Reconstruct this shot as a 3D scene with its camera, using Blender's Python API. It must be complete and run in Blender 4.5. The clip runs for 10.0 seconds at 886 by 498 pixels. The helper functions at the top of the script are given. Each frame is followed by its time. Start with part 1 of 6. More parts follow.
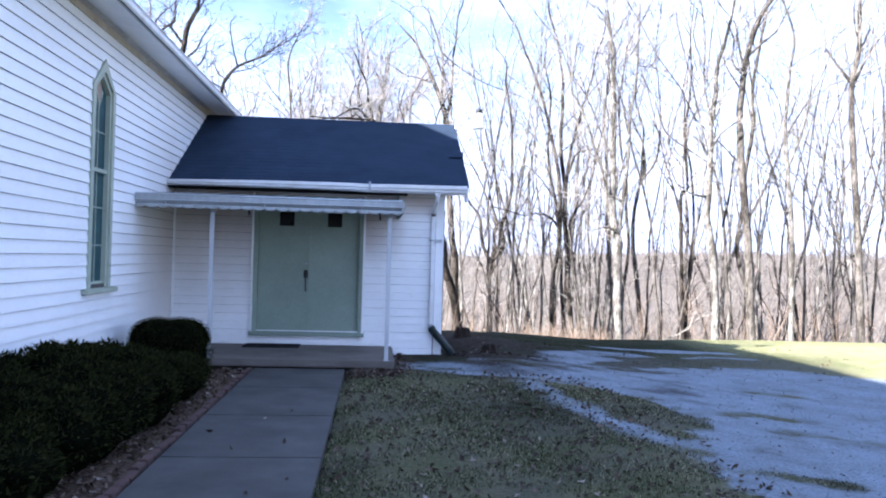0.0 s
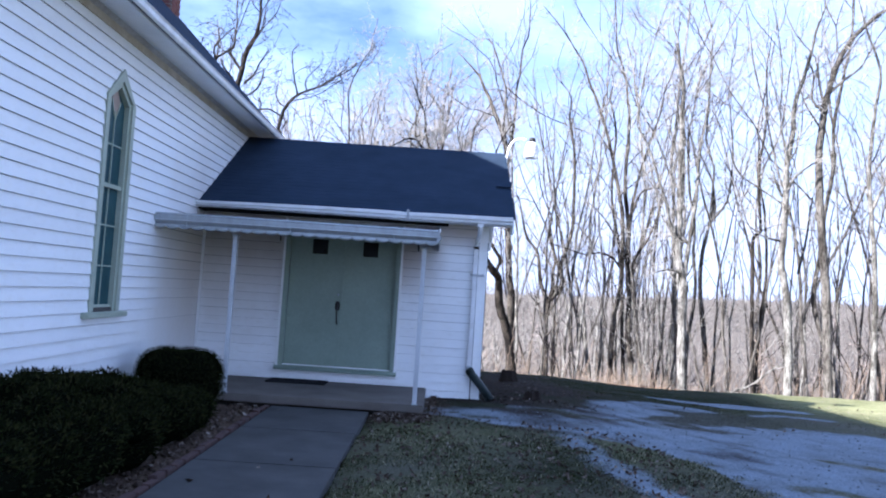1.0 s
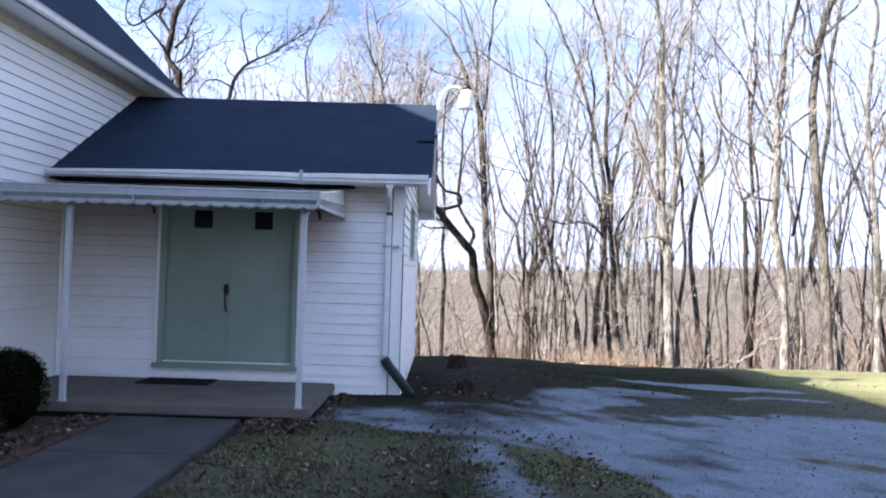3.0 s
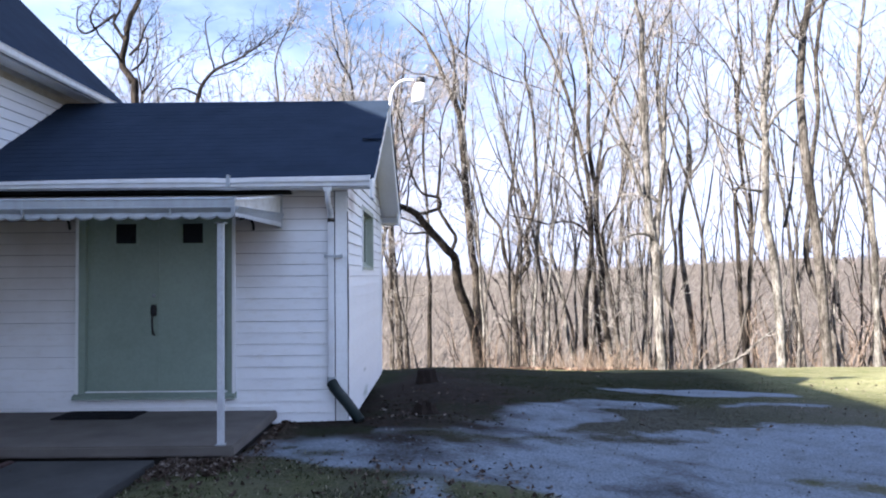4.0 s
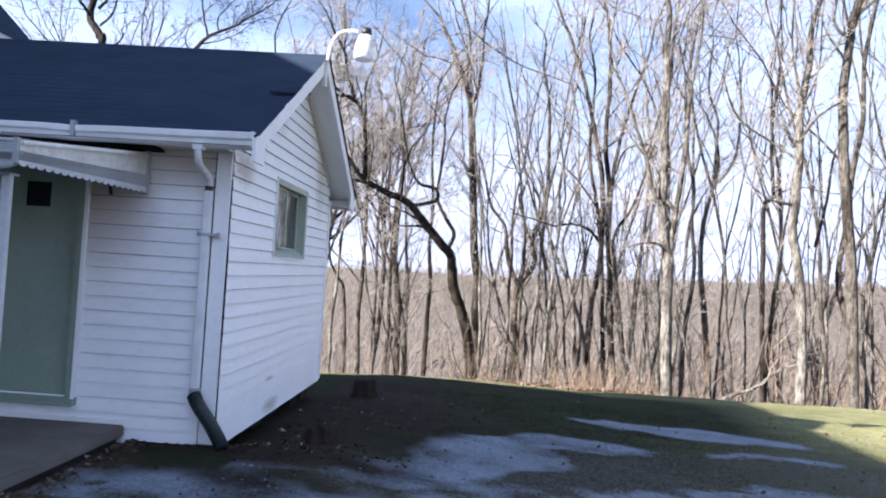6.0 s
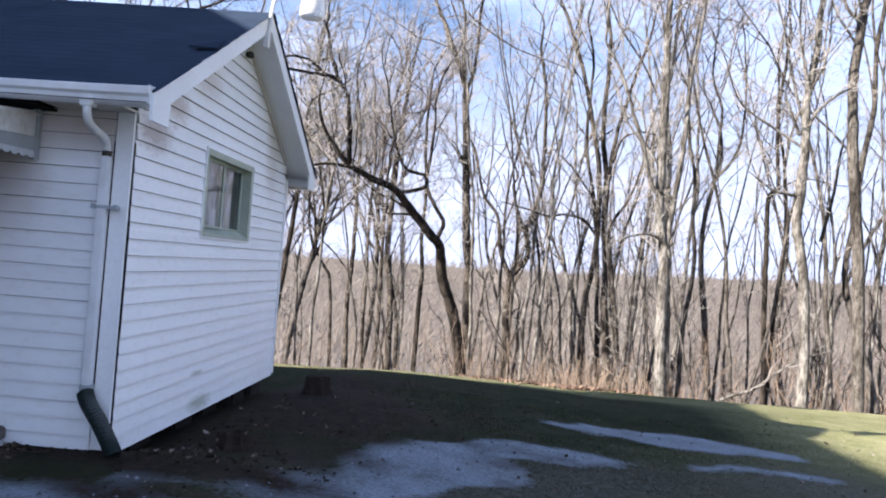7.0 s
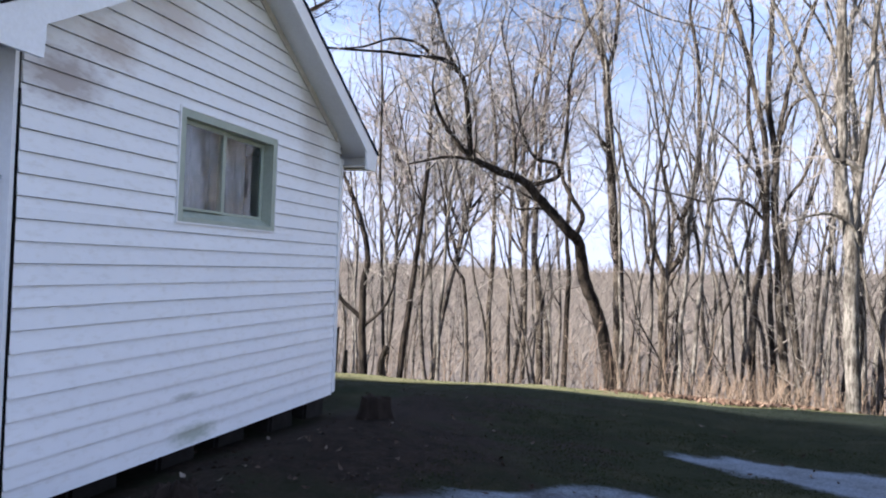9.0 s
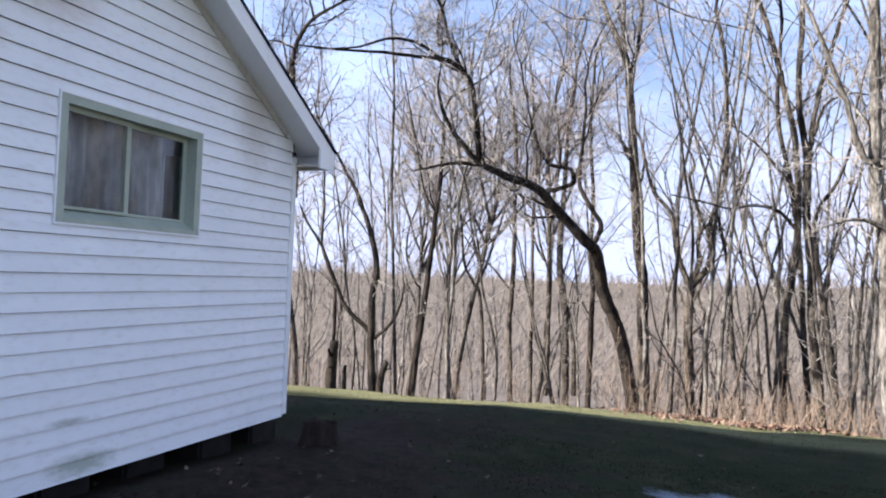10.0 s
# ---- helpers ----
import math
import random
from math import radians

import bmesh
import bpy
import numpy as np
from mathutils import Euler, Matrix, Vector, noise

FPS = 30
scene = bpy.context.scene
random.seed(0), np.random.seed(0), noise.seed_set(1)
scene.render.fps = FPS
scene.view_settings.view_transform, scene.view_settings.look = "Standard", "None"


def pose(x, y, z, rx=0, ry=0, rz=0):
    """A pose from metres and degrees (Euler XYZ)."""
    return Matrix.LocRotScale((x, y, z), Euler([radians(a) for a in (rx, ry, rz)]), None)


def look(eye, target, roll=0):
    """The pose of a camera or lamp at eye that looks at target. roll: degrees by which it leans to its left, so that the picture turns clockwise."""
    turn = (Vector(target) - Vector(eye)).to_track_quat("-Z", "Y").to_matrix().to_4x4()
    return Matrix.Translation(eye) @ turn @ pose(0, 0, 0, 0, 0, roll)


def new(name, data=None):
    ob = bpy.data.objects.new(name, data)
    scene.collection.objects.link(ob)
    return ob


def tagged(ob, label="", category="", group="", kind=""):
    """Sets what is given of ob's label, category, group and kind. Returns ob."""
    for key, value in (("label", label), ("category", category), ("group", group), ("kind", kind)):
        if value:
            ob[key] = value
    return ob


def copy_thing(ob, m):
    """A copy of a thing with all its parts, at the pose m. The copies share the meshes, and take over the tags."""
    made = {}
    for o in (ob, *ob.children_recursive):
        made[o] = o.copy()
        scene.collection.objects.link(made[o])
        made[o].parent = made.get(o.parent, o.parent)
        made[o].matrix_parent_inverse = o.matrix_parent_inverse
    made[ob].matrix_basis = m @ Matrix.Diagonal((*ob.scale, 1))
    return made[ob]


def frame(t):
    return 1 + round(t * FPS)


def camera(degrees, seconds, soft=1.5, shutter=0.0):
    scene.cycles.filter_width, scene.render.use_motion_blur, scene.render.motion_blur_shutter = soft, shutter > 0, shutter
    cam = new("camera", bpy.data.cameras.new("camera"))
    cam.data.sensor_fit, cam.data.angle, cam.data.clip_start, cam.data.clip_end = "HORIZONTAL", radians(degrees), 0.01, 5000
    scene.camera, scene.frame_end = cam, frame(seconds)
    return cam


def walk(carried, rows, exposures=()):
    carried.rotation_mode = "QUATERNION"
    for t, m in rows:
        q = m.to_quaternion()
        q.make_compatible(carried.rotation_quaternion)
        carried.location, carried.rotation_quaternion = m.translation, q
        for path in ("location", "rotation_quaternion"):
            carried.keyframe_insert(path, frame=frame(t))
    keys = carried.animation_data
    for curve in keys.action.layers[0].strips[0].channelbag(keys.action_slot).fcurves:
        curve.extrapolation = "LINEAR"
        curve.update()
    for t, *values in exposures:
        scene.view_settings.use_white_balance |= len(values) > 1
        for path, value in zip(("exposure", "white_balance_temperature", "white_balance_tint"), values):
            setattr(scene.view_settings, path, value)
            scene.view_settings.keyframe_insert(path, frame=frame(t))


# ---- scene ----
cam = camera(58.4, 10.0, soft=2.0)
PATH = [
    (0, (0.129, 0.647, 1.58), (0.3, 2.64, 1.601), 1.6),
    (0.5, (0.388, 1.053, 1.611), (0.527, 3.045, 1.721), 1.1),
    (1, (0.544, 1.562, 1.578), (0.547, 3.559, 1.684), 3.8),
    (1.5, (0.876, 2.109, 1.551), (0.86, 4.108, 1.59), 1.5),
    (2, (1.208, 2.546, 1.575), (1.173, 4.546, 1.592), 2.9),
    (2.5, (1.475, 3.098, 1.565), (1.431, 5.096, 1.624), 3.1),
    (2.7, (1.595, 3.291, 1.57), (1.587, 5.29, 1.623), 1.9),
    (3.8, (2.243, 4.29, 1.612), (2.236, 6.289, 1.667), 1.5),
    (4, (2.341, 4.516, 1.629), (2.338, 6.515, 1.694), -0.5),
    (4.5, (2.654, 5.034, 1.63), (2.654, 7.033, 1.694), -0.4),
    (5, (2.898, 5.509, 1.609), (2.878, 7.508, 1.65), 3.6),
    (5.5, (3.142, 6.04, 1.639), (3.076, 8.038, 1.704), 2.5),
    (6, (3.459, 6.543, 1.642), (3.374, 8.54, 1.702), 3.6),
    (6.2, (3.538, 6.747, 1.628), (3.441, 8.745, 1.646), 5.3),
    (7.3, (4.132, 7.899, 1.58), (4.004, 9.894, 1.627), 3.6),
    (7.5, (4.2, 8.144, 1.551), (4.002, 10.134, 1.538), 3.1),
    (8, (4.336, 8.751, 1.533), (3.995, 10.721, 1.583), -2.0),
    (8.5, (4.575, 9.294, 1.494), (4.175, 11.253, 1.491), -0.3),
    (9, (4.769, 9.869, 1.451), (4.237, 11.796, 1.491), 2.2),
    (9.5, (5.008, 10.43, 1.443), (4.428, 12.344, 1.494), -1.2),
    (10, (5.338, 10.956, 1.444), (4.699, 12.85, 1.512), 2.2),
]
EXPOSURE = 2.58
walk(cam, [(t, look(eye, target, roll)) for t, eye, target, roll in PATH],
     exposures=[(t, EXPOSURE + e, k, 18) for t, e, k in ((0, 0.50, 4960), (0.6, 0.29, 4870), (1.0, 0.11, 4760), (1.5, 0.1, 4980), (2.5, 0.1, 5230), (5.5, -0.04, 5270), (7.5, -0.22, 5310), (8.5, -0.25, 5310), (10, -0.28, 5290))])


# ---- world, sun, exposure ----
SUN_WAY = Vector((1.73, 0.94, -1.0)).normalized()
sun = new("sun", bpy.data.lights.new("sun", "SUN"))
sun.data.energy, sun.data.angle, sun.data.color = 5.0, radians(0.53), (1.0, 0.835, 0.58)
sun.matrix_basis = SUN_WAY.to_track_quat("-Z", "Y").to_matrix().to_4x4()

world = bpy.data.worlds.new("world")
scene.world = world
world.use_nodes = True
wt = world.node_tree
wt.nodes.clear()


def wnode(kind, **sets):
    n = wt.nodes.new(kind)
    for key, value in sets.items():
        n.inputs[key].default_value = value
    return n


sky = wt.nodes.new("ShaderNodeTexSky")
sky.sky_type, sky.sun_disc = "NISHITA", False
sky.sun_elevation = math.asin(-SUN_WAY.z)
sky.sun_rotation = math.atan2(-SUN_WAY.x, -SUN_WAY.y) % (2 * math.pi)
sky.air_density, sky.dust_density, sky.ozone_density = 1.0, 1.2, 1.0
coord = wt.nodes.new("ShaderNodeTexCoord")
stretch = wnode("ShaderNodeMapping", Scale=(1.0, 1.0, 2.6), Location=(0.35, 0.1, 0.0))
clouds = wnode("ShaderNodeTexNoise", Scale=2.6, Detail=7.0, Roughness=0.55)
cover = wt.nodes.new("ShaderNodeMapRange")
cover.inputs["From Min"].default_value, cover.inputs["From Max"].default_value = 0.34, 0.58
cover.inputs["To Min"].default_value, cover.inputs["To Max"].default_value = 0.06, 0.92
mixed = wt.nodes.new("ShaderNodeMix")
mixed.data_type = "RGBA"
mixed.inputs["B"].default_value = (6.25, 7.1, 8.7, 1)
sky_glow = wt.nodes.new("ShaderNodeBackground")
sky_glow.inputs["Strength"].default_value = 0.03
out = wt.nodes.new("ShaderNodeOutputWorld")
wt.links.new(coord.outputs["Generated"], stretch.inputs["Vector"])
wt.links.new(stretch.outputs["Vector"], clouds.inputs["Vector"])
wt.links.new(clouds.outputs["Fac"], cover.inputs["Value"])
# haze whitens the sky towards the horizon
split = wt.nodes.new("ShaderNodeSeparateXYZ")
haze = wt.nodes.new("ShaderNodeMapRange")
haze.inputs["From Min"].default_value, haze.inputs["From Max"].default_value = 0.27, 0.10
haze.inputs["To Max"].default_value = 0.9
veil = wt.nodes.new("ShaderNodeMix")
veil.data_type = "RGBA"
veil.inputs["B"].default_value = (7.4, 7.5, 8.15, 1)
wt.links.new(coord.outputs["Generated"], split.inputs["Vector"])
wt.links.new(split.outputs["Z"], haze.inputs["Value"])
wt.links.new(cover.outputs["Result"], mixed.inputs["Factor"])
wt.links.new(haze.outputs["Result"], veil.inputs["Factor"])
wt.links.new(mixed.outputs["Result"], veil.inputs["A"])
wt.links.new(sky.outputs["Color"], mixed.inputs["A"])
wt.links.new(veil.outputs["Result"], sky_glow.inputs["Color"])
wt.links.new(sky_glow.outputs["Background"], out.inputs["Surface"])

# ---- materials ----


def shader(name, rough=0.6, metal=0.0):
    m = bpy.data.materials.new(name)
    m.use_nodes = True
    b = m.node_tree.nodes["Principled BSDF"]
    b.inputs["Roughness"].default_value, b.inputs["Metallic"].default_value = rough, metal
    return m, m.node_tree, b


def link(t, a, ao, b, bi):
    t.links.new(a.outputs[ao], b.inputs[bi])


def noise_node(t, scale, detail=4.0, rough=0.6, stretch=None, world_space=True):
    c = t.nodes.new("ShaderNodeNewGeometry" if world_space else "ShaderNodeTexCoord")
    n = t.nodes.new("ShaderNodeTexNoise")
    n.inputs["Scale"].default_value, n.inputs["Detail"].default_value, n.inputs["Roughness"].default_value = scale, detail, rough
    src = c.outputs["Position"] if world_space else c.outputs["Object"]
    if stretch:
        mp = t.nodes.new("ShaderNodeMapping")
        mp.inputs["Scale"].default_value = stretch
        t.links.new(src, mp.inputs["Vector"])
        src = mp.outputs["Vector"]
    t.links.new(src, n.inputs["Vector"])
    return n


def ramp(t, fac, stops):
    r = t.nodes.new("ShaderNodeValToRGB")
    while len(r.color_ramp.elements) < len(stops):
        r.color_ramp.elements.new(0.5)
    for e, (p, c) in zip(r.color_ramp.elements, stops):
        e.position, e.color = p, (*c, 1)
    t.links.new(fac, r.inputs["Fac"])
    return r


def mix_color(t, fac, a, b, mode="MIX"):
    m = t.nodes.new("ShaderNodeMix")
    m.data_type, m.blend_type = "RGBA", mode
    for slot, v in (("Factor", fac), ("A", a), ("B", b)):
        if isinstance(v, (int, float)):
            m.inputs[slot].default_value = v
        elif isinstance(v, tuple):
            m.inputs[slot].default_value = (*v, 1)
        else:
            t.links.new(v, m.inputs[slot])
    return m.outputs["Result"]


def bump(t, b, height, strength=0.3, distance=0.01):
    n = t.nodes.new("ShaderNodeBump")
    n.inputs["Strength"].default_value, n.inputs["Distance"].default_value = strength, distance
    t.links.new(height, n.inputs["Height"])
    t.links.new(n.outputs["Normal"], b.inputs["Normal"])


def two_tone(name, c1, c2, scale=6.0, fine=60.0, rough=0.6, metal=0.0, bumped=0.25, depth=0.004, stretch=None, third=None, lo=0.3, hi=0.7):
    """Base colour from two scales of noise, with fine relief."""
    m, t, b = shader(name, rough, metal)
    n1 = noise_node(t, scale, 5.0, 0.6, stretch)
    n2 = noise_node(t, fine, 3.0, 0.6, stretch)
    r1 = ramp(t, n1.outputs["Fac"], [(lo, c1), (hi, c2)])
    c3 = third or tuple(min(1, v * 0.8) for v in c1)
    r2 = ramp(t, n2.outputs["Fac"], [(0.35, (1, 1, 1)), (0.75, tuple(min(1.0, a / max(1e-3, bb)) for a, bb in zip(c3, c1)))])
    t.links.new(mix_color(t, 0.6, r1.outputs["Color"], r2.outputs["Color"], "MULTIPLY"), b.inputs["Base Color"])
    bump(t, b, n2.outputs["Fac"], bumped, depth)
    rr = t.nodes.new("ShaderNodeMapRange")
    rr.inputs["To Min"].default_value, rr.inputs["To Max"].default_value = max(0.05, rough - 0.12), min(1, rough + 0.12)
    link(t, n1, "Fac", rr, "Value")
    link(t, rr, "Result", b, "Roughness")
    return m


def white_siding(name, grime=0.25, stains_and_shade=None, soft=False):
    """Painted clapboard: white with faint streaks, a little different on each board."""
    m, t, b = shader(name, 0.42)
    n1 = noise_node(t, 1.3, 5.0, 0.6, (1, 1, 0.5))
    n2 = noise_node(t, 9.0, 4.0, 0.65, (1, 1, 3.0))
    n3 = noise_node(t, 130.0, 2.0, 0.5, (0.25, 0.25, 1))
    info = t.nodes.new("ShaderNodeObjectInfo")
    base = ramp(t, n1.outputs["Fac"], [(0.3, (0.86, 0.86, 0.85)), (0.75, (0.80, 0.80, 0.79))])
    dirt = ramp(t, n2.outputs["Fac"], [(0.52, (1, 1, 1)), (0.85, (0.80, 0.77, 0.70))])
    board = ramp(t, info.outputs["Random"], [(0.0, (0.95, 0.95, 0.95)), (1.0, (1, 1, 1))])
    c = mix_color(t, grime * 2, base.outputs["Color"], dirt.outputs["Color"], "MULTIPLY")
    c = mix_color(t, 1.0, c, board.outputs["Color"], "MULTIPLY")
    # Tinted patches: stains, and awning shade coloured onto the front wall.
    for at, size, tone in stains_and_shade or ():
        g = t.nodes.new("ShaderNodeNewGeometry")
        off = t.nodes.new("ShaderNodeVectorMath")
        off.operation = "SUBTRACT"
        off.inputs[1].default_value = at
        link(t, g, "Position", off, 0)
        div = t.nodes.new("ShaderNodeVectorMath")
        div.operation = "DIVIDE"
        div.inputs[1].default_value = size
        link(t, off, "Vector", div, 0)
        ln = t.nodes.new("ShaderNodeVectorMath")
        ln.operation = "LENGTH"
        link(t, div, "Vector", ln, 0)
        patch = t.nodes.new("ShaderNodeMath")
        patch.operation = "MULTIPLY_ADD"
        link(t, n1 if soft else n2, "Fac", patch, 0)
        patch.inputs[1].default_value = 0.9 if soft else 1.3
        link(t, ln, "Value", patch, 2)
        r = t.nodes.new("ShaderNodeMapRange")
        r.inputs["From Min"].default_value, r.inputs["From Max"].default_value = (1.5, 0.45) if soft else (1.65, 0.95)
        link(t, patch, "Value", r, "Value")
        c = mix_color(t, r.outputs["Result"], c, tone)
    t.links.new(c, b.inputs["Base Color"])
    bump(t, b, n3.outputs["Fac"], 0.15, 0.002)
    return m


def glass(name, tint, rough=0.03):
    m, t, b = shader(name, rough)
    b.inputs["Base Color"].default_value = (*tint, 1)
    b.inputs["Transmission Weight"].default_value = 1.0
    b.inputs["IOR"].default_value = 1.45
    n = noise_node(t, 3.0, 2.0)
    bump(t, b, n.outputs["Fac"], 0.06, 0.01)
    return m


# Browner patch on the church wall towards the annex corner.
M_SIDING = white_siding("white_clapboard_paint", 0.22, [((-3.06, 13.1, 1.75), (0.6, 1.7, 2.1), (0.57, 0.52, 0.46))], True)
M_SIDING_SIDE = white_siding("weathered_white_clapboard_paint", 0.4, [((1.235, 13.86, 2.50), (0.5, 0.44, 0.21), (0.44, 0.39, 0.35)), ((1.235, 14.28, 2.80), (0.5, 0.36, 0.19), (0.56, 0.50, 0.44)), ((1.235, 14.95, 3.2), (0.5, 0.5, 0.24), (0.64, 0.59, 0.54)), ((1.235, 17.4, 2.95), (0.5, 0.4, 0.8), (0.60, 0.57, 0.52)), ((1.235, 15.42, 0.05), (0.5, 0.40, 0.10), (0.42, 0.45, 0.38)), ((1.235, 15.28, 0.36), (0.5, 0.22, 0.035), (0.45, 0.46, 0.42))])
# Patches by the door paint in awning shade along with brown stains.
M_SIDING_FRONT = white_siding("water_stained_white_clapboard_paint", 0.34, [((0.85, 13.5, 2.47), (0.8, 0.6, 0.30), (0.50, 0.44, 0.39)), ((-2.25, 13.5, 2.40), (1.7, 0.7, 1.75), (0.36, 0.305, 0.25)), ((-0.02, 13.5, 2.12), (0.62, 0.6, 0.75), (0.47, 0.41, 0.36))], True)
M_TRIM = two_tone("white_trim_paint", (0.85, 0.85, 0.84), (0.78, 0.78, 0.76), 3.0, 40.0, 0.45, bumped=0.12, third=(0.74, 0.73, 0.70))
M_SOFFIT = two_tone("grimy_soffit_paint", (0.66, 0.64, 0.60), (0.50, 0.46, 0.40), 2.5, 18.0, 0.6, third=(0.42, 0.36, 0.28))
M_STAIN = two_tone("brown_water_stained_paint", (0.46, 0.38, 0.27), (0.62, 0.56, 0.46), 5.0, 24.0, 0.65)
M_METAL = two_tone("chalky_painted_aluminium", (0.37, 0.396, 0.408), (0.292, 0.314, 0.327), 1.6, 14.0, 0.42, 0.15, bumped=0.1, third=(0.284, 0.284, 0.275), stretch=(1, 1, 0.5))
M_AWNING = two_tone("grimy_white_awning_paint", (0.70, 0.70, 0.68), (0.52, 0.50, 0.45), 2.2, 18.0, 0.5, third=(0.44, 0.38, 0.30))
M_POST = two_tone("dulled_white_post_paint", (0.56, 0.575, 0.59), (0.44, 0.455, 0.47), 2.0, 30.0, 0.5, bumped=0.1, third=(0.40, 0.40, 0.40))
M_GUTTER = two_tone("white_gutter_enamel", (0.78, 0.785, 0.785), (0.62, 0.625, 0.62), 3.0, 16.0, 0.4, 0.05, third=(0.60, 0.58, 0.55), stretch=(0.4, 1, 0.4))
M_DOOR = two_tone("sage_green_door_paint", (0.268, 0.328, 0.262), (0.226, 0.28, 0.222), 1.6, 30.0, 0.5, bumped=0.1)
M_GREEN = two_tone("pale_sage_window_paint", (0.40, 0.44, 0.35), (0.33, 0.37, 0.29), 4.0, 30.0, 0.5, bumped=0.15)
M_TERRA = two_tone("faded_tan_wood", (0.36, 0.27, 0.20), (0.28, 0.21, 0.16), 6.0, 40.0, 0.6)
M_SHINGLE = two_tone("charcoal_asphalt_shingle", (0.021, 0.0325, 0.056), (0.0155, 0.0245, 0.0425), 2.0, 90.0, 1.0, bumped=0.4, depth=0.004, third=(0.024, 0.035, 0.056))
M_SHINGLE.node_tree.nodes["Principled BSDF"].inputs["Specular IOR Level"].default_value = 0.1
M_CONCRETE = two_tone("worn_porch_concrete", (0.138, 0.122, 0.104), (0.096, 0.084, 0.071), 2.5, 55.0, 0.85, bumped=0.4, third=(0.13, 0.115, 0.10))
M_WALK = two_tone("grey_walk_concrete", (0.058, 0.058, 0.056), (0.031, 0.031, 0.0305), 1.6, 45.0, 0.85, bumped=0.4, third=(0.040, 0.039, 0.038))
M_BRICK = two_tone("red_edging_brick", (0.0788, 0.0375, 0.03), (0.0525, 0.03, 0.0255), 7.0, 60.0, 0.9, bumped=0.5, third=(0.045, 0.03, 0.0263))
M_BLACK = two_tone("black_iron", (0.012, 0.012, 0.013), (0.02, 0.019, 0.018), 12.0, 60.0, 0.45, 0.4)
M_PIPE = two_tone("dark_green_black_plastic_pipe", (0.010, 0.018, 0.018), (0.016, 0.026, 0.024), 8.0, 50.0, 0.45)
M_MAT = two_tone("black_rubber_mat", (0.014, 0.014, 0.016), (0.025, 0.025, 0.026), 14.0, 90.0, 0.9, bumped=0.6)
M_DARK = two_tone("dark_fieldstone", (0.0225, 0.0203, 0.018), (0.0405, 0.036, 0.0315), 6.0, 40.0, 0.95)
M_INSIDE = two_tone("dim_room_plaster", (0.10, 0.095, 0.085), (0.07, 0.066, 0.06), 2.0, 20.0, 0.9)
M_CURTAIN = two_tone("pale_net_curtain", (0.42, 0.42, 0.43), (0.20, 0.20, 0.215), 2.6, 11.0, 0.9, stretch=(1, 1.9, 0.75), third=(0.13, 0.13, 0.14))
M_GLASS = glass("window_glass", (0.92, 0.95, 0.95))
M_TEAL = two_tone("dark_teal_church_glass", (0.030, 0.080, 0.086), (0.018, 0.050, 0.058), 4.0, 30.0, 0.42, bumped=0.25)
M_TEAL.node_tree.nodes["Principled BSDF"].inputs["Specular IOR Level"].default_value = 0.2
# Black for open joints, and for shade coloured onto the eaves soffit.
M_VOID = two_tone("black_weathered_boarding", (0.012, 0.011, 0.010), (0.008, 0.008, 0.008), 3.0, 30.0, 1.0)
# Dark brown that colours in shade under the awning; also fills gaps.
M_GAP_SHADE = two_tone("mildewed_awning_underside", (0.085, 0.075, 0.06), (0.05, 0.045, 0.037), 3.0, 20.0, 0.8)
M_SHEATH = two_tone("dark_wall_sheathing", (0.10, 0.095, 0.09), (0.07, 0.066, 0.06), 3.0, 30.0, 0.95)
M_UNDER = two_tone("grimy_board_edge", (0.64, 0.63, 0.61), (0.54, 0.53, 0.51), 6.0, 40.0, 0.8)
M_DARKPANE = two_tone("dark_door_glass", (0.004, 0.004, 0.005), (0.007, 0.007, 0.008), 5.0, 30.0, 0.3, bumped=0.02)
M_DARKPANE.node_tree.nodes["Principled BSDF"].inputs["Specular IOR Level"].default_value = 0.15
M_LAMPGLASS = two_tone("white_opal_lamp_plastic", (0.86, 0.86, 0.84), (0.80, 0.80, 0.78), 8.0, 60.0, 0.25, bumped=0.05)
M_LAMPGLASS.node_tree.nodes["Principled BSDF"].inputs["Transmission Weight"].default_value = 0.55
M_STUMP = two_tone("dark_rotten_wood", (0.020, 0.015, 0.012), (0.038, 0.029, 0.023), 9.0, 50.0, 0.95, bumped=0.8, depth=0.02, stretch=(1, 1, 0.3))
M_CHIMNEY = two_tone("dark_red_chimney_brick", (0.20, 0.075, 0.06), (0.15, 0.06, 0.05), 5.0, 40.0, 0.9, bumped=0.5)
M_MORTAR = two_tone("grey_mortar", (0.30, 0.28, 0.26), (0.22, 0.21, 0.19), 6.0, 60.0, 0.95)

for dull in (M_STUMP, M_VOID, M_DARK, M_MAT, M_GAP_SHADE, M_SHEATH):
    dull.node_tree.nodes["Principled BSDF"].inputs["Specular IOR Level"].default_value = 0.08


def bark(name, c1, c2, c3):
    """Mottled bark: pale plates over dark furrows."""
    m, t, b = shader(name, 0.9)
    n1 = noise_node(t, 3.2, 4.0, 0.65, (1, 1, 0.55))
    n2 = noise_node(t, 22.0, 5.0, 0.75, (1, 1, 0.22))
    r1 = ramp(t, n1.outputs["Fac"], [(0.40, c1), (0.58, c2)])
    r2 = ramp(t, n2.outputs["Fac"], [(0.38, c3), (0.58, (1, 1, 1))])
    t.links.new(mix_color(t, 0.9, r1.outputs["Color"], r2.outputs["Color"], "MULTIPLY"), b.inputs["Base Color"])
    b.inputs["Specular IOR Level"].default_value = 0.15
    bump(t, b, n2.outputs["Fac"], 1.0, 0.08)
    return m


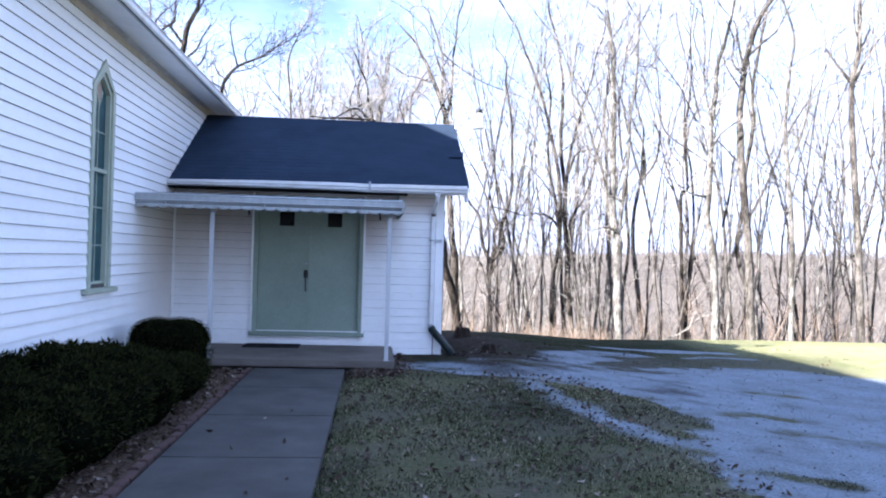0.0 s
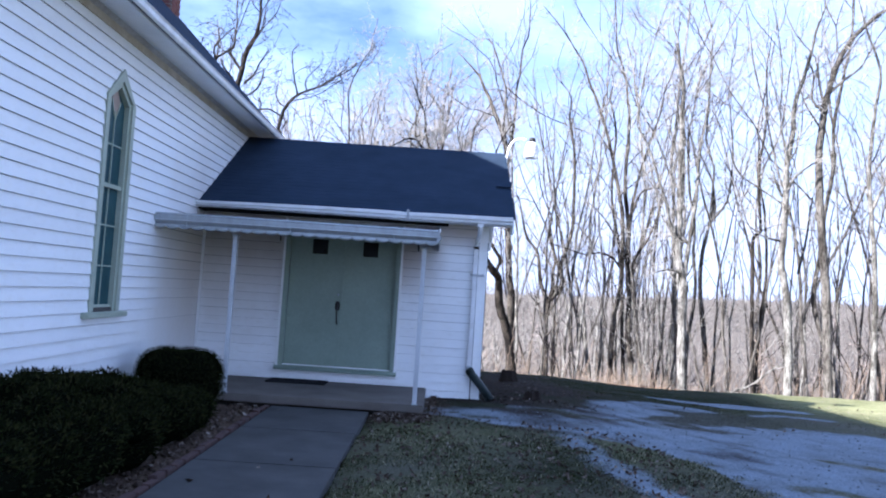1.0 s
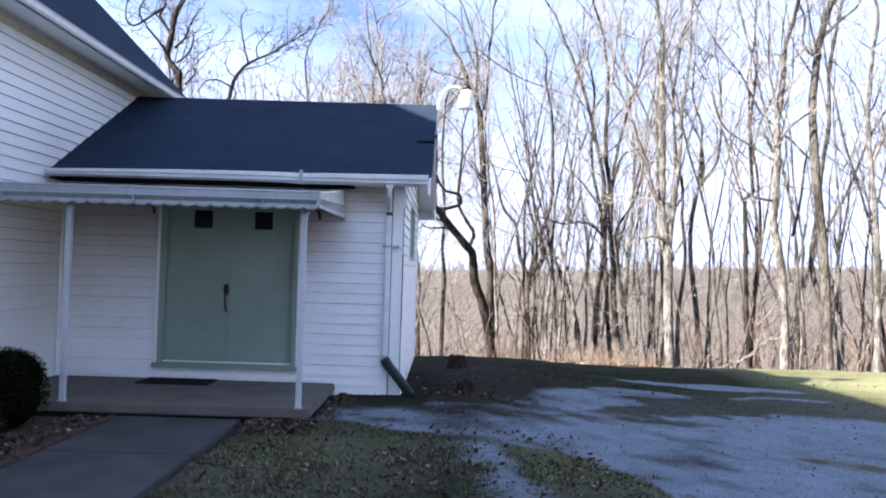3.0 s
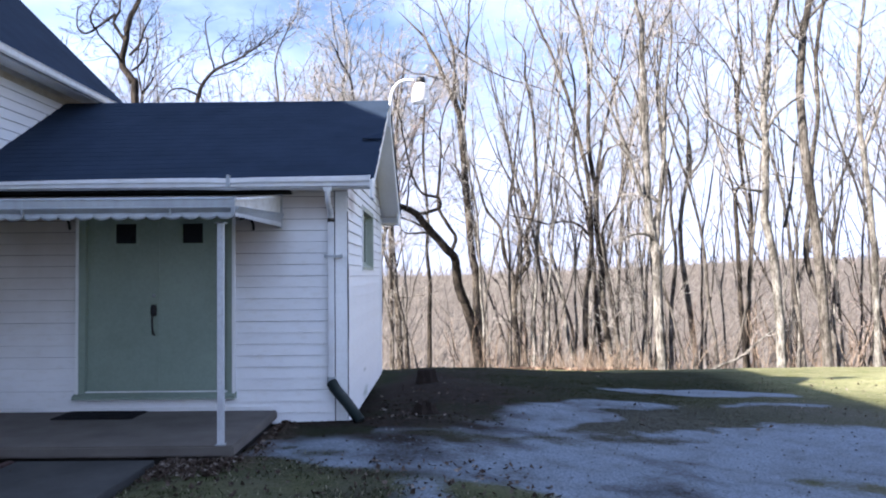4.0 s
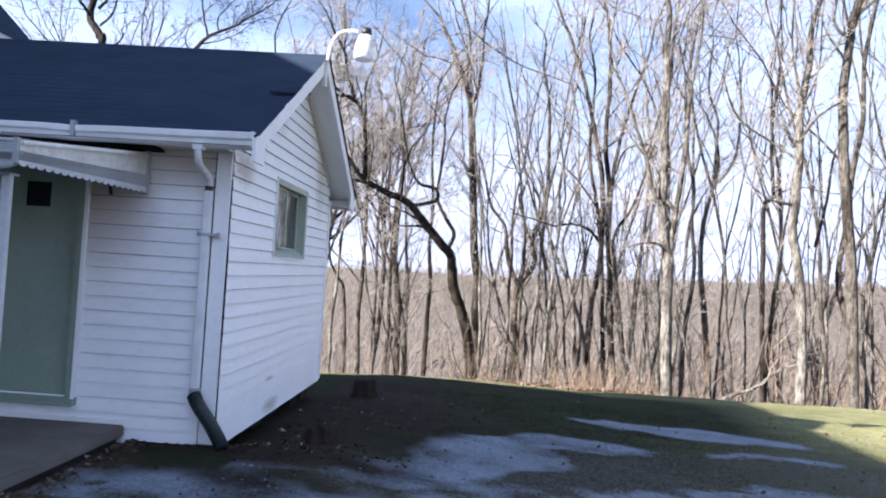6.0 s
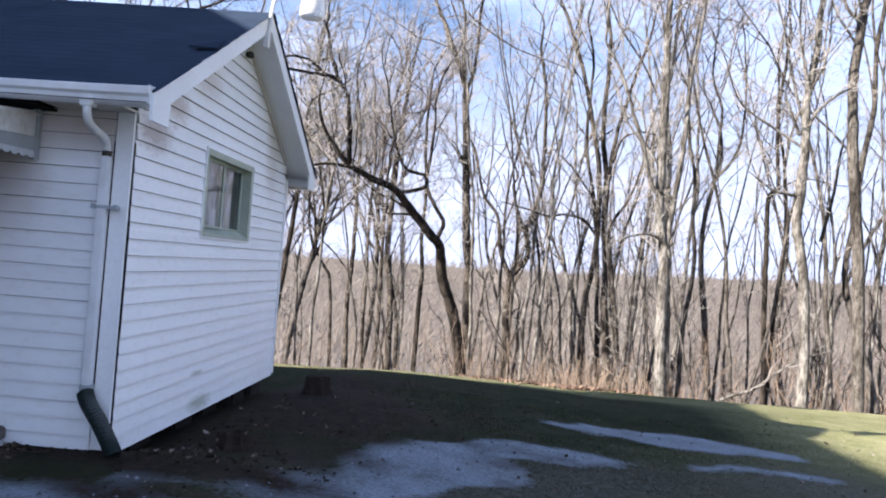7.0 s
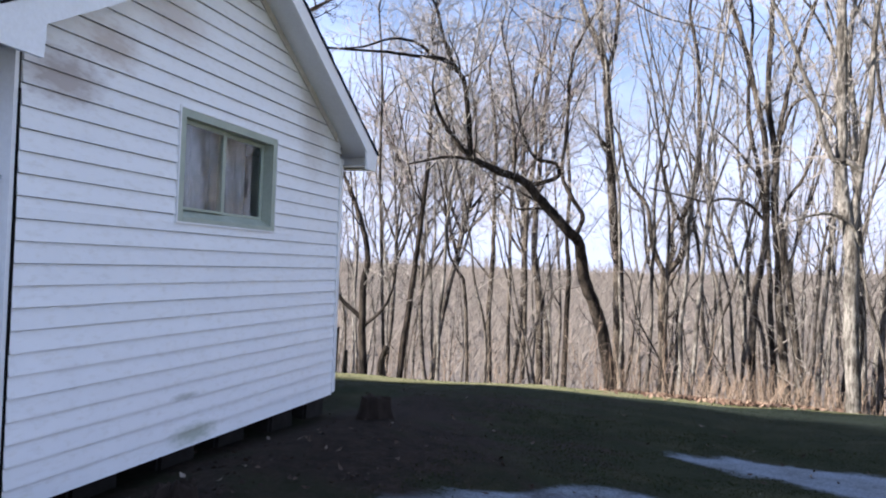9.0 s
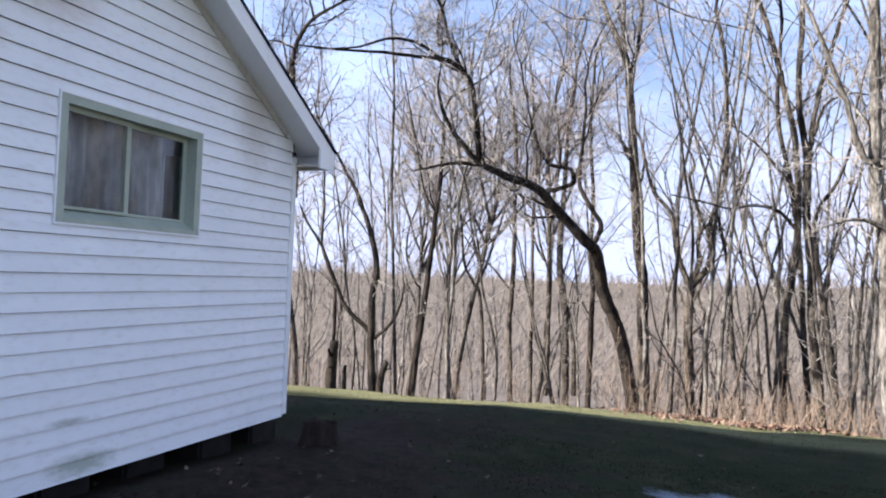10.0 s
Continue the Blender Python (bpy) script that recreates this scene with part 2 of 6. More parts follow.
M_BARK = bark("grey_brown_bark", (0.0512, 0.0442, 0.038), (0.167, 0.153, 0.136), (0.20, 0.18, 0.16))
M_BARK_MID = bark("brown_furrowed_bark", (0.026, 0.0215, 0.018), (0.135, 0.118, 0.098), (0.20, 0.18, 0.16))
M_BARK_PALE = bark("pale_mottled_bark", (0.0806, 0.07378, 0.06448), (0.2604, 0.248, 0.2263), (0.22, 0.20, 0.18))
M_BARK_DARK = bark("dark_bark", (0.0125, 0.0105, 0.009), (0.062, 0.052, 0.042), (0.28, 0.25, 0.23))
M_TWIG = two_tone("greyish_twig_bark", (0.167, 0.152, 0.138), (0.259, 0.243, 0.224), 2.0, 20.0, 0.85, bumped=0.0)
M_TWIG_RED = two_tone("reddish_bud_twigs", (0.185, 0.145, 0.133), (0.274, 0.23, 0.214), 2.0, 20.0, 0.85, bumped=0.0)


def island(name, stops, rough=0.8, gloss=0.2):
    """A colour for each loose piece of one mesh."""
    m, t, b = shader(name, rough)
    g = t.nodes.new("ShaderNodeNewGeometry")
    r = ramp(t, g.outputs["Random Per Island"], stops)
    b.inputs["Specular IOR Level"].default_value = gloss
    n = noise_node(t, 40.0, 3.0)
    r2 = ramp(t, n.outputs["Fac"], [(0.3, (0.75, 0.75, 0.75)), (0.7, (1, 1, 1))])
    t.links.new(mix_color(t, 1.0, r.outputs["Color"], r2.outputs["Color"], "MULTIPLY"), b.inputs["Base Color"])
    return m


M_BLADE = island("green_winter_grass_blades", [(0.0, (0.0145, 0.022, 0.0058)), (0.5, (0.026, 0.032, 0.0105)), (0.85, (0.044, 0.0425, 0.021)), (1.0, (0.102, 0.085, 0.0561))], 0.9, 0.05)
M_STRAW = island("dry_straw_grass_blades", [(0.0, (0.1178, 0.1209, 0.0558)), (0.5, (0.2108, 0.2015, 0.1116)), (1.0, (0.3224, 0.2914, 0.2046))])
M_LEAF = island("fallen_brown_leaves", [(0.0, (0.030, 0.020, 0.014)), (0.5, (0.065, 0.045, 0.032)), (0.88, (0.13, 0.10, 0.077)), (1.0, (0.30, 0.26, 0.215))])
M_STONE = island("pale_limestone_chips", [(0.0, (0.02, 0.018, 0.016)), (0.22, (0.08, 0.08, 0.083)), (0.6, (0.14, 0.155, 0.175)), (1.0, (0.21, 0.225, 0.245))], 0.9)
M_YEW = island("dark_evergreen_needles", [(0.0, (0.0045, 0.0066, 0.0022)), (0.55, (0.0118, 0.0156, 0.0045)), (0.92, (0.026, 0.0275, 0.008)), (1.0, (0.032, 0.029, 0.0105))], 0.9, 0.04)
# Near-black inner lumps colour in the shade behind the needles.
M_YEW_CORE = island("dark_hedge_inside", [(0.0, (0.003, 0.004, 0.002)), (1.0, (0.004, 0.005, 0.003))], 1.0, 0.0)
M_BRUSH = island("dry_tan_weeds", [(0.0, (0.070, 0.050, 0.036)), (0.5, (0.130, 0.096, 0.070)), (1.0, (0.215, 0.172, 0.132))])
M_CLOD = island("damp_brown_soil_clods", [(0.0, (0.008, 0.006, 0.005)), (0.6, (0.026, 0.019, 0.015)), (0.95, (0.045, 0.035, 0.029)), (1.0, (0.17, 0.155, 0.14))], 0.95, 0.05)
M_LEAF_RED = island("rust_leaf_litter", [(0.0, (0.052, 0.030, 0.020)), (0.5, (0.125, 0.080, 0.056)), (1.0, (0.225, 0.168, 0.122))])
# Far trees are paler and greyer to colour in distance haze.
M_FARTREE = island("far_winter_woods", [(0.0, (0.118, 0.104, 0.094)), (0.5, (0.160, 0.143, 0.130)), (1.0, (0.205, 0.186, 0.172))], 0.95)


def ground_material():
    m, t, b = shader("lawn_gravel_and_leaf_litter", 0.95)
    fine = noise_node(t, 26.0, 5.0, 0.7)
    mid = noise_node(t, 2.2, 5.0, 0.6)
    big = noise_node(t, 0.35, 4.0, 0.55)
    patchy = noise_node(t, 7.0, 5.0, 0.65)
    grass = ramp(t, mid.outputs["Fac"], [(0.30, (0.0090, 0.0140, 0.0036)), (0.52, (0.0165, 0.0215, 0.0066)), (0.75, (0.034, 0.0335, 0.015))])
    speck = ramp(t, fine.outputs["Fac"], [(0.32, (0.6, 0.6, 0.6)), (0.6, (1, 1, 1)), (0.8, (1.35, 1.25, 1.1))])
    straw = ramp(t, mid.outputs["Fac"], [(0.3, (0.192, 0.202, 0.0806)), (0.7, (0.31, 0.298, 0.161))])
    # This mask lightens the lawn where sun falls, and marks dry thatch.
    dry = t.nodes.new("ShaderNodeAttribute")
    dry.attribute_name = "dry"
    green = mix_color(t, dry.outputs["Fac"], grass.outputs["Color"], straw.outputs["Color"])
    lawn = mix_color(t, 1.0, green, speck.outputs["Color"], "MULTIPLY")
    vor = t.nodes.new("ShaderNodeTexVoronoi")
    vor.inputs["Scale"].default_value = 42.0
    g = t.nodes.new("ShaderNodeNewGeometry")
    link(t, g, "Position", vor, "Vector")
    chips = ramp(t, vor.outputs["Distance"], [(0.0, (0.218, 0.250, 0.290)), (0.45, (0.180, 0.207, 0.241)), (0.8, (0.128, 0.146, 0.170))])
    tone = ramp(t, mid.outputs["Fac"], [(0.30, (0.62, 0.60, 0.57)), (0.42, (0.86, 0.85, 0.84)), (0.52, (0.96, 0.97, 0.98)), (0.7, (1.10, 1.12, 1.14))])
    gravel = mix_color(t, 1.0, chips.outputs["Color"], tone.outputs["Color"], "MULTIPLY")
    soil = ramp(t, fine.outputs["Fac"], [(0.3, (0.008, 0.0055, 0.004)), (0.55, (0.024, 0.017, 0.012)), (0.78, (0.044, 0.034, 0.026))])
    damp = ramp(t, patchy.outputs["Fac"], [(0.36, (0.38, 0.36, 0.34)), (0.52, (0.85, 0.84, 0.82)), (0.7, (1.15, 1.1, 1.02))])
    earth = mix_color(t, 1.0, soil.outputs["Color"], damp.outputs["Color"], "MULTIPLY")
    litter = ramp(t, fine.outputs["Fac"], [(0.3, (0.035, 0.024, 0.017)), (0.5, (0.075, 0.052, 0.037)), (0.72, (0.17, 0.122, 0.085))])
    # Far ground is lightened too, for the haze over the valley.
    woods = ramp(t, big.outputs["Fac"], [(0.3, (0.112, 0.099, 0.089)), (0.7, (0.145, 0.130, 0.118))])

    def mask(name, soft=0.16):
        a = t.nodes.new("ShaderNodeAttribute")
        a.attribute_name = name
        add = t.nodes.new("ShaderNodeMath")
        add.operation = "MULTIPLY_ADD"
        link(t, fine, "Fac", add, 0)
        add.inputs[1].default_value = 0.55
        ragged = t.nodes.new("ShaderNodeMath")
        ragged.operation = "MULTIPLY_ADD"
        link(t, patchy, "Fac", ragged, 0)
        ragged.inputs[1].default_value = 0.5
        ragged.inputs[2].default_value = -0.25
        shift = t.nodes.new("ShaderNodeMath")
        link(t, a, "Fac", shift, 0)
        link(t, ragged, "Value", shift, 1)
        link(t, shift, "Value", add, 2)
        r = t.nodes.new("ShaderNodeMapRange")
        r.inputs["From Min"].default_value, r.inputs["From Max"].default_value = 0.78 - soft, 0.78 + soft
        link(t, add, "Value", r, "Value")
        return r.outputs["Result"]

    mud = ramp(t, fine.outputs["Fac"], [(0.3, (0.040, 0.037, 0.029)), (0.55, (0.080, 0.076, 0.064)), (0.75, (0.135, 0.131, 0.12))])
    lawn = mix_color(t, mask("worn", 0.3), lawn, mud.outputs["Color"])
    c = mix_color(t, mask("gravel"), lawn, gravel)
    c = mix_color(t, mask("soil", 0.25), c, earth)
    c = mix_color(t, mask("litter", 0.25), c, litter.outputs["Color"])
    c = mix_color(t, mask("woods", 0.3), c, woods.outputs["Color"])
    t.links.new(c, b.inputs["Base Color"])
    b.inputs["Specular IOR Level"].default_value = 0.12
    bump(t, b, fine.outputs["Fac"], 0.7, 0.03)
    return m


M_GROUND = ground_material()

# ---- mesh helpers ----


def part(name, bm, material, parent, label=""):
    """One mesh object under a thing or a part."""
    if isinstance(bm, bpy.types.Mesh):
        me = bm
    else:
        bmesh.ops.recalc_face_normals(bm, faces=bm.faces)
        me = bpy.data.meshes.new(name)
        bm.to_mesh(me)
        bm.free()
    if not me.materials:
        me.materials.append(material)
    ob = new(name, me)
    ob.parent = parent
    if label:
        tagged(ob, label)
    return ob


def thing(name, label, category, at=(0, 0, 0), group="", kind=""):
    ob = new(name)
    ob.empty_display_size = 0.1
    ob.location = at
    return tagged(ob, label, category, group, kind)


def solid(name, bm, material, label, category, group="", kind=""):
    """A thing of one mesh."""
    return tagged(part(name, bm, material, None), label, category, group, kind)


def box(bm, x0, x1, y0, y1, z0, z1):
    v = [bm.verts.new(p) for p in ((x0, y0, z0), (x1, y0, z0), (x1, y1, z0), (x0, y1, z0), (x0, y0, z1), (x1, y0, z1), (x1, y1, z1), (x0, y1, z1))]
    for f in ((3, 2, 1, 0), (4, 5, 6, 7), (0, 1, 5, 4), (1, 2, 6, 5), (2, 3, 7, 6), (3, 0, 4, 7)):
        bm.faces.new([v[i] for i in f])
    return v


def boxes(*rows, bevel=0.0):
    bm = bmesh.new()
    for r in rows:
        box(bm, *r)
    if bevel:
        bmesh.ops.bevel(bm, geom=bm.edges[:], offset=bevel, segments=2, affect="EDGES")
    return bm


def extrude(bm, loop, way):
    """A prism: a closed loop of points swept along way."""
    a = [bm.verts.new(p) for p in loop]
    b = [bm.verts.new(Vector(p) + Vector(way)) for p in loop]
    bm.faces.new(a[::-1])
    bm.faces.new(b)
    n = len(a)
    for i in range(n):
        bm.faces.new((a[i], a[(i + 1) % n], b[(i + 1) % n], b[i]))


def prism(loop, way):
    bm = bmesh.new()
    extrude(bm, loop, way)
    return bm


def tube(V, F, pts, radii, sides, cap=True, knots=0.0):
    """Adds a tapered tube along pts to the vertex and face lists."""
    n, start = len(pts), len(V)
    pts = [Vector(p) for p in pts]
    side = None
    for i, p in enumerate(pts):
        d = pts[min(i + 1, n - 1)] - pts[max(i - 1, 0)]
        d = d.normalized() if d.length > 1e-9 else Vector((0, 0, 1))
        if side is None:
            side = d.orthogonal().normalized()
        side = (side - d * side.dot(d))
        side = side.normalized() if side.length > 1e-6 else d.orthogonal().normalized()
        other = d.cross(side)
        for k in range(sides):
            a = 2 * math.pi * k / sides
            w = side * math.cos(a) + other * math.sin(a)
            r = radii[i] * (1 + knots * (0.5 * noise.noise(p * 1.6 + w * 1.4) + 0.8 * noise.noise(p * 5.0 + w * 3.5))) if knots else radii[i]
            V.append(p + w * r)
    for i in range(n - 1):
        for k in range(sides):
            a, b = start + i * sides + k, start + i * sides + (k + 1) % sides
            F.append((a, b, b + sides, a + sides))
    if cap:
        F.append(tuple(range(start + sides - 1, start - 1, -1)))
        F.append(tuple(range(start + (n - 1) * sides, start + n * sides)))


def mesh_of(name, V, F, smooth=False):
    me = bpy.data.meshes.new(name)
    me.from_pydata([tuple(v) for v in V], [], F)
    if smooth:
        me.polygons.foreach_set("use_smooth", [True] * len(me.polygons))
    me.update()
    return me


def pipe(pts, r, sides=12):
    V, F = [], []
    tube(V, F, pts, [r] * len(pts), sides)
    return mesh_of("pipe", V, F, True)


def lathe(profile, at=(0, 0, 0), sides=24):
    bm = bmesh.new()
    rows = []
    for r, z in profile:
        rows.append([bm.verts.new((at[0] + r * math.cos(2 * math.pi * k / sides), at[1] + r * math.sin(2 * math.pi * k / sides), at[2] + z)) for k in range(sides)])
    for a, b in zip(rows, rows[1:]):
        for k in range(sides):
            bm.faces.new((a[k], a[(k + 1) % sides], b[(k + 1) % sides], b[k])).smooth = True
    bm.faces.new(rows[0][::-1])
    bm.faces.new(rows[-1])
    return bm


def smooth_line(pts, steps=4):
    """A rounded line through the points (Catmull-Rom)."""
    P = [Vector(p) for p in pts]
    P = [P[0] * 2 - P[1]] + P + [P[-1] * 2 - P[-2]]
    line = []
    for i in range(1, len(P) - 2):
        a, b, c, d = P[i - 1:i + 3]
        for k in range(steps):
            t = k / steps
            line.append(0.5 * (2 * b + (c - a) * t + (2 * a - 5 * b + 4 * c - d) * t * t + (3 * b - a - 3 * c + d) * t ** 3))
    line.append(P[-2])
    return line


# ---- ground ----
LOT = np.array([(0.40, 11.72), (1.0, 11.55), (2.0, 11.2), (2.4, 10.95), (3.0, 10.75), (3.35, 10.3), (3.55, 9.4), (3.35, 8.4), (3.2, 7.9), (3.02, 7.35), (2.8, 6.6), (2.8, 6.0), (2.95, 3.0), (3.2, -8.0), (14.0, -8.0), (14.0, 10.0), (9.5, 12.8), (7.6, 14.3), (6.4, 14.55), (5.5, 13.95), (4.6, 13.5), (2.45, 12.7), (1.4, 12.95), (0.9, 13.05), (0.40, 13.0)])
PATCH = np.array([(2.45, 12.97), (3.0, 13.75), (3.03, 14.45), (3.55, 15.5), (4.0, 15.85), (4.45, 16.0), (5.65, 15.8), (5.1, 15.3), (4.3, 15.15), (4.5, 14.3), (3.8, 13.2), (2.95, 12.7)])
STREAK = np.array([(4.95, 17.85), (5.6, 18.4), (6.6, 18.25), (7.1, 17.9), (7.8, 17.3), (7.9, 16.9), (7.1, 16.95), (6.2, 17.25), (5.55, 17.45)])


def to_polygon(x, y, poly):
    """Signed distance to a polygon, positive inside."""
    d = np.full(x.shape, 1e9)
    inside = np.zeros(x.shape, bool)
    for (ax, ay), (bx, by) in zip(poly, np.roll(poly, -1, 0)):
        ex, ey = bx - ax, by - ay
        t = np.clip(((x - ax) * ex + (y - ay) * ey) / (ex * ex + ey * ey), 0, 1)
        d = np.minimum(d, np.hypot(x - ax - t * ex, y - ay - t * ey))
        cross = ((ay > y) != (by > y)) & (x < ex * (y - ay) / np.where(by == ay, 1e-9, by - ay) + ax)
        inside ^= cross
    return np.where(inside, d, -d)


def to_line(x, y, pts, half):
    d = np.full(x.shape, 1e9)
    for (ax, ay), (bx, by) in zip(pts, pts[1:]):
        ex, ey = bx - ax, by - ay
        t = np.clip(((x - ax) * ex + (y - ay) * ey) / (ex * ex + ey * ey), 0, 1)
        d = np.minimum(d, np.hypot(x - ax - t * ex, y - ay - t * ey))
    return half - d


def waves(x, y, k, seed=0):
    """Smooth uneven pattern, about -1 to 1."""
    r = np.random.RandomState(seed)
    s = 0
    for i in range(7):
        a, f, p = r.uniform(0, 6.28), k * r.uniform(0.6, 1.7), r.uniform(0, 6.28)
        s = s + np.sin((x * math.cos(a) + y * math.sin(a)) * f + p)
    return s / 3.2


def smoothstep(a, b, v):
    t = np.clip((v - a) / (b - a), 0, 1)
    return t * t * (3 - 2 * t)


def height(x, y):
    x, y = np.asarray(x, float), np.asarray(y, float)
    z = -0.07 * np.clip(x - 2.2, 0, 4.0) - 0.0062 * np.clip(y - 14.2, 0, 15.0) ** 2
    z = z + 0.035 * np.exp(-((x - 2.5) ** 2 / 1.5 + (y - 13.6) ** 2 / 1.0))
    z = z - (0.20 * np.exp(-((x - 1.05) / 0.60) ** 2) + 0.03) * smoothstep(13.35, 14.2, y) * smoothstep(20.5, 18.0, y) * smoothstep(3.6, 2.2, x)
    z = z - 0.06 * smoothstep(-1.62, -1.50, x) * smoothstep(-0.08, -0.22, x) * smoothstep(11.9, 11.6, y) - 0.08 * smoothstep(0.5, 0.3, x) * smoothstep(11.5, 11.75, y) * smoothstep(13.9, 13.6, y)
    d = np.clip(y - 28.6 - 0.15 * np.clip(x - 6, -8, 12), 0, None)
    z = z - 17.0 * (1 - np.exp(-d / 42.0)) + 0.16 * np.clip(d, 0, 6)
    z = z + smoothstep(17.5, 24.0, y) * (0.15 * smoothstep(2.5, 7.5, x) - 0.14 * smoothstep(4.0, 0.0, x))
    far = smoothstep(140, 430, y)
    z = z + far * (17.0 + 7.0 * smoothstep(-20, 220, x) + 1.4 * waves(x, y, 0.009, 4)) * np.where(y > 100, 1, 0)
    z = z + 0.012 * waves(x, y, 3.0, 1) + 0.025 * waves(x, y, 0.9, 2) * smoothstep(14, 18, y)
    return z


def drive(x, y):
    """How far inside the gravel a spot lies; its edges are ragged, with tufts of grass in it."""
    n1, n2 = waves(x, y, 4.0, 7), waves(x, y, 1.3, 8)
    d = to_polygon(x, y, LOT) - smoothstep(0.45, 0.95, n2) * 0.6 - smoothstep(0.45, 1.0, waves(x, y, 2.4, 12)) * 0.4 - smoothstep(0.45, 1.0, waves(x, y * 1.8, 4.5, 14)) * 0.25
    d = np.minimum(d, -to_line(x, y, [(2.0, 12.62), (2.7, 12.66), (4.1, 12.95), (4.9, 13.15)], 0.15) - 0.08 * waves(x, y, 5.0, 16))
    for ax, ay, bx, by in ((4.3, 9.55, 5.1, 9.4), (4.6, 8.55, 5.3, 8.4), (3.3, 6.72, 3.9, 6.6), (5.6, 11.6, 6.6, 11.4), (6.2, 9.0, 7.0, 8.8)):
        d = np.minimum(d, -to_line(x, y, [(ax, ay), (bx, by)], 0.10) - 0.12 * waves(x, y, 6.0, 17))
    d = np.maximum(d, to_polygon(x, y, PATCH) - smoothstep(0.5, 1.0, waves(x, y, 3.5, 15)) * 0.35)
    d = np.maximum(d, to_line(x, y, [(2.2, 11.4), (2.2, 10.6), (2.28, 10.0), (2.42, 8.9), (2.65, 8.0), (3.0, 7.55), (3.3, 7.3)], 0.15))
    d = np.maximum(d, to_polygon(x, y, STREAK))
    d = np.maximum(d, to_line(x, y, [(6.45, 16.05), (7.0, 16.2), (7.75, 16.05)], 0.1))
    return d + 0.06 * n1 + 0.07 * waves(x, y, 8.5, 10) + 0.03 * waves(x, y, 16.0, 9)


def dry_and_sunlit(x, y):
    """Green beside the annex; straw paints sunlit lawn outwards and far off, dry thatch in front."""
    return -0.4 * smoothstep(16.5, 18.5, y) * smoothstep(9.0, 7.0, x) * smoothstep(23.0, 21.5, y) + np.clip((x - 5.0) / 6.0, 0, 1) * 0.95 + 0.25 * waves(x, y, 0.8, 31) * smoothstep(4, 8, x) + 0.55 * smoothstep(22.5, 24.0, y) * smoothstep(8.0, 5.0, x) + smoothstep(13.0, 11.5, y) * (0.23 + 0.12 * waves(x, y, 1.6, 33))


def wornness(x, y):
    """Muddy thin grass between the gravelled places."""
    d = to_polygon(x, y, np.array([(2.3, 11.9), (4.0, 12.0), (9.0, 13.0), (8.3, 15.6), (7.4, 16.3), (5.6, 16.0), (4.0, 14.5), (2.4, 13.3)]))
    front = smoothstep(12.6, 11.9, y) * (0.34 + 0.11 * waves(x, y, 1.7, 52) + 0.10 * waves(x, y, 6.0, 53))
    return np.clip(np.maximum(front, 0.36 + 0.35 * np.clip(d, -1, 0.5) + 0.10 * waves(x, y, 2.2, 51)), 0, 0.62)


def lay_ground():
    xs = np.concatenate([-np.geomspace(900, 12, 22), np.arange(-11, -3, 0.5), np.arange(-3, 11, 0.11), np.arange(11, 24, 0.4), np.geomspace(24, 900, 26)])
    ys = np.concatenate([-np.geomspace(300, 4, 10), np.arange(-3, 4, 0.4), np.arange(4, 20, 0.11), np.arange(20, 36, 0.25), np.arange(36, 60, 1.0), np.geomspace(60, 1500, 60)])
    X, Y = np.meshgrid(xs, ys)
    x, y = X.ravel(), Y.ravel()
    z = height(x, y)
    nx, ny = len(xs), len(ys)
    i = (np.arange(ny - 1)[:, None] * nx + np.arange(nx - 1)).ravel()
    me = bpy.data.meshes.new("ground")
    me.from_pydata(np.stack([x, y, z], 1).tolist(), [], np.stack([i, i + 1, i + nx + 1, i + nx], 1).tolist())
    me.polygons.foreach_set("use_smooth", [True] * len(me.polygons))
    n1, n2 = waves(x, y, 4.0, 7), waves(x, y, 1.3, 8)
    gravel = 0.5 + np.clip(drive(x, y) * 1.6, -0.5, 0.34)
    soil = np.maximum(0.88 - np.hypot((x - 2.1) / 1.8, (y - 16.4) / 4.4), 1.15 - np.hypot((x - 1.3) / 1.25, (y - 14.6) / 1.9)) + 0.16 * waves(x, y, 2.0, 41)
    soil = np.maximum(soil, to_line(x, y, [(0.6, 13.4), (1.4, 13.38), (2.2, 13.8)], 0.24) * 1.3)
    soil = np.clip(0.46 + soil * 0.45 + 0.18 * n1 + 0.14 * waves(x, y, 9.0, 43) + 0.14 * waves(x, y, 1.7, 44), 0, 0.85)
    bed = np.minimum(np.minimum(-1.52 - x, x + 3.2), 11.6 - y)
    litter = np.where(bed > -0.05, 0.75, 0.0)
    litter = np.maximum(litter, np.clip(0.5 + to_line(x, y, [(-0.25, 11.45), (0.45, 11.5), (0.50, 13.3)], 0.12) + 0.05 * n1, 0, 0.8) * (x > -0.3) * (y < 13.4))
    edge = y - (26.9 + 0.5 * n2 - 0.10 * np.clip(x - 9, 0, 20))
    litter = np.maximum(litter, np.clip(0.5 + edge * 0.5, 0, 0.85))
    woods = np.clip(0.2 + (y - 45) * 0.03, 0, 0.9)
    for name, v in (("gravel", gravel), ("soil", soil), ("litter", litter), ("woods", woods), ("worn", wornness(x, y)), ("dry", dry_and_sunlit(x, y))):
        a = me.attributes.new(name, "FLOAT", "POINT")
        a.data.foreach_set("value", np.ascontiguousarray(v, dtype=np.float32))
    return tagged(part("ground", me, M_GROUND, None), "winter lawn with grey gravel drive falling to a wooded valley", "ground", kind="structure")


lay_ground()

# ---- clapboard walls ----
COURSE, JOINT = 0.1285, 0.0035
BOARDS = {}


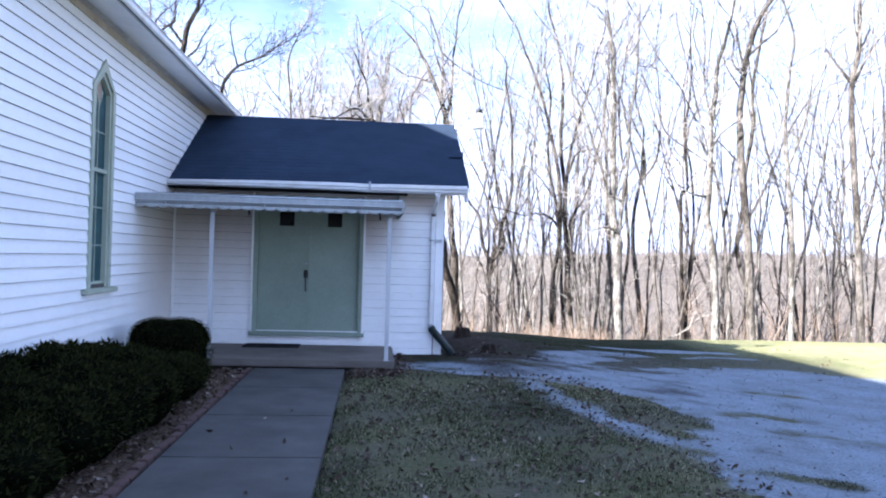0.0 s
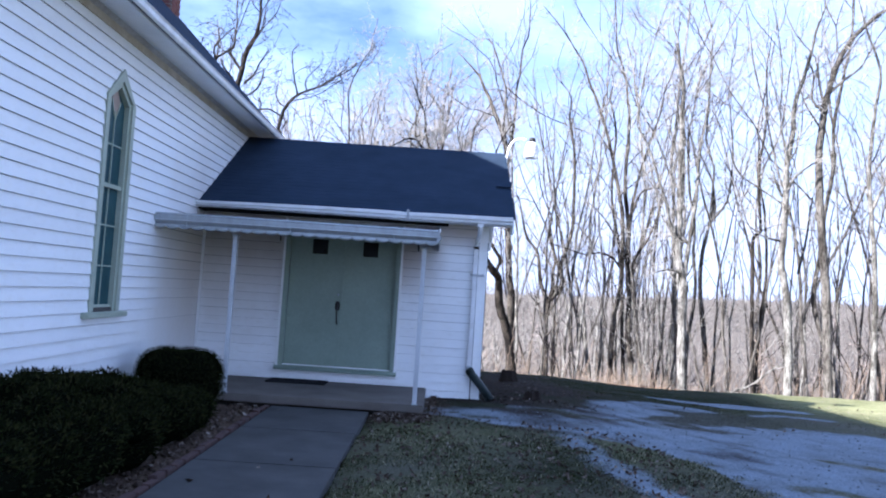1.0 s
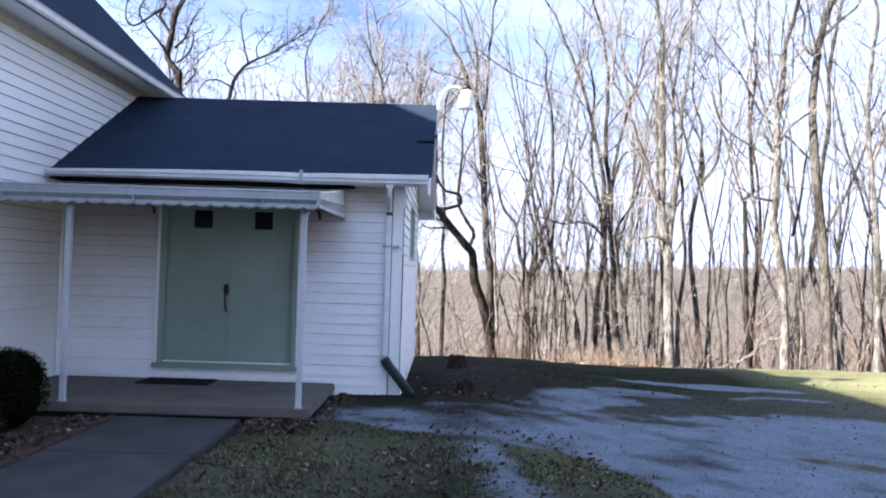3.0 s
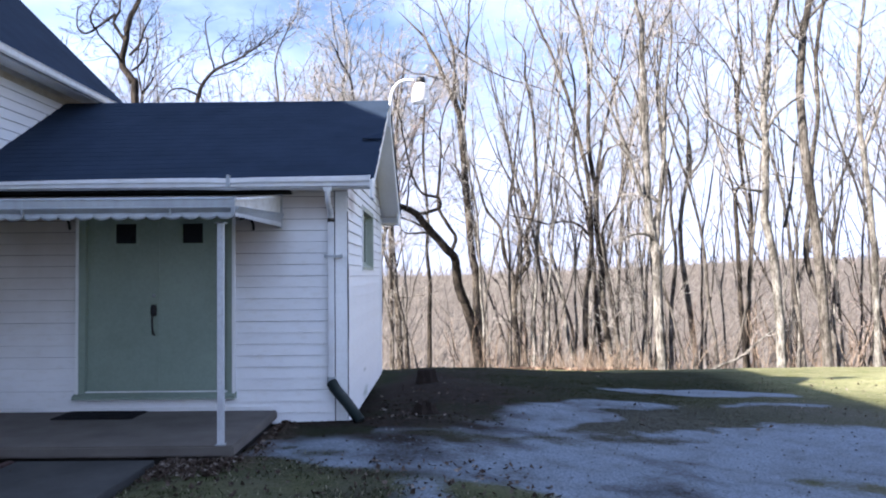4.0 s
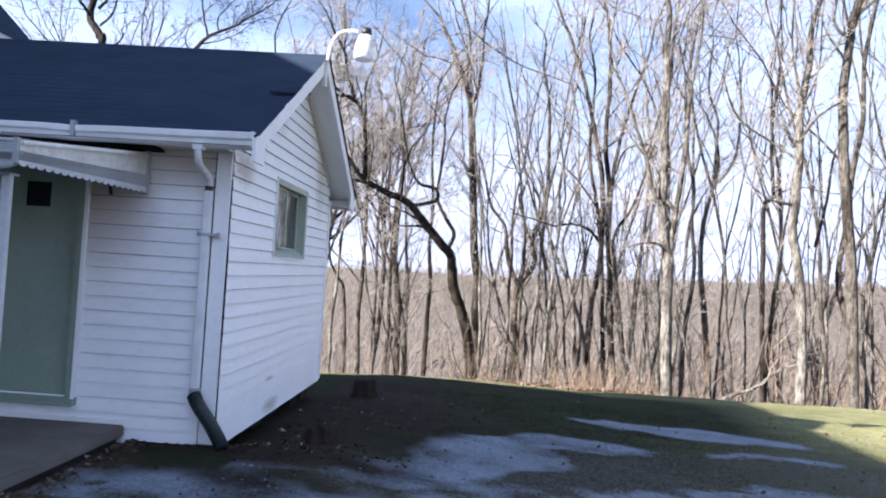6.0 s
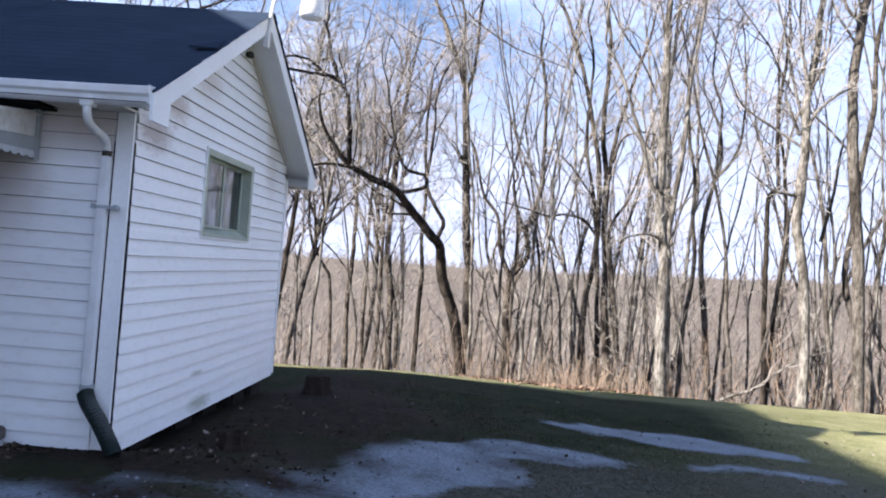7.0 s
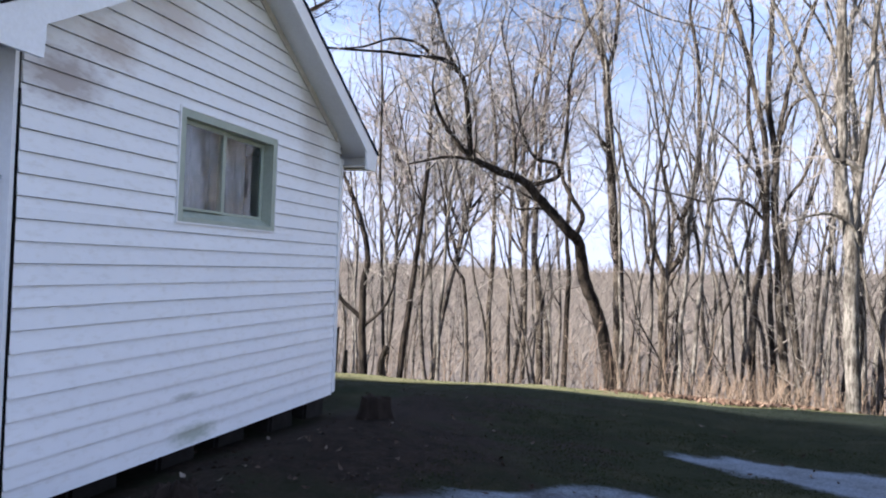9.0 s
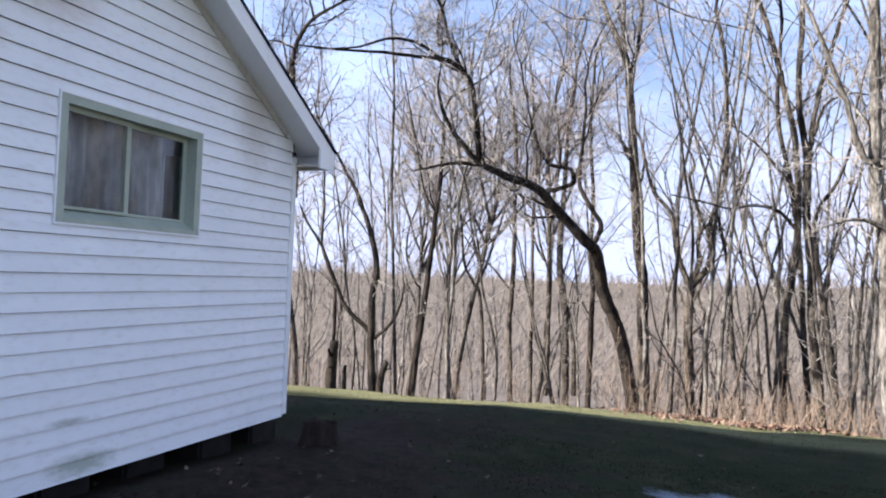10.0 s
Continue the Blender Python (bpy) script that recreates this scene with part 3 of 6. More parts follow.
def clapboard(low0, low1, top0, top1, tall, out0, out1, material):
    """One tapered board, thick at its lower edge; local x along the wall, -y outwards."""
    key = (*(round(v, 3) for v in (low1 - low0, top0 - low0, top1 - low0, tall, out0, out1)), material.name)
    if key not in BOARDS:
        L, a, b, h, p, q, _ = key
        V = [(0, 0, 0.002), (L, 0, 0.002), (L, -p, 0), (0, -p, 0), (a, 0, h), (b, 0, h), (b, -q, h), (a, -q, h)]
        F = [(0, 1, 2, 3), (7, 6, 5, 4), (3, 2, 6, 7), (0, 4, 5, 1), (0, 3, 7, 4), (1, 5, 6, 2)]
        me = bpy.data.meshes.new("siding_board")
        me.from_pydata(V, [], F)
        me.materials.append(material)
        # The lower edge is darker, colouring in the shadow line under each board.
        me.materials.append(M_UNDER)
        me.polygons[0].material_index = 1
        BOARDS[key] = me
    return BOARDS[key]


def side_wall(wall, z0, z1, span, gaps, breaks, spot, turn, material, course=COURSE):
    """Courses of boards on a wall. span(z): the two ends; gaps(z): openings at that height; breaks: heights where openings begin or end;
    spot(s, z): the place of a point s along the wall."""
    rng = random.Random(wall.name)
    z = z0
    while z < z1 - 0.02:
        top = min(z + course, z1)
        low = z + JOINT
        cuts = [low] + sorted(v for v in breaks if low + 0.006 < v < top - 0.006) + [top]
        nudge = rng.uniform(-0.001, 0.001)
        for c0, c1 in zip(cuts, cuts[1:]):
            runs = [(*span(c0), *span(c1))]
            for (g0, g1), (h0, h1) in zip(gaps(c0 + 0.001), gaps(c1 - 0.001)):
                cut = []
                for p0, p1, q0, q1 in runs:
                    if g1 <= p0 or g0 >= p1 or g1 - g0 < 0.002:
                        cut.append((p0, p1, q0, q1))
                        continue
                    if g0 - p0 > 0.03:
                        cut.append((p0, g0, q0, h0))
                    if p1 - g1 > 0.03:
                        cut.append((g1, p1, h1, q1))
                runs = cut
            out0, out1 = (0.021 - 0.016 * (c - low) / (course - JOINT) for c in (c0, c1))
            for p0, p1, q0, q1 in runs:
                if p1 - p0 < 0.04 or q1 - q0 < 0.0:
                    continue
                ob = part("siding_board", clapboard(p0, p1, q0, q1, c1 - c0, out0, out1, material), material, wall)
                ob.matrix_basis = pose(*spot(p0, c0 + nudge), 0, 0, turn)
        z = top


# ---- church ----
CH_WALL, CH_RIDGE_X, CH_RIDGE_Z = -3.075, -6.93, 8.616
CH_Y0, CH_Y1 = -9.0, 16.72
church = thing("church", "white clapboard country church with a dark steep shingle roof", "church")
WIN_Y, WIN_HALF = 10.15, 0.375


def lancet_half(z):
    """Half the width of the pointed opening at a height."""
    if z < 1.10 or z > 3.76:
        return 0.0
    return WIN_HALF if z < 3.42 else WIN_HALF * (3.77 - z) / 0.35


def build_church():
    w = CH_WALL
    wall = boxes((w - 0.16, w, CH_Y0, WIN_Y - 0.30, -0.3, 4.28), (w - 0.16, w, WIN_Y + 0.30, CH_Y1, -0.3, 4.28), (w - 0.16, w, WIN_Y - 0.30, WIN_Y + 0.30, -0.3, 1.16))
    extrude(wall, [(w, WIN_Y - 0.30, 3.40), (w, WIN_Y, 3.66), (w, WIN_Y, 4.28), (w, WIN_Y - 0.30, 4.28)], (-0.16, 0, 0))
    extrude(wall, [(w, WIN_Y + 0.30, 3.40), (w, WIN_Y, 3.66), (w, WIN_Y, 4.28), (w, WIN_Y + 0.30, 4.28)], (-0.16, 0, 0))
    wall = part("wall", wall, M_SHEATH, church)
    wall_z1 = 4.26
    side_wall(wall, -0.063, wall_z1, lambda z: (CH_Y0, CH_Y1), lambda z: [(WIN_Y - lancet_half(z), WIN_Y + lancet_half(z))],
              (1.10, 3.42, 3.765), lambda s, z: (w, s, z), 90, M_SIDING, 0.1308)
    far = 2 * CH_RIDGE_X - w
    part("far_wall", boxes((far, far + 0.16, CH_Y0, CH_Y1, -0.3, 4.28)), M_TRIM, church)
    for y in (CH_Y0, CH_Y1 - 0.16):
        loop = [(w - 0.16, y, -0.3), (far + 0.16, y, -0.3), (far + 0.16, y, 4.28), (CH_RIDGE_X, y, CH_RIDGE_Z - 0.25), (w - 0.16, y, 4.28)]
        part("gable_wall", prism(loop, (0, 0.16, 0)), M_TRIM, church)
    part("corner_board", boxes((w - 0.02, w + 0.03, CH_Y1 - 0.12, CH_Y1 + 0.03, -0.3, 4.2)), M_TRIM, church)
    part("floor_slab", boxes((far + 0.2, w - 0.2, CH_Y0 + 0.2, CH_Y1 - 0.2, -0.3, 0.3)), M_INSIDE, church)
    part("foundation", boxes((w - 0.2, w + 0.012, CH_Y0, CH_Y1, -0.5, 0.03)), M_DARK, church)
    # roof
    e0, ez = -2.56, 4.22
    for sgn in (1, -1):
        ex = e0 if sgn > 0 else 2 * CH_RIDGE_X - e0
        loop = [(ex, CH_Y0 - 0.3, ez), (CH_RIDGE_X, CH_Y0 - 0.3, CH_RIDGE_Z), (CH_RIDGE_X, CH_Y0 - 0.3, CH_RIDGE_Z - 0.12), (ex, CH_Y0 - 0.3, ez - 0.09)]
        roof = part("roof", prism(loop, (0, CH_Y1 - CH_Y0 + 0.6, 0)), M_SHINGLE, church)
        if sgn > 0:
            n = 40
            run = Vector((CH_RIDGE_X - ex, 0, CH_RIDGE_Z - ez)) / n
            up = Vector((-run.z, 0, run.x)).normalized() * -1
            course = None
            for i in range(n):
                a = Vector((ex, CH_Y0 - 0.32, ez)) + run * i
                if course is None:
                    s = up * 0.0010
                    V = [Vector(), run * 1.04, run * 1.04 + up * 0.0008, s - run * 0.02]
                    course = prism(V, (0, CH_Y1 - CH_Y0 + 0.64, 0))
                    ob = part("shingle_course", course, M_SHINGLE, roof)
                    course = ob.data
                else:
                    ob = part("shingle_course", course, M_SHINGLE, roof)
                ob.location = a + up * 0.002
    part("ridge_cap", prism([(CH_RIDGE_X - 0.14, CH_Y0 - 0.33, CH_RIDGE_Z - 0.12), (CH_RIDGE_X, CH_Y0 - 0.33, CH_RIDGE_Z + 0.04), (CH_RIDGE_X + 0.14, CH_Y0 - 0.33, CH_RIDGE_Z - 0.12)], (0, CH_Y1 - CH_Y0 + 0.66, 0)), M_SHINGLE, church)
    # eaves
    y0, L = CH_Y0 - 0.28, CH_Y1 - CH_Y0 + 0.56
    part("soffit", prism([(w - 0.02, y0, 4.24), (w - 0.02, y0, 4.27), (-2.60, y0, 4.165), (-2.60, y0, 4.135)], (0, L, 0)), M_TRIM, church, "grimy white soffit")
    part("frieze_board", prism([(w, y0 + 0.3, 4.10), (w + 0.022, y0 + 0.3, 4.10), (w + 0.022, y0 + 0.3, 4.24), (w, y0 + 0.3, 4.25)], (0, L - 0.6, 0)), M_STAIN, church, "brown-stained frieze board")
    part("crown_moulding", prism([(w + 0.022, y0 + 0.3, 4.18), (w + 0.075, y0 + 0.3, 4.225), (w + 0.07, y0 + 0.3, 4.235), (w + 0.022, y0 + 0.3, 4.238)], (0, L - 0.6, 0)), M_SOFFIT, church)
    part("fascia", boxes((-2.60, -2.583, y0, y0 + L, 4.125, 4.215)), M_TRIM, church)
    gut = [(-2.583, y0, 4.140), (-2.548, y0, 4.140), (-2.530, y0, 4.165), (-2.527, y0, 4.215), (-2.513, y0, 4.235), (-2.527, y0, 4.24), (-2.543, y0, 4.228), (-2.556, y0, 4.155), (-2.583, y0, 4.150)]
    part("gutter", prism(gut, (0, L, 0)), M_GUTTER, church, "white metal eaves gutter")
    for y in (CH_Y1 + 0.27,):
        loop = [(e0 + 0.03, y, ez - 0.25), (e0 + 0.03, y, ez - 0.05), (CH_RIDGE_X, y, CH_RIDGE_Z - 0.07), (CH_RIDGE_X, y, CH_RIDGE_Z - 0.29)]
        part("bargeboard", prism(loop, (0, 0.03, 0)), M_TRIM, church)
    # brick chimney through the slope
    ch = part("chimney", boxes((-5.16, -4.70, 15.86, 16.30, 5.9, 8.62)), M_MORTAR, church, "dark red brick chimney")
    brick = boxes((0, 0.205, 0, 0.10, 0, 0.06), bevel=0.004)
    bmesh.ops.recalc_face_normals(brick, faces=brick.faces)
    me = bpy.data.meshes.new("chimney_brick")
    brick.to_mesh(me)
    me.materials.append(M_CHIMNEY)
    for row in range(32):
        z = 6.36 + row * 0.070
        for k in range(2):
            off = -5.175 + k * 0.235 + (0.03 if row % 2 else 0)
            ob = part("chimney_brick", me, M_CHIMNEY, ch)
            ob.location = (off, 15.848, z)
            ob = part("chimney_brick", me, M_CHIMNEY, ch)
            ob.matrix_basis = pose(-4.688, 15.86 + k * 0.225 + (0.02 if row % 2 else 0), z, 0, 0, 90)
    part("chimney_cap", boxes((-5.22, -4.64, 15.80, 16.36, 8.60, 8.70)), M_MORTAR, church)


def build_lancet():
    w, y, h = CH_WALL, WIN_Y, WIN_HALF
    win = thing("window_1", "tall pointed church window with sage green trim and dark teal panes", "window", kind="structure")

    def band(o, i, x0, x1, z0=1.12, so=3.42, si=3.44, ao=3.77, ai=3.63):
        """The trim between an outer and an inner pointed outline."""
        bm = bmesh.new()
        for s in (-1, 1):
            extrude(bm, [(x0, y + s * o, z0), (x0, y + s * i, z0), (x0, y + s * i, si), (x0, y + s * o, so)], (x1 - x0, 0, 0))
            extrude(bm, [(x0, y + s * o, so), (x0, y + s * i, si), (x0, y, ai), (x0, y, ao)], (x1 - x0, 0, 0))
        return bm

    part("casing", band(h, h - 0.085, w - 0.02, w + 0.035), M_GREEN, win, "sage green outer casing")
    part("window_frame", band(h - 0.085, h - 0.125, w - 0.10, w + 0.010, si=3.40, so=3.43, ao=3.63, ai=3.57), M_GREEN, win)
    part("window_sill", boxes((w - 0.1, w + 0.085, y - 0.51, y + 0.51, 1.055, 1.115), bevel=0.008), M_GREEN, win)
    g = h - 0.12
    part("meeting_rail", boxes((w - 0.055, w - 0.005, y - g, y + g, 2.455, 2.50)), M_GREEN, win)
    part("bottom_rail", boxes((w - 0.065, w - 0.018, y - g, y + g, 1.115, 1.19)), M_GREEN, win)
    for z in (1.61, 2.05, 2.93):
        part("muntin", boxes((w - 0.058, w - 0.03, y - g, y + g, z - 0.008, z + 0.008)), M_GREEN, win)
    part("muntin", boxes((w - 0.055, w - 0.032, y - 0.006, y + 0.006, 1.19, 3.30)), M_GREEN, win)
    for s in (-1, 1):
        part("muntin", prism([(w - 0.055, y + s * 0.012, 3.22), (w - 0.055, y, 3.20), (w - 0.055, y + s * 0.105, 3.42), (w - 0.055, y + s * 0.12, 3.41)], (0.025, 0, 0)), M_GREEN, win)
    part("tracery_panel", prism([(w - 0.052, y, 3.21), (w - 0.052, y + 0.11, 3.42), (w - 0.052, y, 3.57), (w - 0.052, y - 0.11, 3.42)], (0.012, 0, 0)), M_TERRA, win, "faded tan diamond panel")
    rows = [(1.19, 1.61), (1.61, 2.05), (2.05, 2.455), (2.50, 2.93), (2.93, 3.40)]
    for z0, z1 in rows:
        for s in (-1, 1):
            a, b = sorted((y + s * 0.009, y + s * g))
            part("pane", boxes((w - 0.050, w - 0.044, a, b, z0, z1)), M_TEAL, win)
    part("pane", prism([(w - 0.050, y - g, 3.40), (w - 0.050, y + g, 3.40), (w - 0.050, y, 3.60)], (0.004, 0, 0)), M_TEAL, win)


# ---- side annex ----
AX0, AX1, AY0, AY1 = -3.075, 1.235, 13.515, 18.19
EAVE_Y0, EAVE_Y1, EAVE_Z = 13.06, 18.46, 2.715
RIDGE_Y, RIDGE_Z, RAKE_X = 15.78, 4.15, 1.57
SLOPE0 = (RIDGE_Z - EAVE_Z) / (RIDGE_Y - EAVE_Y0)
SLOPE1 = (RIDGE_Z - EAVE_Z) / (EAVE_Y1 - RIDGE_Y)
annex = thing("church_annex", "low white clapboard annex with a charcoal shingle gable roof", "building", (0, 0, 0))
DX0, DX1, DZ0, DZ1 = -1.80, -0.055, 0.30, 2.50
WY0, WY1, WZ0, WZ1 = 15.06, 16.60, 1.704, 2.563


def under_roof(y):
    return EAVE_Z - 0.13 + min((y - EAVE_Y0) * SLOPE0, (EAVE_Y1 - y) * SLOPE1)


def build_annex():
    t = 0.14
    front = part("front_wall", boxes((AX0, DX0, AY0, AY0 + t, 0.0, 2.72), (DX1, AX1 - 0.002, AY0, AY0 + t, 0.0, 2.72), (DX0, DX1, AY0, AY0 + t, DZ1, 2.72), (DX0, DX1, AY0, AY0 + t, 0.0, DZ0 - 0.02)), M_SHEATH, annex)
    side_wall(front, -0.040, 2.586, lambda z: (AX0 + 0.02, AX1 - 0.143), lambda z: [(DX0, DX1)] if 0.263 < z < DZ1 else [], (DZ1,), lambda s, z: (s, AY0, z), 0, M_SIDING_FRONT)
    gable = bmesh.new()
    x = AX1 - t
    extrude(gable, [(x, AY0 + t, 0), (x, WY0 + 0.03, 0), (x, WY0 + 0.03, under_roof(WY0)), (x, AY0 + t, under_roof(AY0 + t))], (t, 0, 0))
    extrude(gable, [(x, WY1 - 0.03, 0), (x, AY1, 0), (x, AY1, under_roof(AY1)), (x, WY1 - 0.03, under_roof(WY1))], (t, 0, 0))
    box(gable, x, AX1, WY0 + 0.03, WY1 - 0.03, 0, WZ0 + 0.03)
    extrude(gable, [(x, WY0 + 0.03, WZ1 - 0.03), (x, WY1 - 0.03, WZ1 - 0.03), (x, WY1 - 0.03, under_roof(WY1)), (x, RIDGE_Y, under_roof(RIDGE_Y)), (x, WY0 + 0.03, under_roof(WY0))], (t, 0, 0))
    gable = part("gable_wall", gable, M_SHEATH, annex)

    def span(z):
        if z < under_roof(AY0):
            return AY0 + 0.022, AY1 - 0.055
        a = AY0 + (z - under_roof(AY0)) / SLOPE0
        b = AY1 - (z - under_roof(AY1)) / SLOPE1
        return max(a, AY0 + 0.022), min(b, AY1 - 0.055)

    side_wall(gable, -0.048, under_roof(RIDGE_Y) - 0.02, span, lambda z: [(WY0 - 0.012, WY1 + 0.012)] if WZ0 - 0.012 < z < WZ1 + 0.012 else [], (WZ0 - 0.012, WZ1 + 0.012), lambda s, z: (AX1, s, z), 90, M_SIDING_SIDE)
    part("end_wall", prism([(AX0, CH_Y1 + 0.04, 0), (AX0, AY1 - t, 0), (AX0, AY1 - t, 2.68), (AX0, CH_Y1 + 0.04, 3.1)], (0.1, 0, 0)), M_TRIM, annex)
    part("rear_wall", boxes((AX0, AX1 - t, AY1 - t, AY1, 0.0, 2.70)), M_TRIM, annex)
    part("ceiling", boxes((AX0, AX1 - t, AY0 + t, AY1 - t, 2.62, 2.68)), M_INSIDE, annex)
    part("floor_deck", boxes((AX0, AX1 - 0.02, AY0 + t, AY1 - t, 0.02, 0.12)), M_INSIDE, annex)
    # corner boards, inside corner strip, sill board
    part("corner_board", boxes((AX1 - 0.128, AX1 + 0.004, AY0 - 0.026, AY0 + 0.004, 0.0, 2.586)), M_TRIM, annex, "plain white corner board")
    part("corner_board", boxes((AX1 + 0.002, AX1 + 0.026, AY1 - 0.055, AY1 + 0.02, -0.02, 2.60)), M_TRIM, annex)
    part("corner_gap", boxes((AX1 - 0.03, AX1 + 0.013, AY0 + 0.006, AY0 + 0.019, 0.02, 0.9), (AX1 - 0.03, AX1 + 0.017, AY0 + 0.006, AY0 + 0.019, 0.9, 1.75), (AX1 - 0.03, AX1 + 0.012, AY0 + 0.006, AY0 + 0.019, 1.75, 2.36)), M_VOID, annex, "dark open joint at the corner")
    part("siding_joint", boxes((AX1 - 0.142, AX1 - 0.1285, AY0 - 0.0215, AY0 - 0.002, 0.42, 1.15), (AX1 - 0.140, AX1 - 0.1285, AY0 - 0.0215, AY0 - 0.002, 1.15, 2.36)), M_VOID, annex, "dark open joint beside the downspout")
    part("inside_corner_strip", boxes((AX0 + 0.02, AX0 + 0.055, AY0 - 0.05, AY0 - 0.018, 0.12, 2.5), bevel=0.004), M_TRIM, annex)
    part("skirt_board", boxes((AX0 + 0.05, DX1 + 0.5, AY0 - 0.022, AY0 - 0.001, 0.12, 0.165)), M_TRIM, annex)
    for k in range(5):
        y = 14.3 + k * 0.9
        part("foundation_stone", boxes((AX1 - 0.55, AX1 - 0.18 + 0.05 * (k % 2), y, y + 0.5, -0.42, 0.0), bevel=0.03), M_DARK, annex)
    part("crawl_space", boxes((AX0, AX1 - 0.6, AY0 + 0.1, AY1 - 0.05, -0.5, 0.01)), M_DARK, annex)
    part("front_footing", boxes((AX0, AX1 - 0.05, AY0 + 0.02, AY0 + 0.1, -0.3, 0.0)), M_DARK, annex)
    # roof slopes
    x0, x1 = AX0 + 0.0, RAKE_X + 0.02
    for sgn in (0, 1):
        ey = EAVE_Y1 if sgn else EAVE_Y0
        loop = [(x0, ey, EAVE_Z - 0.03), (x0, RIDGE_Y, RIDGE_Z - 0.03), (x0, RIDGE_Y, RIDGE_Z - 0.11), (x0, ey, EAVE_Z - 0.075)]
        slab = prism(loop, (x1 - 0.03 - x0, 0, 0))
        sag = 0.0 if sgn else 0.065
        for v in slab.verts:
            v.co.z -= sag * (x1 - v.co.x) / (x1 - x0) * (RIDGE_Y - v.co.y) / (RIDGE_Y - ey)
        roof = part("roof", slab, M_DARK, annex)
        n = 21
        run = Vector((0, RIDGE_Y - ey, RIDGE_Z - EAVE_Z)) / n
        up = Vector((0, -run.z, run.y)).normalized()
        up = up if up.z > 0 else -up
        me = None
        rng = random.Random(5 + sgn)
        for i in range(n):
            if me is None:
                s = up * 0.0010
                ob = part("shingle_course", prism([run * -0.08, run * 1.03, run * 1.03 + up * 0.0008, s - run * 0.08], (x1 - x0, 0, 0)), M_SHINGLE, roof)
                me = ob.data
            else:
                ob = part("shingle_course", me, M_SHINGLE, roof)
            low = sag * (1 - i / n)
            ob.matrix_basis = Matrix.Translation(Vector((x0 + rng.uniform(-0.006, 0.006), ey, EAVE_Z - 0.028 - low)) + run * i) @ Matrix.Rotation(-math.atan(low / (x1 - x0)), 4, "Y")
    cap = prism([(x0, RIDGE_Y - 0.13, RIDGE_Z - 0.026 - 0.13 * SLOPE0), (x0, RIDGE_Y, RIDGE_Z - 0.022), (x0, RIDGE_Y + 0.13, RIDGE_Z - 0.026 - 0.13 * SLOPE1), (x0, RIDGE_Y, RIDGE_Z - 0.05)], (x1 - x0, 0, 0))
    part("ridge_cap", cap, M_SHINGLE, annex)
    lifted = bmesh.new()
    a = Vector((RAKE_X - 0.22, 14.15, EAVE_Z + (14.15 - EAVE_Y0) * SLOPE0))
    extrude(lifted, [a + Vector((0, 0, 0.0)), a + Vector((0.24, 0.02, 0.0)), a + Vector((0.26, 0.16, 0.11)), a + Vector((0.05, 0.15, 0.085))], (0, -0.008, 0.014))
    part("lifted_shingle", lifted, M_SHINGLE, annex)
    # rakes: soffit and bargeboards
    for sgn in (0, 1):
        ey, s = (EAVE_Y1, -SLOPE1) if sgn else (EAVE_Y0, SLOPE0)
        d = -1 if sgn else 1

        def zz(y, drop):
            return EAVE_Z - drop + (y - ey) * s

        loop = [(AX1 - 0.05, ey + d * 0.10, zz(ey + d * 0.10, 0.125)), (AX1 - 0.05, RIDGE_Y, zz(RIDGE_Y, 0.125)), (AX1 - 0.05, RIDGE_Y, zz(RIDGE_Y, 0.105)), (AX1 - 0.05, ey + d * 0.10, zz(ey + d * 0.10, 0.105))]
        part("rake_soffit", prism(loop, (RAKE_X - AX1 + 0.03, 0, 0)), M_TRIM, annex)
        low = ey + d * (0.02 if sgn else -0.02)
        loop = [(RAKE_X - 0.024, low, zz(low, 0.045)), (RAKE_X - 0.024, RIDGE_Y, zz(RIDGE_Y, 0.045)), (RAKE_X - 0.024, RIDGE_Y, zz(RIDGE_Y, 0.215)), (RAKE_X - 0.024, low + d * 0.31, zz(low + d * 0.31, 0.215)), (RAKE_X - 0.024, low + d * 0.30, zz(low, 0.235)), (RAKE_X - 0.024, low, zz(low, 0.235))]
        part("bargeboard", prism(loop, (0.024, 0, 0)), M_TRIM, annex, "white bargeboard along the gable")
        part("gable_frieze", prism([(AX1 + 0.018, ey + d * 0.47, zz(ey + d * 0.47, 0.20)), (AX1 + 0.018, RIDGE_Y, zz(RIDGE_Y, 0.20)), (AX1 + 0.018, RIDGE_Y, zz(RIDGE_Y, 0.125)), (AX1 + 0.018, ey + d * 0.47, zz(ey + d * 0.47, 0.125))], (0.014, 0, 0)), M_SOFFIT, annex)
    # Soffit over the awning is coloured black as shade; lighter paint beyond.
    part("eaves_soffit", boxes((AX0, 0.62, EAVE_Y0 + 0.08, AY0, 2.555, 2.575)), M_VOID, annex, "eaves soffit coloured black for the shade above the awning")
    part("eaves_soffit", boxes((0.622, AX1 + 0.02, EAVE_Y0 + 0.08, AY0, 2.588, 2.606)), M_SOFFIT, annex)
    part("eaves_fascia", boxes((AX0, RAKE_X - 0.025, EAVE_Y0 + 0.06, EAVE_Y0 + 0.08, 2.582, 2.64)), M_TRIM, annex)
    part("eaves_soffit", boxes((AX0, RAKE_X - 0.025, AY1, EAVE_Y1 - 0.05, 2.515, 2.535)), M_SOFFIT, annex)
    part("eaves_fascia", boxes((AX0, RAKE_X - 0.025, EAVE_Y1 - 0.05, EAVE_Y1 - 0.03, 2.50, 2.68)), M_TRIM, annex)
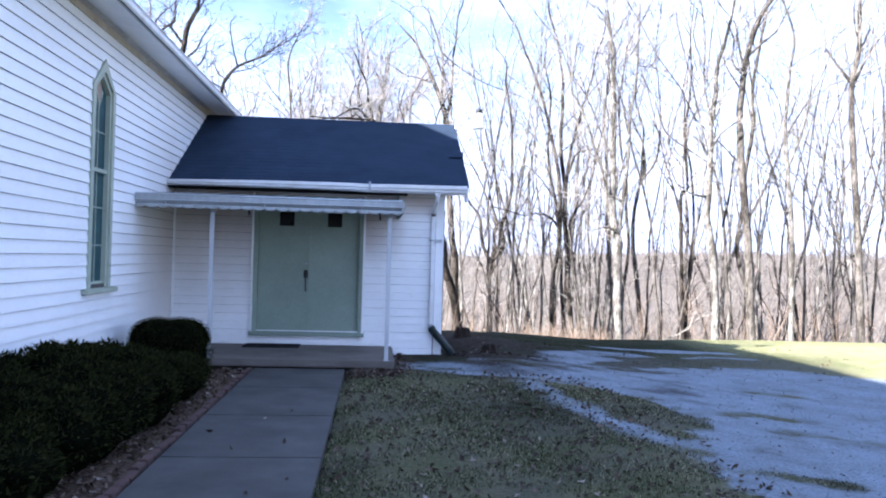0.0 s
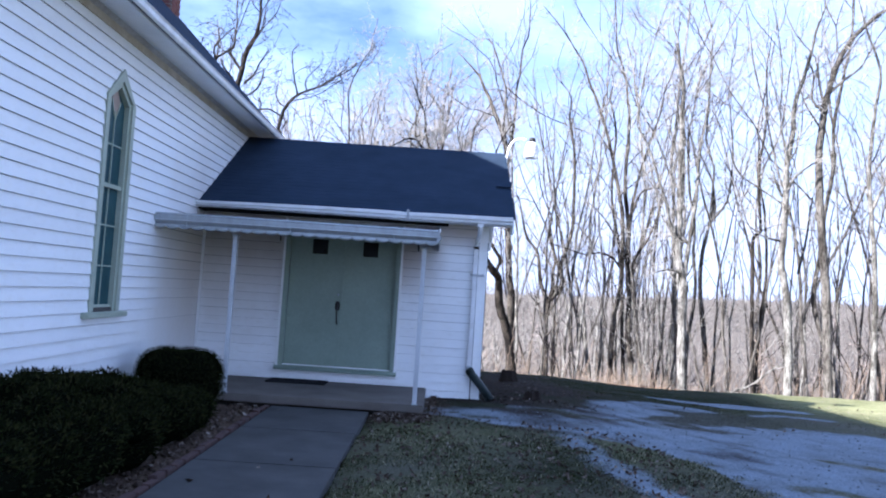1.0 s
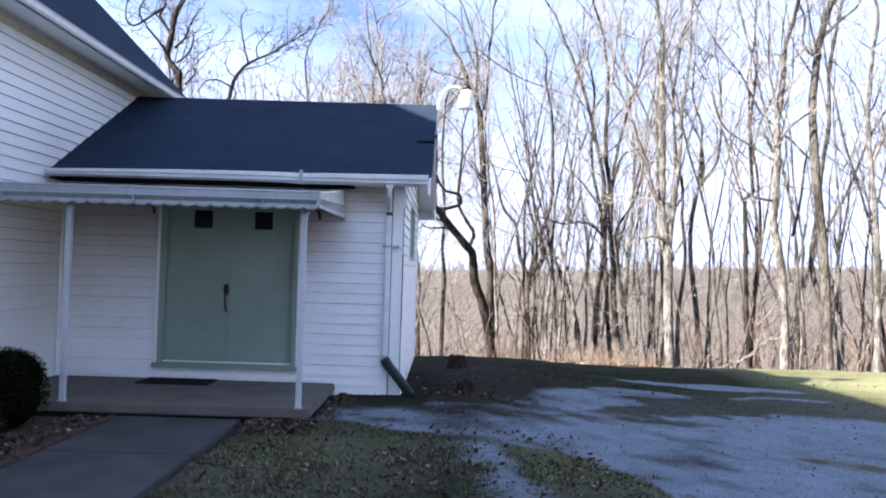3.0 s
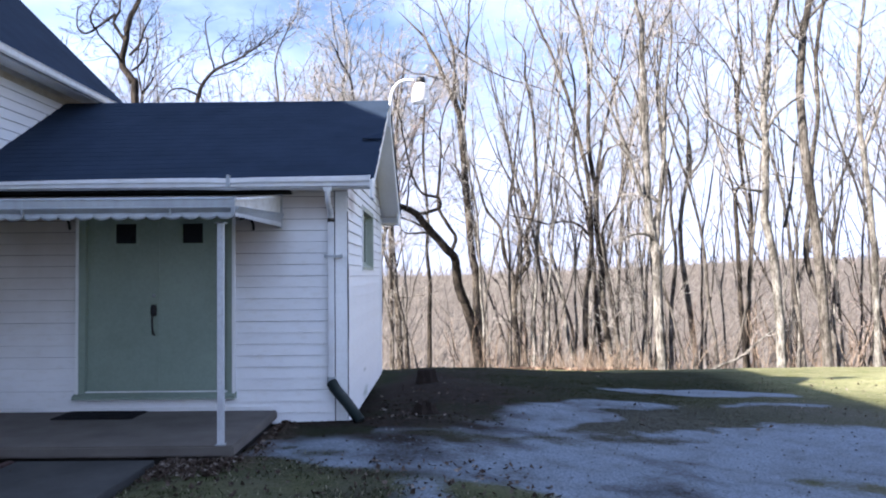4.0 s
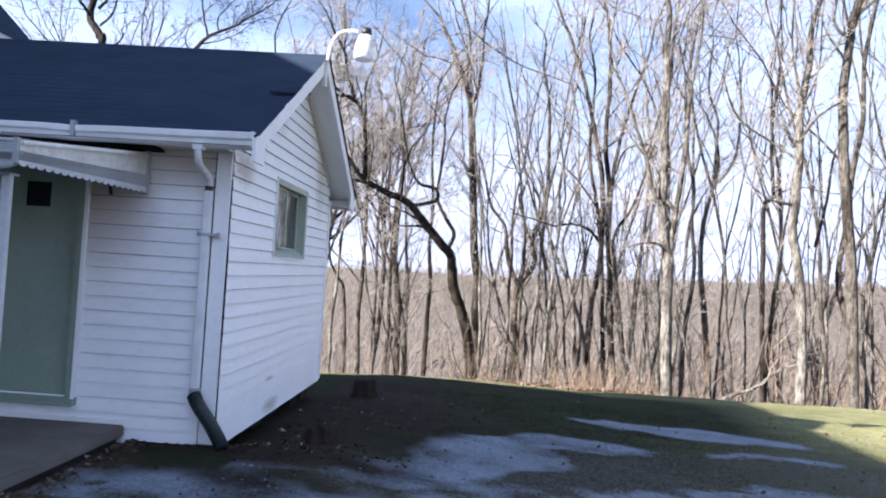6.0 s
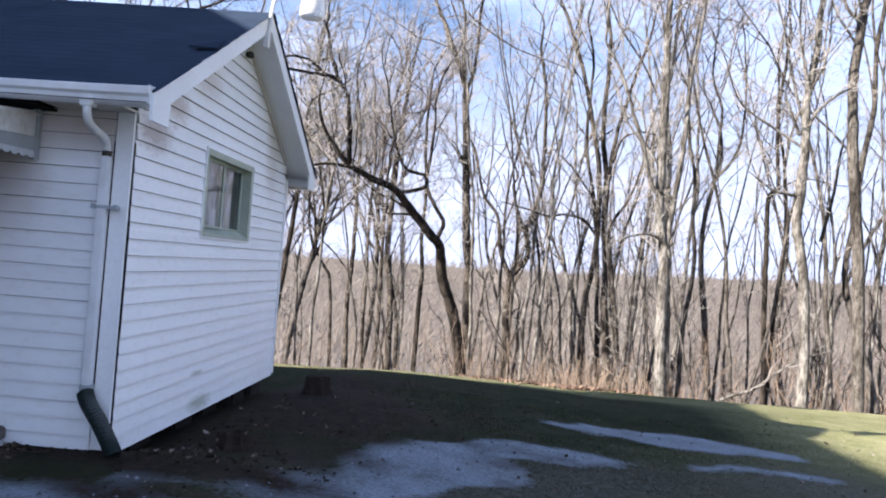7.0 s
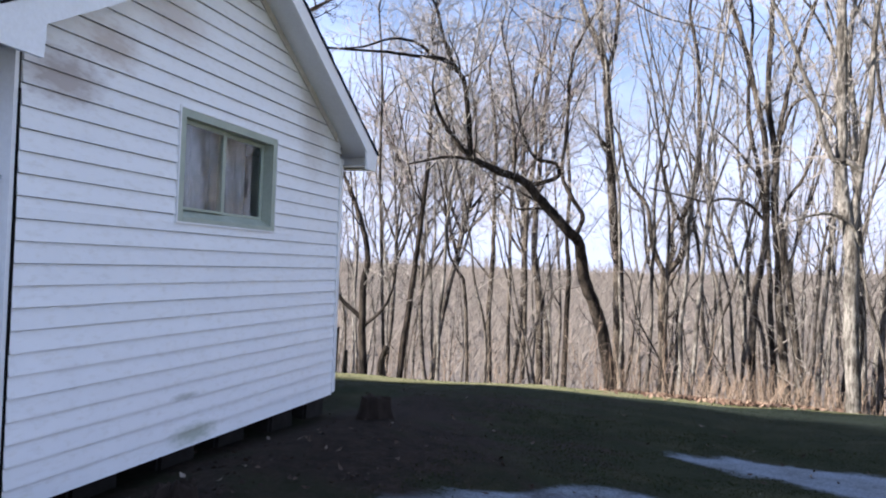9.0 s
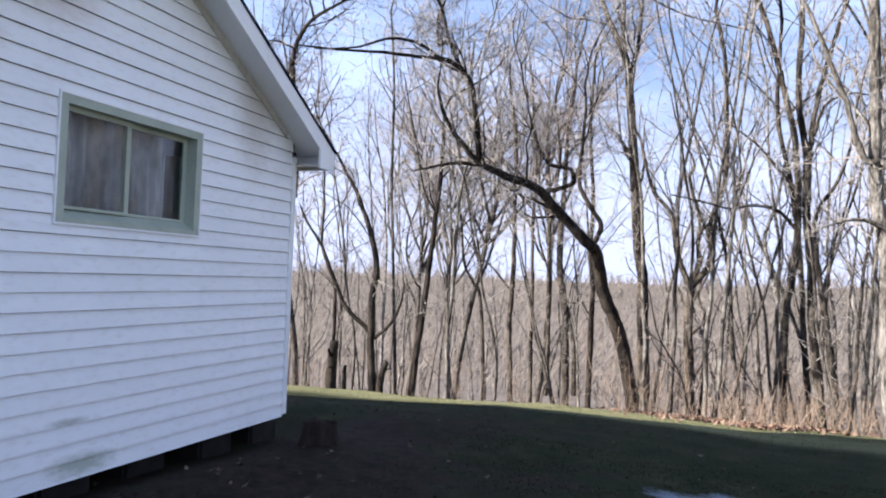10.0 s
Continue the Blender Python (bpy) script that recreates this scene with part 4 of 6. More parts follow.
    part("cornice_end", boxes((RAKE_X - 0.05, RAKE_X - 0.0255, AY1 + 0.03, EAVE_Y1 - 0.032, 2.505, 2.72)), M_TRIM, annex)
    # gutters
    for sgn in (0, 1):
        bm = bmesh.new()
        y = EAVE_Y1 - 0.03 if sgn else EAVE_Y0 + 0.06
        d = 1 if sgn else -1
        prof = [(0, 0), (0.065, 0), (0.085, 0.02), (0.092, 0.065), (0.112, 0.085), (0.115, 0.135), (0.108, 0.14), (0.100, 0.132), (0.085, 0.09), (0.07, 0.03), (0.0, 0.012)]
        rng = random.Random(3)
        rings = []
        xs = np.linspace(AX0 + 0.01, RAKE_X - 0.03, 40)
        for xx in xs:
            dent = 0.012 * math.exp(-((xx - 0.02) / 0.12) ** 2) + rng.uniform(-0.002, 0.002)
            drop = 0.015 * math.sin((xx + 3) * 1.1) - 0.012 * math.exp(-((xx - 0.02) / 0.2) ** 2)
            rings.append([bm.verts.new((xx, y + d * (p - dent), 2.575 + q * (1 - (0 if sgn else 0.42) * (xs[-1] - xx) / (xs[-1] - xs[0])) + drop * 0.6)) for p, q in prof])
        for a, b in zip(rings, rings[1:]):
            for i in range(len(prof)):
                j = (i + 1) % len(prof)
                bm.faces.new((a[i], a[j], b[j], b[i]))
        bm.faces.new(rings[0])
        bm.faces.new(rings[-1][::-1])
        gut = part("gutter", bm, M_GUTTER, annex, "dented white metal gutter")
        if not sgn:
            for xx in (0.02,):
                part("gutter_strap", boxes((xx - 0.018, xx + 0.018, y - 0.122, y - 0.06, 2.60, 2.725), bevel=0.004), M_METAL, gut)
            # Thin dark strip drawn as the shadow line along the gutter's bottom.
            part("gutter_lip", boxes((AX0 + 0.02, RAKE_X - 0.035, y - 0.1175, y - 0.108, 2.586, 2.592)), M_GAP_SHADE, gut, "dark strip standing in for the shadow line under the gutter")
            part("end_cap", prism([(RAKE_X - 0.03, y - p * 1.04, 2.57 + q * 1.02) for p, q in prof[:7]] + [(RAKE_X - 0.03, y, 2.72)], (0.006, 0, 0)), M_GUTTER, gut)
    # downspout and drain pipe
    pts = smooth_line([(1.085, 13.06, 2.60), (1.085, 13.06, 2.50), (1.08, 13.14, 2.42), (1.07, 13.38, 2.36), (1.064, 13.445, 2.28), (1.064, 13.45, 2.15)], 4)
    V, F = [], []
    tube(V, F, pts, [0.031] * len(pts), 8)
    spout = part("downspout", boxes((1.030, 1.098, 13.420, 13.486, 0.44, 2.24), bevel=0.008), M_GUTTER, annex, "white metal downspout")
    part("elbow", mesh_of("elbow", V, F, True), M_GUTTER, spout)
    part("joint", pipe([(1.064, 13.447, 2.235), (1.064, 13.45, 2.275)], 0.036, 10), M_GAP_SHADE, spout, "dark loose joint below the elbow")
    part("outlet", boxes((1.04, 1.13, 13.02, 13.11, 2.54, 2.62), bevel=0.006), M_GUTTER, spout)
    part("clamp", boxes((1.015, 1.185, 13.415, 13.49, 1.835, 1.86)), M_METAL, spout)
    part("clamp_screw", boxes((0.995, 1.02, 13.40, 13.43, 1.83, 1.87), bevel=0.004), M_METAL, spout)
    part("clamp_screw", boxes((1.17, 1.20, 13.40, 13.43, 1.83, 1.87), bevel=0.004), M_METAL, spout)
    part("foot_collar", boxes((1.022, 1.106, 13.415, 13.493, 0.40, 0.50), bevel=0.006), M_METAL, spout)
    pts = smooth_line([(1.065, 13.43, 0.44), (1.12, 13.39, 0.365), (1.24, 13.345, 0.235), (1.34, 13.305, 0.11), (1.40, 13.27, 0.03)], 14)
    V, F = [], []
    tube(V, F, pts, [0.064 if k % 2 else 0.057 for k in range(len(pts))], 14)
    part("drain_pipe", mesh_of("drain_pipe", V, F), M_PIPE, annex, "dark corrugated plastic drain pipe")
    # small fixtures on the walls
    part("gable_camera", lathe([(0.02, 0), (0.045, 0.01), (0.045, 0.05), (0.03, 0.07)], (1.30, 15.97, 3.68), 12), M_BLACK, annex, "small dark fixture under the gable peak")
    for x, z in ((-1.95, 2.27), (0.12, 2.25)):
        part("wall_hook", pipe(smooth_line([(x - 0.08, 13.47, z + 0.03), (x, 13.42, z + 0.04), (x + 0.07, 13.40, z - 0.01), (x + 0.08, 13.42, z - 0.10)], 4), 0.014, 8), M_BLACK, annex, "dark iron hook")


def build_side_window():
    win = thing("window_2", "two-pane sliding window in a sage green frame with pale curtains", "window", kind="structure")
    x = AX1
    part("edge_strip", boxes((x + 0.004, x + 0.030, WY0 - 0.014, WY0, WZ0 - 0.014, WZ1 + 0.014), (x + 0.004, x + 0.030, WY1, WY1 + 0.014, WZ0 - 0.014, WZ1 + 0.014), (x + 0.004, x + 0.030, WY0, WY1, WZ0 - 0.014, WZ0), (x + 0.004, x + 0.030, WY0, WY1, WZ1, WZ1 + 0.014)), M_TRIM, win, "white strip around the frame")
    fr = boxes((x - 0.09, x + 0.026, WY0, WY0 + 0.07, WZ0, WZ1), (x - 0.09, x + 0.026, WY1 - 0.07, WY1, WZ0, WZ1), (x - 0.09, x + 0.026, WY0 + 0.07, WY1 - 0.07, WZ1 - 0.06, WZ1))
    part("window_frame", fr, M_GREEN, win)
    part("window_sill", prism([(x - 0.09, WY0 + 0.07, WZ0), (x + 0.030, WY0 + 0.07, WZ0), (x + 0.030, WY0 + 0.07, WZ0 + 0.035), (x - 0.09, WY0 + 0.07, WZ0 + 0.105)], (0, WY1 - WY0 - 0.14, 0)), M_GREEN, win)
    y0, y1, z0, z1 = WY0 + 0.07, WY1 - 0.07, WZ0 + 0.10, WZ1 - 0.06
    mid = 15.80
    for a, b, dx in ((y0, mid + 0.02, -0.055), (mid - 0.02, y1, -0.085)):
        s = part("sash", boxes((x + dx - 0.012, x + dx + 0.012, a, a + 0.03, z0, z1), (x + dx - 0.012, x + dx + 0.012, b - 0.045, b, z0, z1), (x + dx - 0.012, x + dx + 0.012, a + 0.03, b - 0.045, z1 - 0.035, z1), (x + dx - 0.012, x + dx + 0.012, a + 0.03, b - 0.045, z0, z0 + 0.02)), M_GREEN, win, "sliding sash")
        pane = part("pane", boxes((x + dx - 0.003, x + dx + 0.003, a + 0.028, b - 0.043, z0 + 0.018, z1 - 0.033)), M_GLASS, s)
        pane.visible_shadow = False
    V, F = [], []
    n = 70
    for i in range(n + 1):
        y = y0 - 0.1 + (y1 - y0 - 0.02) * i / n
        dx = 0.022 * math.sin(i * 0.9) + 0.012 * math.sin(i * 2.3 + 1)
        for z in (z0 - 0.25, z1 + 0.05):
            V.append((x - 0.19 + dx, y, z))
    for i in range(n):
        F.append((2 * i, 2 * i + 2, 2 * i + 3, 2 * i + 1))
    me = mesh_of("curtain", V, F, True)
    ob = solid("curtain", me, M_CURTAIN, "pale net curtain hanging behind the sliding window", "curtain")
    mod = ob.modifiers.new("thick", "SOLIDIFY")
    mod.thickness = 0.004


def build_door():
    door = thing("door_1", "closed sage green double door with two small square windows", "door", kind="structure")
    y = AY0
    part("door_frame", boxes((DX0 + 0.005, -1.725, y - 0.035, y + 0.12, DZ0, DZ1), (-0.115, DX1 - 0.005, y - 0.035, y + 0.12, DZ0, DZ1), (-1.725, -0.115, y - 0.035, y + 0.12, DZ1 - 0.07, DZ1)), M_DOOR, door)
    part("casing_edge", boxes((DX1 - 0.004, DX1 + 0.028, y - 0.045, y - 0.001, DZ0, DZ1 + 0.03), (DX0 - 0.028, DX0 + 0.004, y - 0.045, y - 0.001, DZ0, DZ1 + 0.03)), M_TRIM, door, "white casing edge")
    part("threshold", prism([(DX0 - 0.04, y - 0.10, 0.262), (DX0 - 0.04, y + 0.12, 0.262), (DX0 - 0.04, y + 0.12, 0.335), (DX0 - 0.04, y - 0.02, 0.330), (DX0 - 0.04, y - 0.10, 0.292)], (DX1 - DX0 + 0.08, 0, 0)), M_DOOR, door, "sage green painted threshold")
    for a, b, g0, g1 in ((-1.725, -0.922, -1.41, -1.165), (-0.918, -0.115, -0.645, -0.405)):
        d = y + 0.035
        leaf = part("leaf", boxes((a + 0.003, g0, d, d + 0.042, 0.345, DZ1 - 0.073), (g1, b - 0.003, d, d + 0.042, 0.345, DZ1 - 0.073), (g0, g1, d, d + 0.042, 0.345, 2.01), (g0, g1, d, d + 0.042, 2.245, DZ1 - 0.073)), M_DOOR, door)
        part("pane_stop", boxes((g0 - 0.012, g0 + 0.006, d - 0.006, d - 0.0005, 1.998, 2.257), (g1 - 0.006, g1 + 0.012, d - 0.006, d - 0.0005, 1.998, 2.257), (g0 + 0.006, g1 - 0.006, d - 0.006, d - 0.0005, 2.239, 2.257), (g0 + 0.006, g1 - 0.006, d - 0.006, d - 0.0005, 1.998, 2.016)), M_DOOR, leaf)
        part("pane", boxes((g0, g1, d + 0.018, d + 0.024, 2.01, 2.245)), M_DARKPANE, leaf)
        if b > -0.5:
            part("meeting_strip", boxes((-0.935, -0.905, d - 0.010, d - 0.0005, 0.35, DZ1 - 0.08)), M_DOOR, leaf)
        else:
            h = part("handle", lathe([(0.0, 0), (0.028, 0.004), (0.036, 0.03), (0.036, 0.10), (0.026, 0.13), (0.0, 0.135)], (0, 0, 0), 14), M_BLACK, leaf, "black thumb-latch door handle")
            h.matrix_basis = pose(-0.968, d - 0.008, 1.185, 0, 0, 0) @ Matrix.Diagonal((1, 0.45, 1, 1))
            part("grip", pipe(smooth_line([(-0.968, d - 0.01, 1.20), (-0.968, d - 0.055, 1.17), (-0.966, d - 0.06, 1.08), (-0.962, d - 0.045, 1.00), (-0.960, d - 0.006, 0.975)], 4), 0.011, 8), M_BLACK, leaf)
            part("lock_cylinder", lathe([(0.0, 0), (0.02, 0.0), (0.02, 0.016), (0.0, 0.018)], (0, 0, 0), 12), M_METAL, leaf).matrix_basis = pose(-0.968, d - 0.001, 1.42, 90, 0, 0)


build_church()
build_lancet()
build_annex()
build_side_window()
build_door()

# ---- porch ----


def build_porch():
    porch = bmesh.new()
    box(porch, -3.05, 0.445, 11.63, 13.495, 0.022, 0.122)
    bmesh.ops.bevel(porch, geom=porch.edges[:], offset=0.014, segments=2, affect="EDGES")
    solid("porch_slab", porch, M_CONCRETE, "low worn concrete porch slab before the double door", "porch", kind="structure")
    solid("porch_footing", boxes((-3.0, 0.40, 11.70, 13.44, -0.14, 0.020)), M_DARK, "dark stone footing set back under the porch slab", "footing", kind="structure")
    for x in (-2.085, 0.325):
        post = thing("porch_post", "slim greyish white painted metal porch post with a small foot", "post", (x, 11.665, 0.122), group="porch posts")
        part("shaft", boxes((-0.028, 0.028, -0.028, 0.028, 0.0, 2.00), bevel=0.006), M_POST, post)
        part("foot_plate", boxes((-0.040, 0.040, -0.040, 0.040, 0.0, 0.012)), M_METAL, post)
        part("top_plate", boxes((-0.045, 0.045, -0.055, 0.055, 1.985, 2.0)), M_METAL, post)
    mat = thing("door_mat", "flat black ribbed rubber mat on the porch", "mat", (-1.43, 13.21, 0.122))
    part("mat_base", boxes((-0.43, 0.43, -0.23, 0.23, 0.0, 0.014), bevel=0.003), M_MAT, mat)
    rib = part("rib", boxes((-0.41, 0.41, 0.0, 0.008, 0.0, 0.004)), M_MAT, mat)
    rib.location = (0, -0.21, 0.0145)
    for k in range(1, 22):
        part("rib", rib.data, M_MAT, mat).location = (0, -0.21 + k * 0.0195, 0.0145)


def scallop(p, q, drop, n):
    """The lower edge of a valance: half rounds between two points."""
    p, q = Vector(p), Vector(q)
    pts = []
    for k in range(n):
        for a in np.linspace(0, math.pi, 6)[:-1]:
            s = (k + (1 - math.cos(a)) / 2) / n
            v = p.lerp(q, s)
            pts.append((v.x, v.y, v.z - drop * math.sin(a)))
    pts.append(tuple(q))
    return pts


def build_awning():
    aw = thing("awning", "chalky white aluminium porch awning with a scalloped front edge", "awning", (0, 0, 0))
    x0, x1, yf, yb, zf, zb = -3.07, 0.495, 11.50, 13.46, 2.315, 2.475
    # roof pans: flat strips with raised ribs running down the slope
    n = 12
    wdt = (x1 - x0) / n
    for k in range(n):
        a = x0 + k * wdt
        loop = [(a, yf, zf), (a + wdt - 0.03, yf, zf), (a + wdt - 0.03, yf, zf + 0.016), (a + wdt, yf, zf + 0.016), (a + wdt, yf, zf + 0.020), (a + wdt - 0.034, yf, zf + 0.020), (a + wdt - 0.034, yf, zf + 0.004), (a, yf, zf + 0.004)]
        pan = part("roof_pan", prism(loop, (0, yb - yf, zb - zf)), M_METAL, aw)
        # Downward faces take a darker colour to imitate shade below the pans.
        pan.data.materials.append(M_GAP_SHADE)
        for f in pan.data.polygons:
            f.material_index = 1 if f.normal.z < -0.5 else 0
    # front box gutter with a moulded face
    prof = [(yf, 2.325), (yf - 0.02, 2.333), (yf - 0.052, 2.325), (yf - 0.056, 2.312), (yf - 0.050, 2.305), (yf - 0.052, 2.248), (yf - 0.060, 2.242), (yf - 0.058, 2.232), (yf - 0.018, 2.196), (yf - 0.020, 2.178), (yf + 0.01, 2.178), (yf + 0.015, 2.20), (yf + 0.05, 2.24), (yf + 0.05, 2.30)]
    part("front_fascia", prism([(x0, a, b) for a, b in prof], (x1 - x0, 0, 0)), M_METAL, aw, "moulded front fascia")
    for k in range(3):
        x = x0 + 0.4 + k * 1.3
        part("fascia_seam", boxes((x, x + 0.012, yf - 0.054, yf - 0.03, 2.17, 2.325)), M_METAL, aw)
    # pressed valance: wavy in plan and scalloped along its lower edge
    V, F = [], []
    n, fine = 23, 10
    for i in range(n * fine + 1):
        u = i / fine
        lip = abs(math.sin(math.pi * u)) ** 0.8
        x = x0 + (x1 - x0) * u / n
        for y, z in ((yf - 0.024, 2.185), (yf - 0.024 - 0.012 * lip, 2.166), (yf - 0.018 - 0.022 * lip, 2.160 - 0.028 * lip)):
            V.append((x, y, z))
            V.append((x, y + 0.004, z))
    for i in range(n * fine):
        a, b = 6 * i, 6 * i + 6
        for j in (0, 2):
            F += [(a + j, b + j, b + j + 2, a + j + 2), (a + j + 1, a + j + 3, b + j + 3, b + j + 1)]
        F.append((a + 4, b + 4, b + 5, a + 5))
    part("valance", mesh_of("valance", V, F, True), M_METAL, aw, "scalloped valance")
    # side wing: a tapered panel over a scalloped lower band
    part("side_panel", prism([(x1, yf - 0.02, 2.325), (x1, yb, 2.545), (x1, yb, 2.215), (x1, yf - 0.02, 2.215)], (0.004, 0, 0)), M_AWNING, aw, "grimy white tapered side panel")
    part("side_rib", prism([(x1 + 0.004, yf, 2.300), (x1 + 0.018, yf, 2.297), (x1 + 0.018, yf, 2.312), (x1 + 0.004, yf, 2.322)], (0, yb - yf, 0.21)), M_AWNING, aw)
    # the flared lower band faces down and out, above a small scalloped hem
    band = bmesh.new()
    lower = [(x1 + 0.006, yf - 0.03, 2.188), (x1 + 0.006, yb - 0.01, 2.232)]
    upper = [(x1 + 0.045, yf - 0.03, 2.246), (x1 + 0.045, yb - 0.01, 2.334)]
    loop = [lower[0], upper[0], (x1 + 0.004, yf - 0.03, 2.254), (x1 + 0.004, yf - 0.03, 2.188)]
    ring = [band.verts.new(p) for p in loop]
    tail = [band.verts.new(p) for p in (lower[1], upper[1], (x1 + 0.004, yb - 0.01, 2.346), (x1 + 0.004, yb - 0.01, 2.232))]
    for i in range(4):
        j = (i + 1) % 4
        band.faces.new((ring[i], ring[j], tail[j], tail[i]))
    band.faces.new(ring[::-1])
    band.faces.new(tail)
    bmesh.ops.recalc_face_normals(band, faces=band.faces)
    part("side_band", band, M_METAL, aw, "grey flared lower band")
    edge = scallop((x1 + 0.008, yf - 0.03, 2.182), (x1 + 0.008, yb - 0.02, 2.205), 0.026, 19)
    part("side_valance", prism(edge + [(x1 + 0.008, yb - 0.02, 2.236), (x1 + 0.008, yf - 0.03, 2.192)], (0.004, 0, 0)), M_POST, aw, "small scalloped hem")
    part("wall_plate", boxes((x1 - 0.03, x1 + 0.014, yb - 0.03, yb + 0.032, 2.17, 2.575)), M_METAL, aw)
    part("corner_strap", boxes((x1 - 0.02, x1 + 0.010, yf - 0.056, yf - 0.02, 2.17, 2.335)), M_METAL, aw)
    part("back_rail", boxes((x0, x1, yb, yb + 0.03, 2.44, 2.485)), M_METAL, aw)
    part("end_rail", prism([(x0 + 0.001, yf - 0.02, 2.325), (x0 + 0.001, yb, zb + 0.02), (x0 + 0.001, yb, zb - 0.09), (x0 + 0.001, yf - 0.02, 2.20)], (0.02, 0, 0)), M_METAL, aw)


build_porch()
build_awning()


def build_yard_lamp():
    lamp = thing("yard_lamp", "white gooseneck yard lamp with an opal bowl on the gable peak", "lamp", (1.60, 15.62, 4.05))
    part("arm", pipe(smooth_line([(-0.02, 0, -0.30), (0.0, 0, 0.0), (0.03, 0, 0.17), (0.11, 0, 0.29), (0.22, 0, 0.33), (0.33, 0, 0.325)], 5), 0.019, 12), M_GUTTER, lamp, "white curved pipe arm")
    part("cap", lathe([(0.02, 0.37), (0.055, 0.365), (0.062, 0.33), (0.062, 0.295), (0.05, 0.285)], (0.43, 0, 0), 20), M_BLACK, lamp, "black photocell cap")
    part("collar", lathe([(0.05, 0.285), (0.085, 0.275), (0.095, 0.25), (0.095, 0.24)], (0.43, 0, 0), 20), M_GUTTER, lamp)
    part("bowl", lathe([(0.092, 0.245), (0.118, 0.20), (0.130, 0.10), (0.135, 0.02), (0.122, 0.0), (0.10, -0.005), (0.0, -0.008)], (0.43, 0, 0), 28), M_LAMPGLASS, lamp, "white opal lamp bowl")
    part("bracket", boxes((-0.05, 0.0, -0.04, 0.04, -0.34, -0.18), bevel=0.006), M_GUTTER, lamp)


build_yard_lamp()

# ---- walk, edging, stumps ----


def build_walk():
    walk_way = thing("walkway", "grey concrete walkway leading to the porch", "walkway", kind="structure")
    ys = [1.5, 3.3, 5.0, 6.82, 8.42, 10.05, 11.585]
    for a, b in zip(ys, ys[1:]):
        bm = boxes((-1.455, -0.235, a + 0.006, b - 0.006, -0.10, 0.012), bevel=0.006)
        part("slab", bm, M_WALK, walk_way)
    brick = boxes((-0.034, 0.034, -0.098, 0.098, -0.03, 0.060), bevel=0.006)
    bmesh.ops.recalc_face_normals(brick, faces=brick.faces)
    me = bpy.data.meshes.new("brick")
    brick.to_mesh(me)
    me.materials.append(M_BRICK)
    edging = thing("brick_edging", "single row of worn red bricks edging the planting bed", "edging", kind="structure")
    rng = random.Random(2)
    y = 3.0
    while y < 11.5:
        ob = part("brick", me, M_BRICK, edging)
        ob.matrix_basis = pose(-1.515 + rng.uniform(-0.012, 0.012), y, -0.034 + rng.uniform(-0.008, 0.01), rng.uniform(-3, 3), rng.uniform(-6, 6), rng.uniform(-3, 3))
        y += 0.207


def build_stump(x, y, r, tall, seed, label):
    rng = random.Random(seed)
    bm = bmesh.new()
    rows = []
    n = 14
    wob = [rng.uniform(0.7, 1.25) for _ in range(n)]
    for k, (rr, z) in enumerate(((1.35, -0.10), (1.15, 0.03), (1.0, tall * 0.5), (0.95, tall * 0.9), (0.86, tall), (0.4, tall * 0.97))):
        rows.append([bm.verts.new((r * rr * wob[i] * math.cos(6.283 * i / n), r * rr * wob[i] * math.sin(6.283 * i / n), z + (rng.uniform(-0.05, 0.04) if k > 2 else 0))) for i in range(n)])
    for a, b in zip(rows, rows[1:]):
        for i in range(n):
            bm.faces.new((a[i], a[(i + 1) % n], b[(i + 1) % n], b[i]))
    bm.faces.new(rows[-1])
    bm.faces.new(rows[0][::-1])
    ob = solid("tree_stump", bm, M_STUMP, label, "stump", group="stumps beside the annex")
    ob.location = (x, y, float(height(x, y)))


build_walk()
build_stump(2.10, 13.9, 0.12, 0.12, 1, "small dark rotten stump in bare soil beside the annex")
build_stump(2.02, 17.45, 0.145, 0.19, 2, "low dark sawn stump at the lawn's bare edge")

# ---- trees ----


def limb_radii(n, r0, r1, flare=0.0):
    return [r1 + (r0 - r1) * (1 - i / (n - 1)) ** 0.85 + flare * max(0, 1 - i / (n * 0.12)) ** 2 for i in range(n)]


def wander(p, d, length, steps, rng, bend, rise):
    """A crooked line from p along d."""
    pts = [Vector(p)]
    d = Vector(d).normalized()
    for _ in range(steps):
        d = (d + Vector((rng.gauss(0, bend), rng.gauss(0, bend), rng.gauss(0, bend) + rise))).normalized()
        pts.append(pts[-1] + d * (length / steps))
    return pts


def side_way(d, rng, spread):
    """A direction that leaves d at an angle of about spread radians."""
    d = d.normalized()
    o = d.orthogonal().normalized()
    o.rotate(Matrix.Rotation(rng.uniform(0, 6.283), 3, d))
    a = spread * rng.uniform(0.7, 1.3)
    return d * math.cos(a) + o * math.sin(a)


def spike(V, F, pts, r0, sides=3):
    """A thin shoot that tapers to a point."""
    n, start = len(pts), len(V)
    side = (pts[1] - pts[0]).orthogonal().normalized()
    for i in range(n - 1):
        d = (pts[i + 1] - pts[max(i - 1, 0)]).normalized()
        side = side - d * side.dot(d)
        side = side.normalized() if side.length > 1e-6 else d.orthogonal().normalized()
        other = d.cross(side)
        r = r0 * (1 - 0.8 * i / (n - 1))
        for k in range(sides):
            a = 2 * math.pi * k / sides
            V.append(pts[i] + side * (math.cos(a) * r) + other * (math.sin(a) * r))
    for i in range(n - 2):
        for k in range(sides):
            a, b = start + i * sides + k, start + i * sides + (k + 1) % sides
            F.append((a, b, b + sides, a + sides))
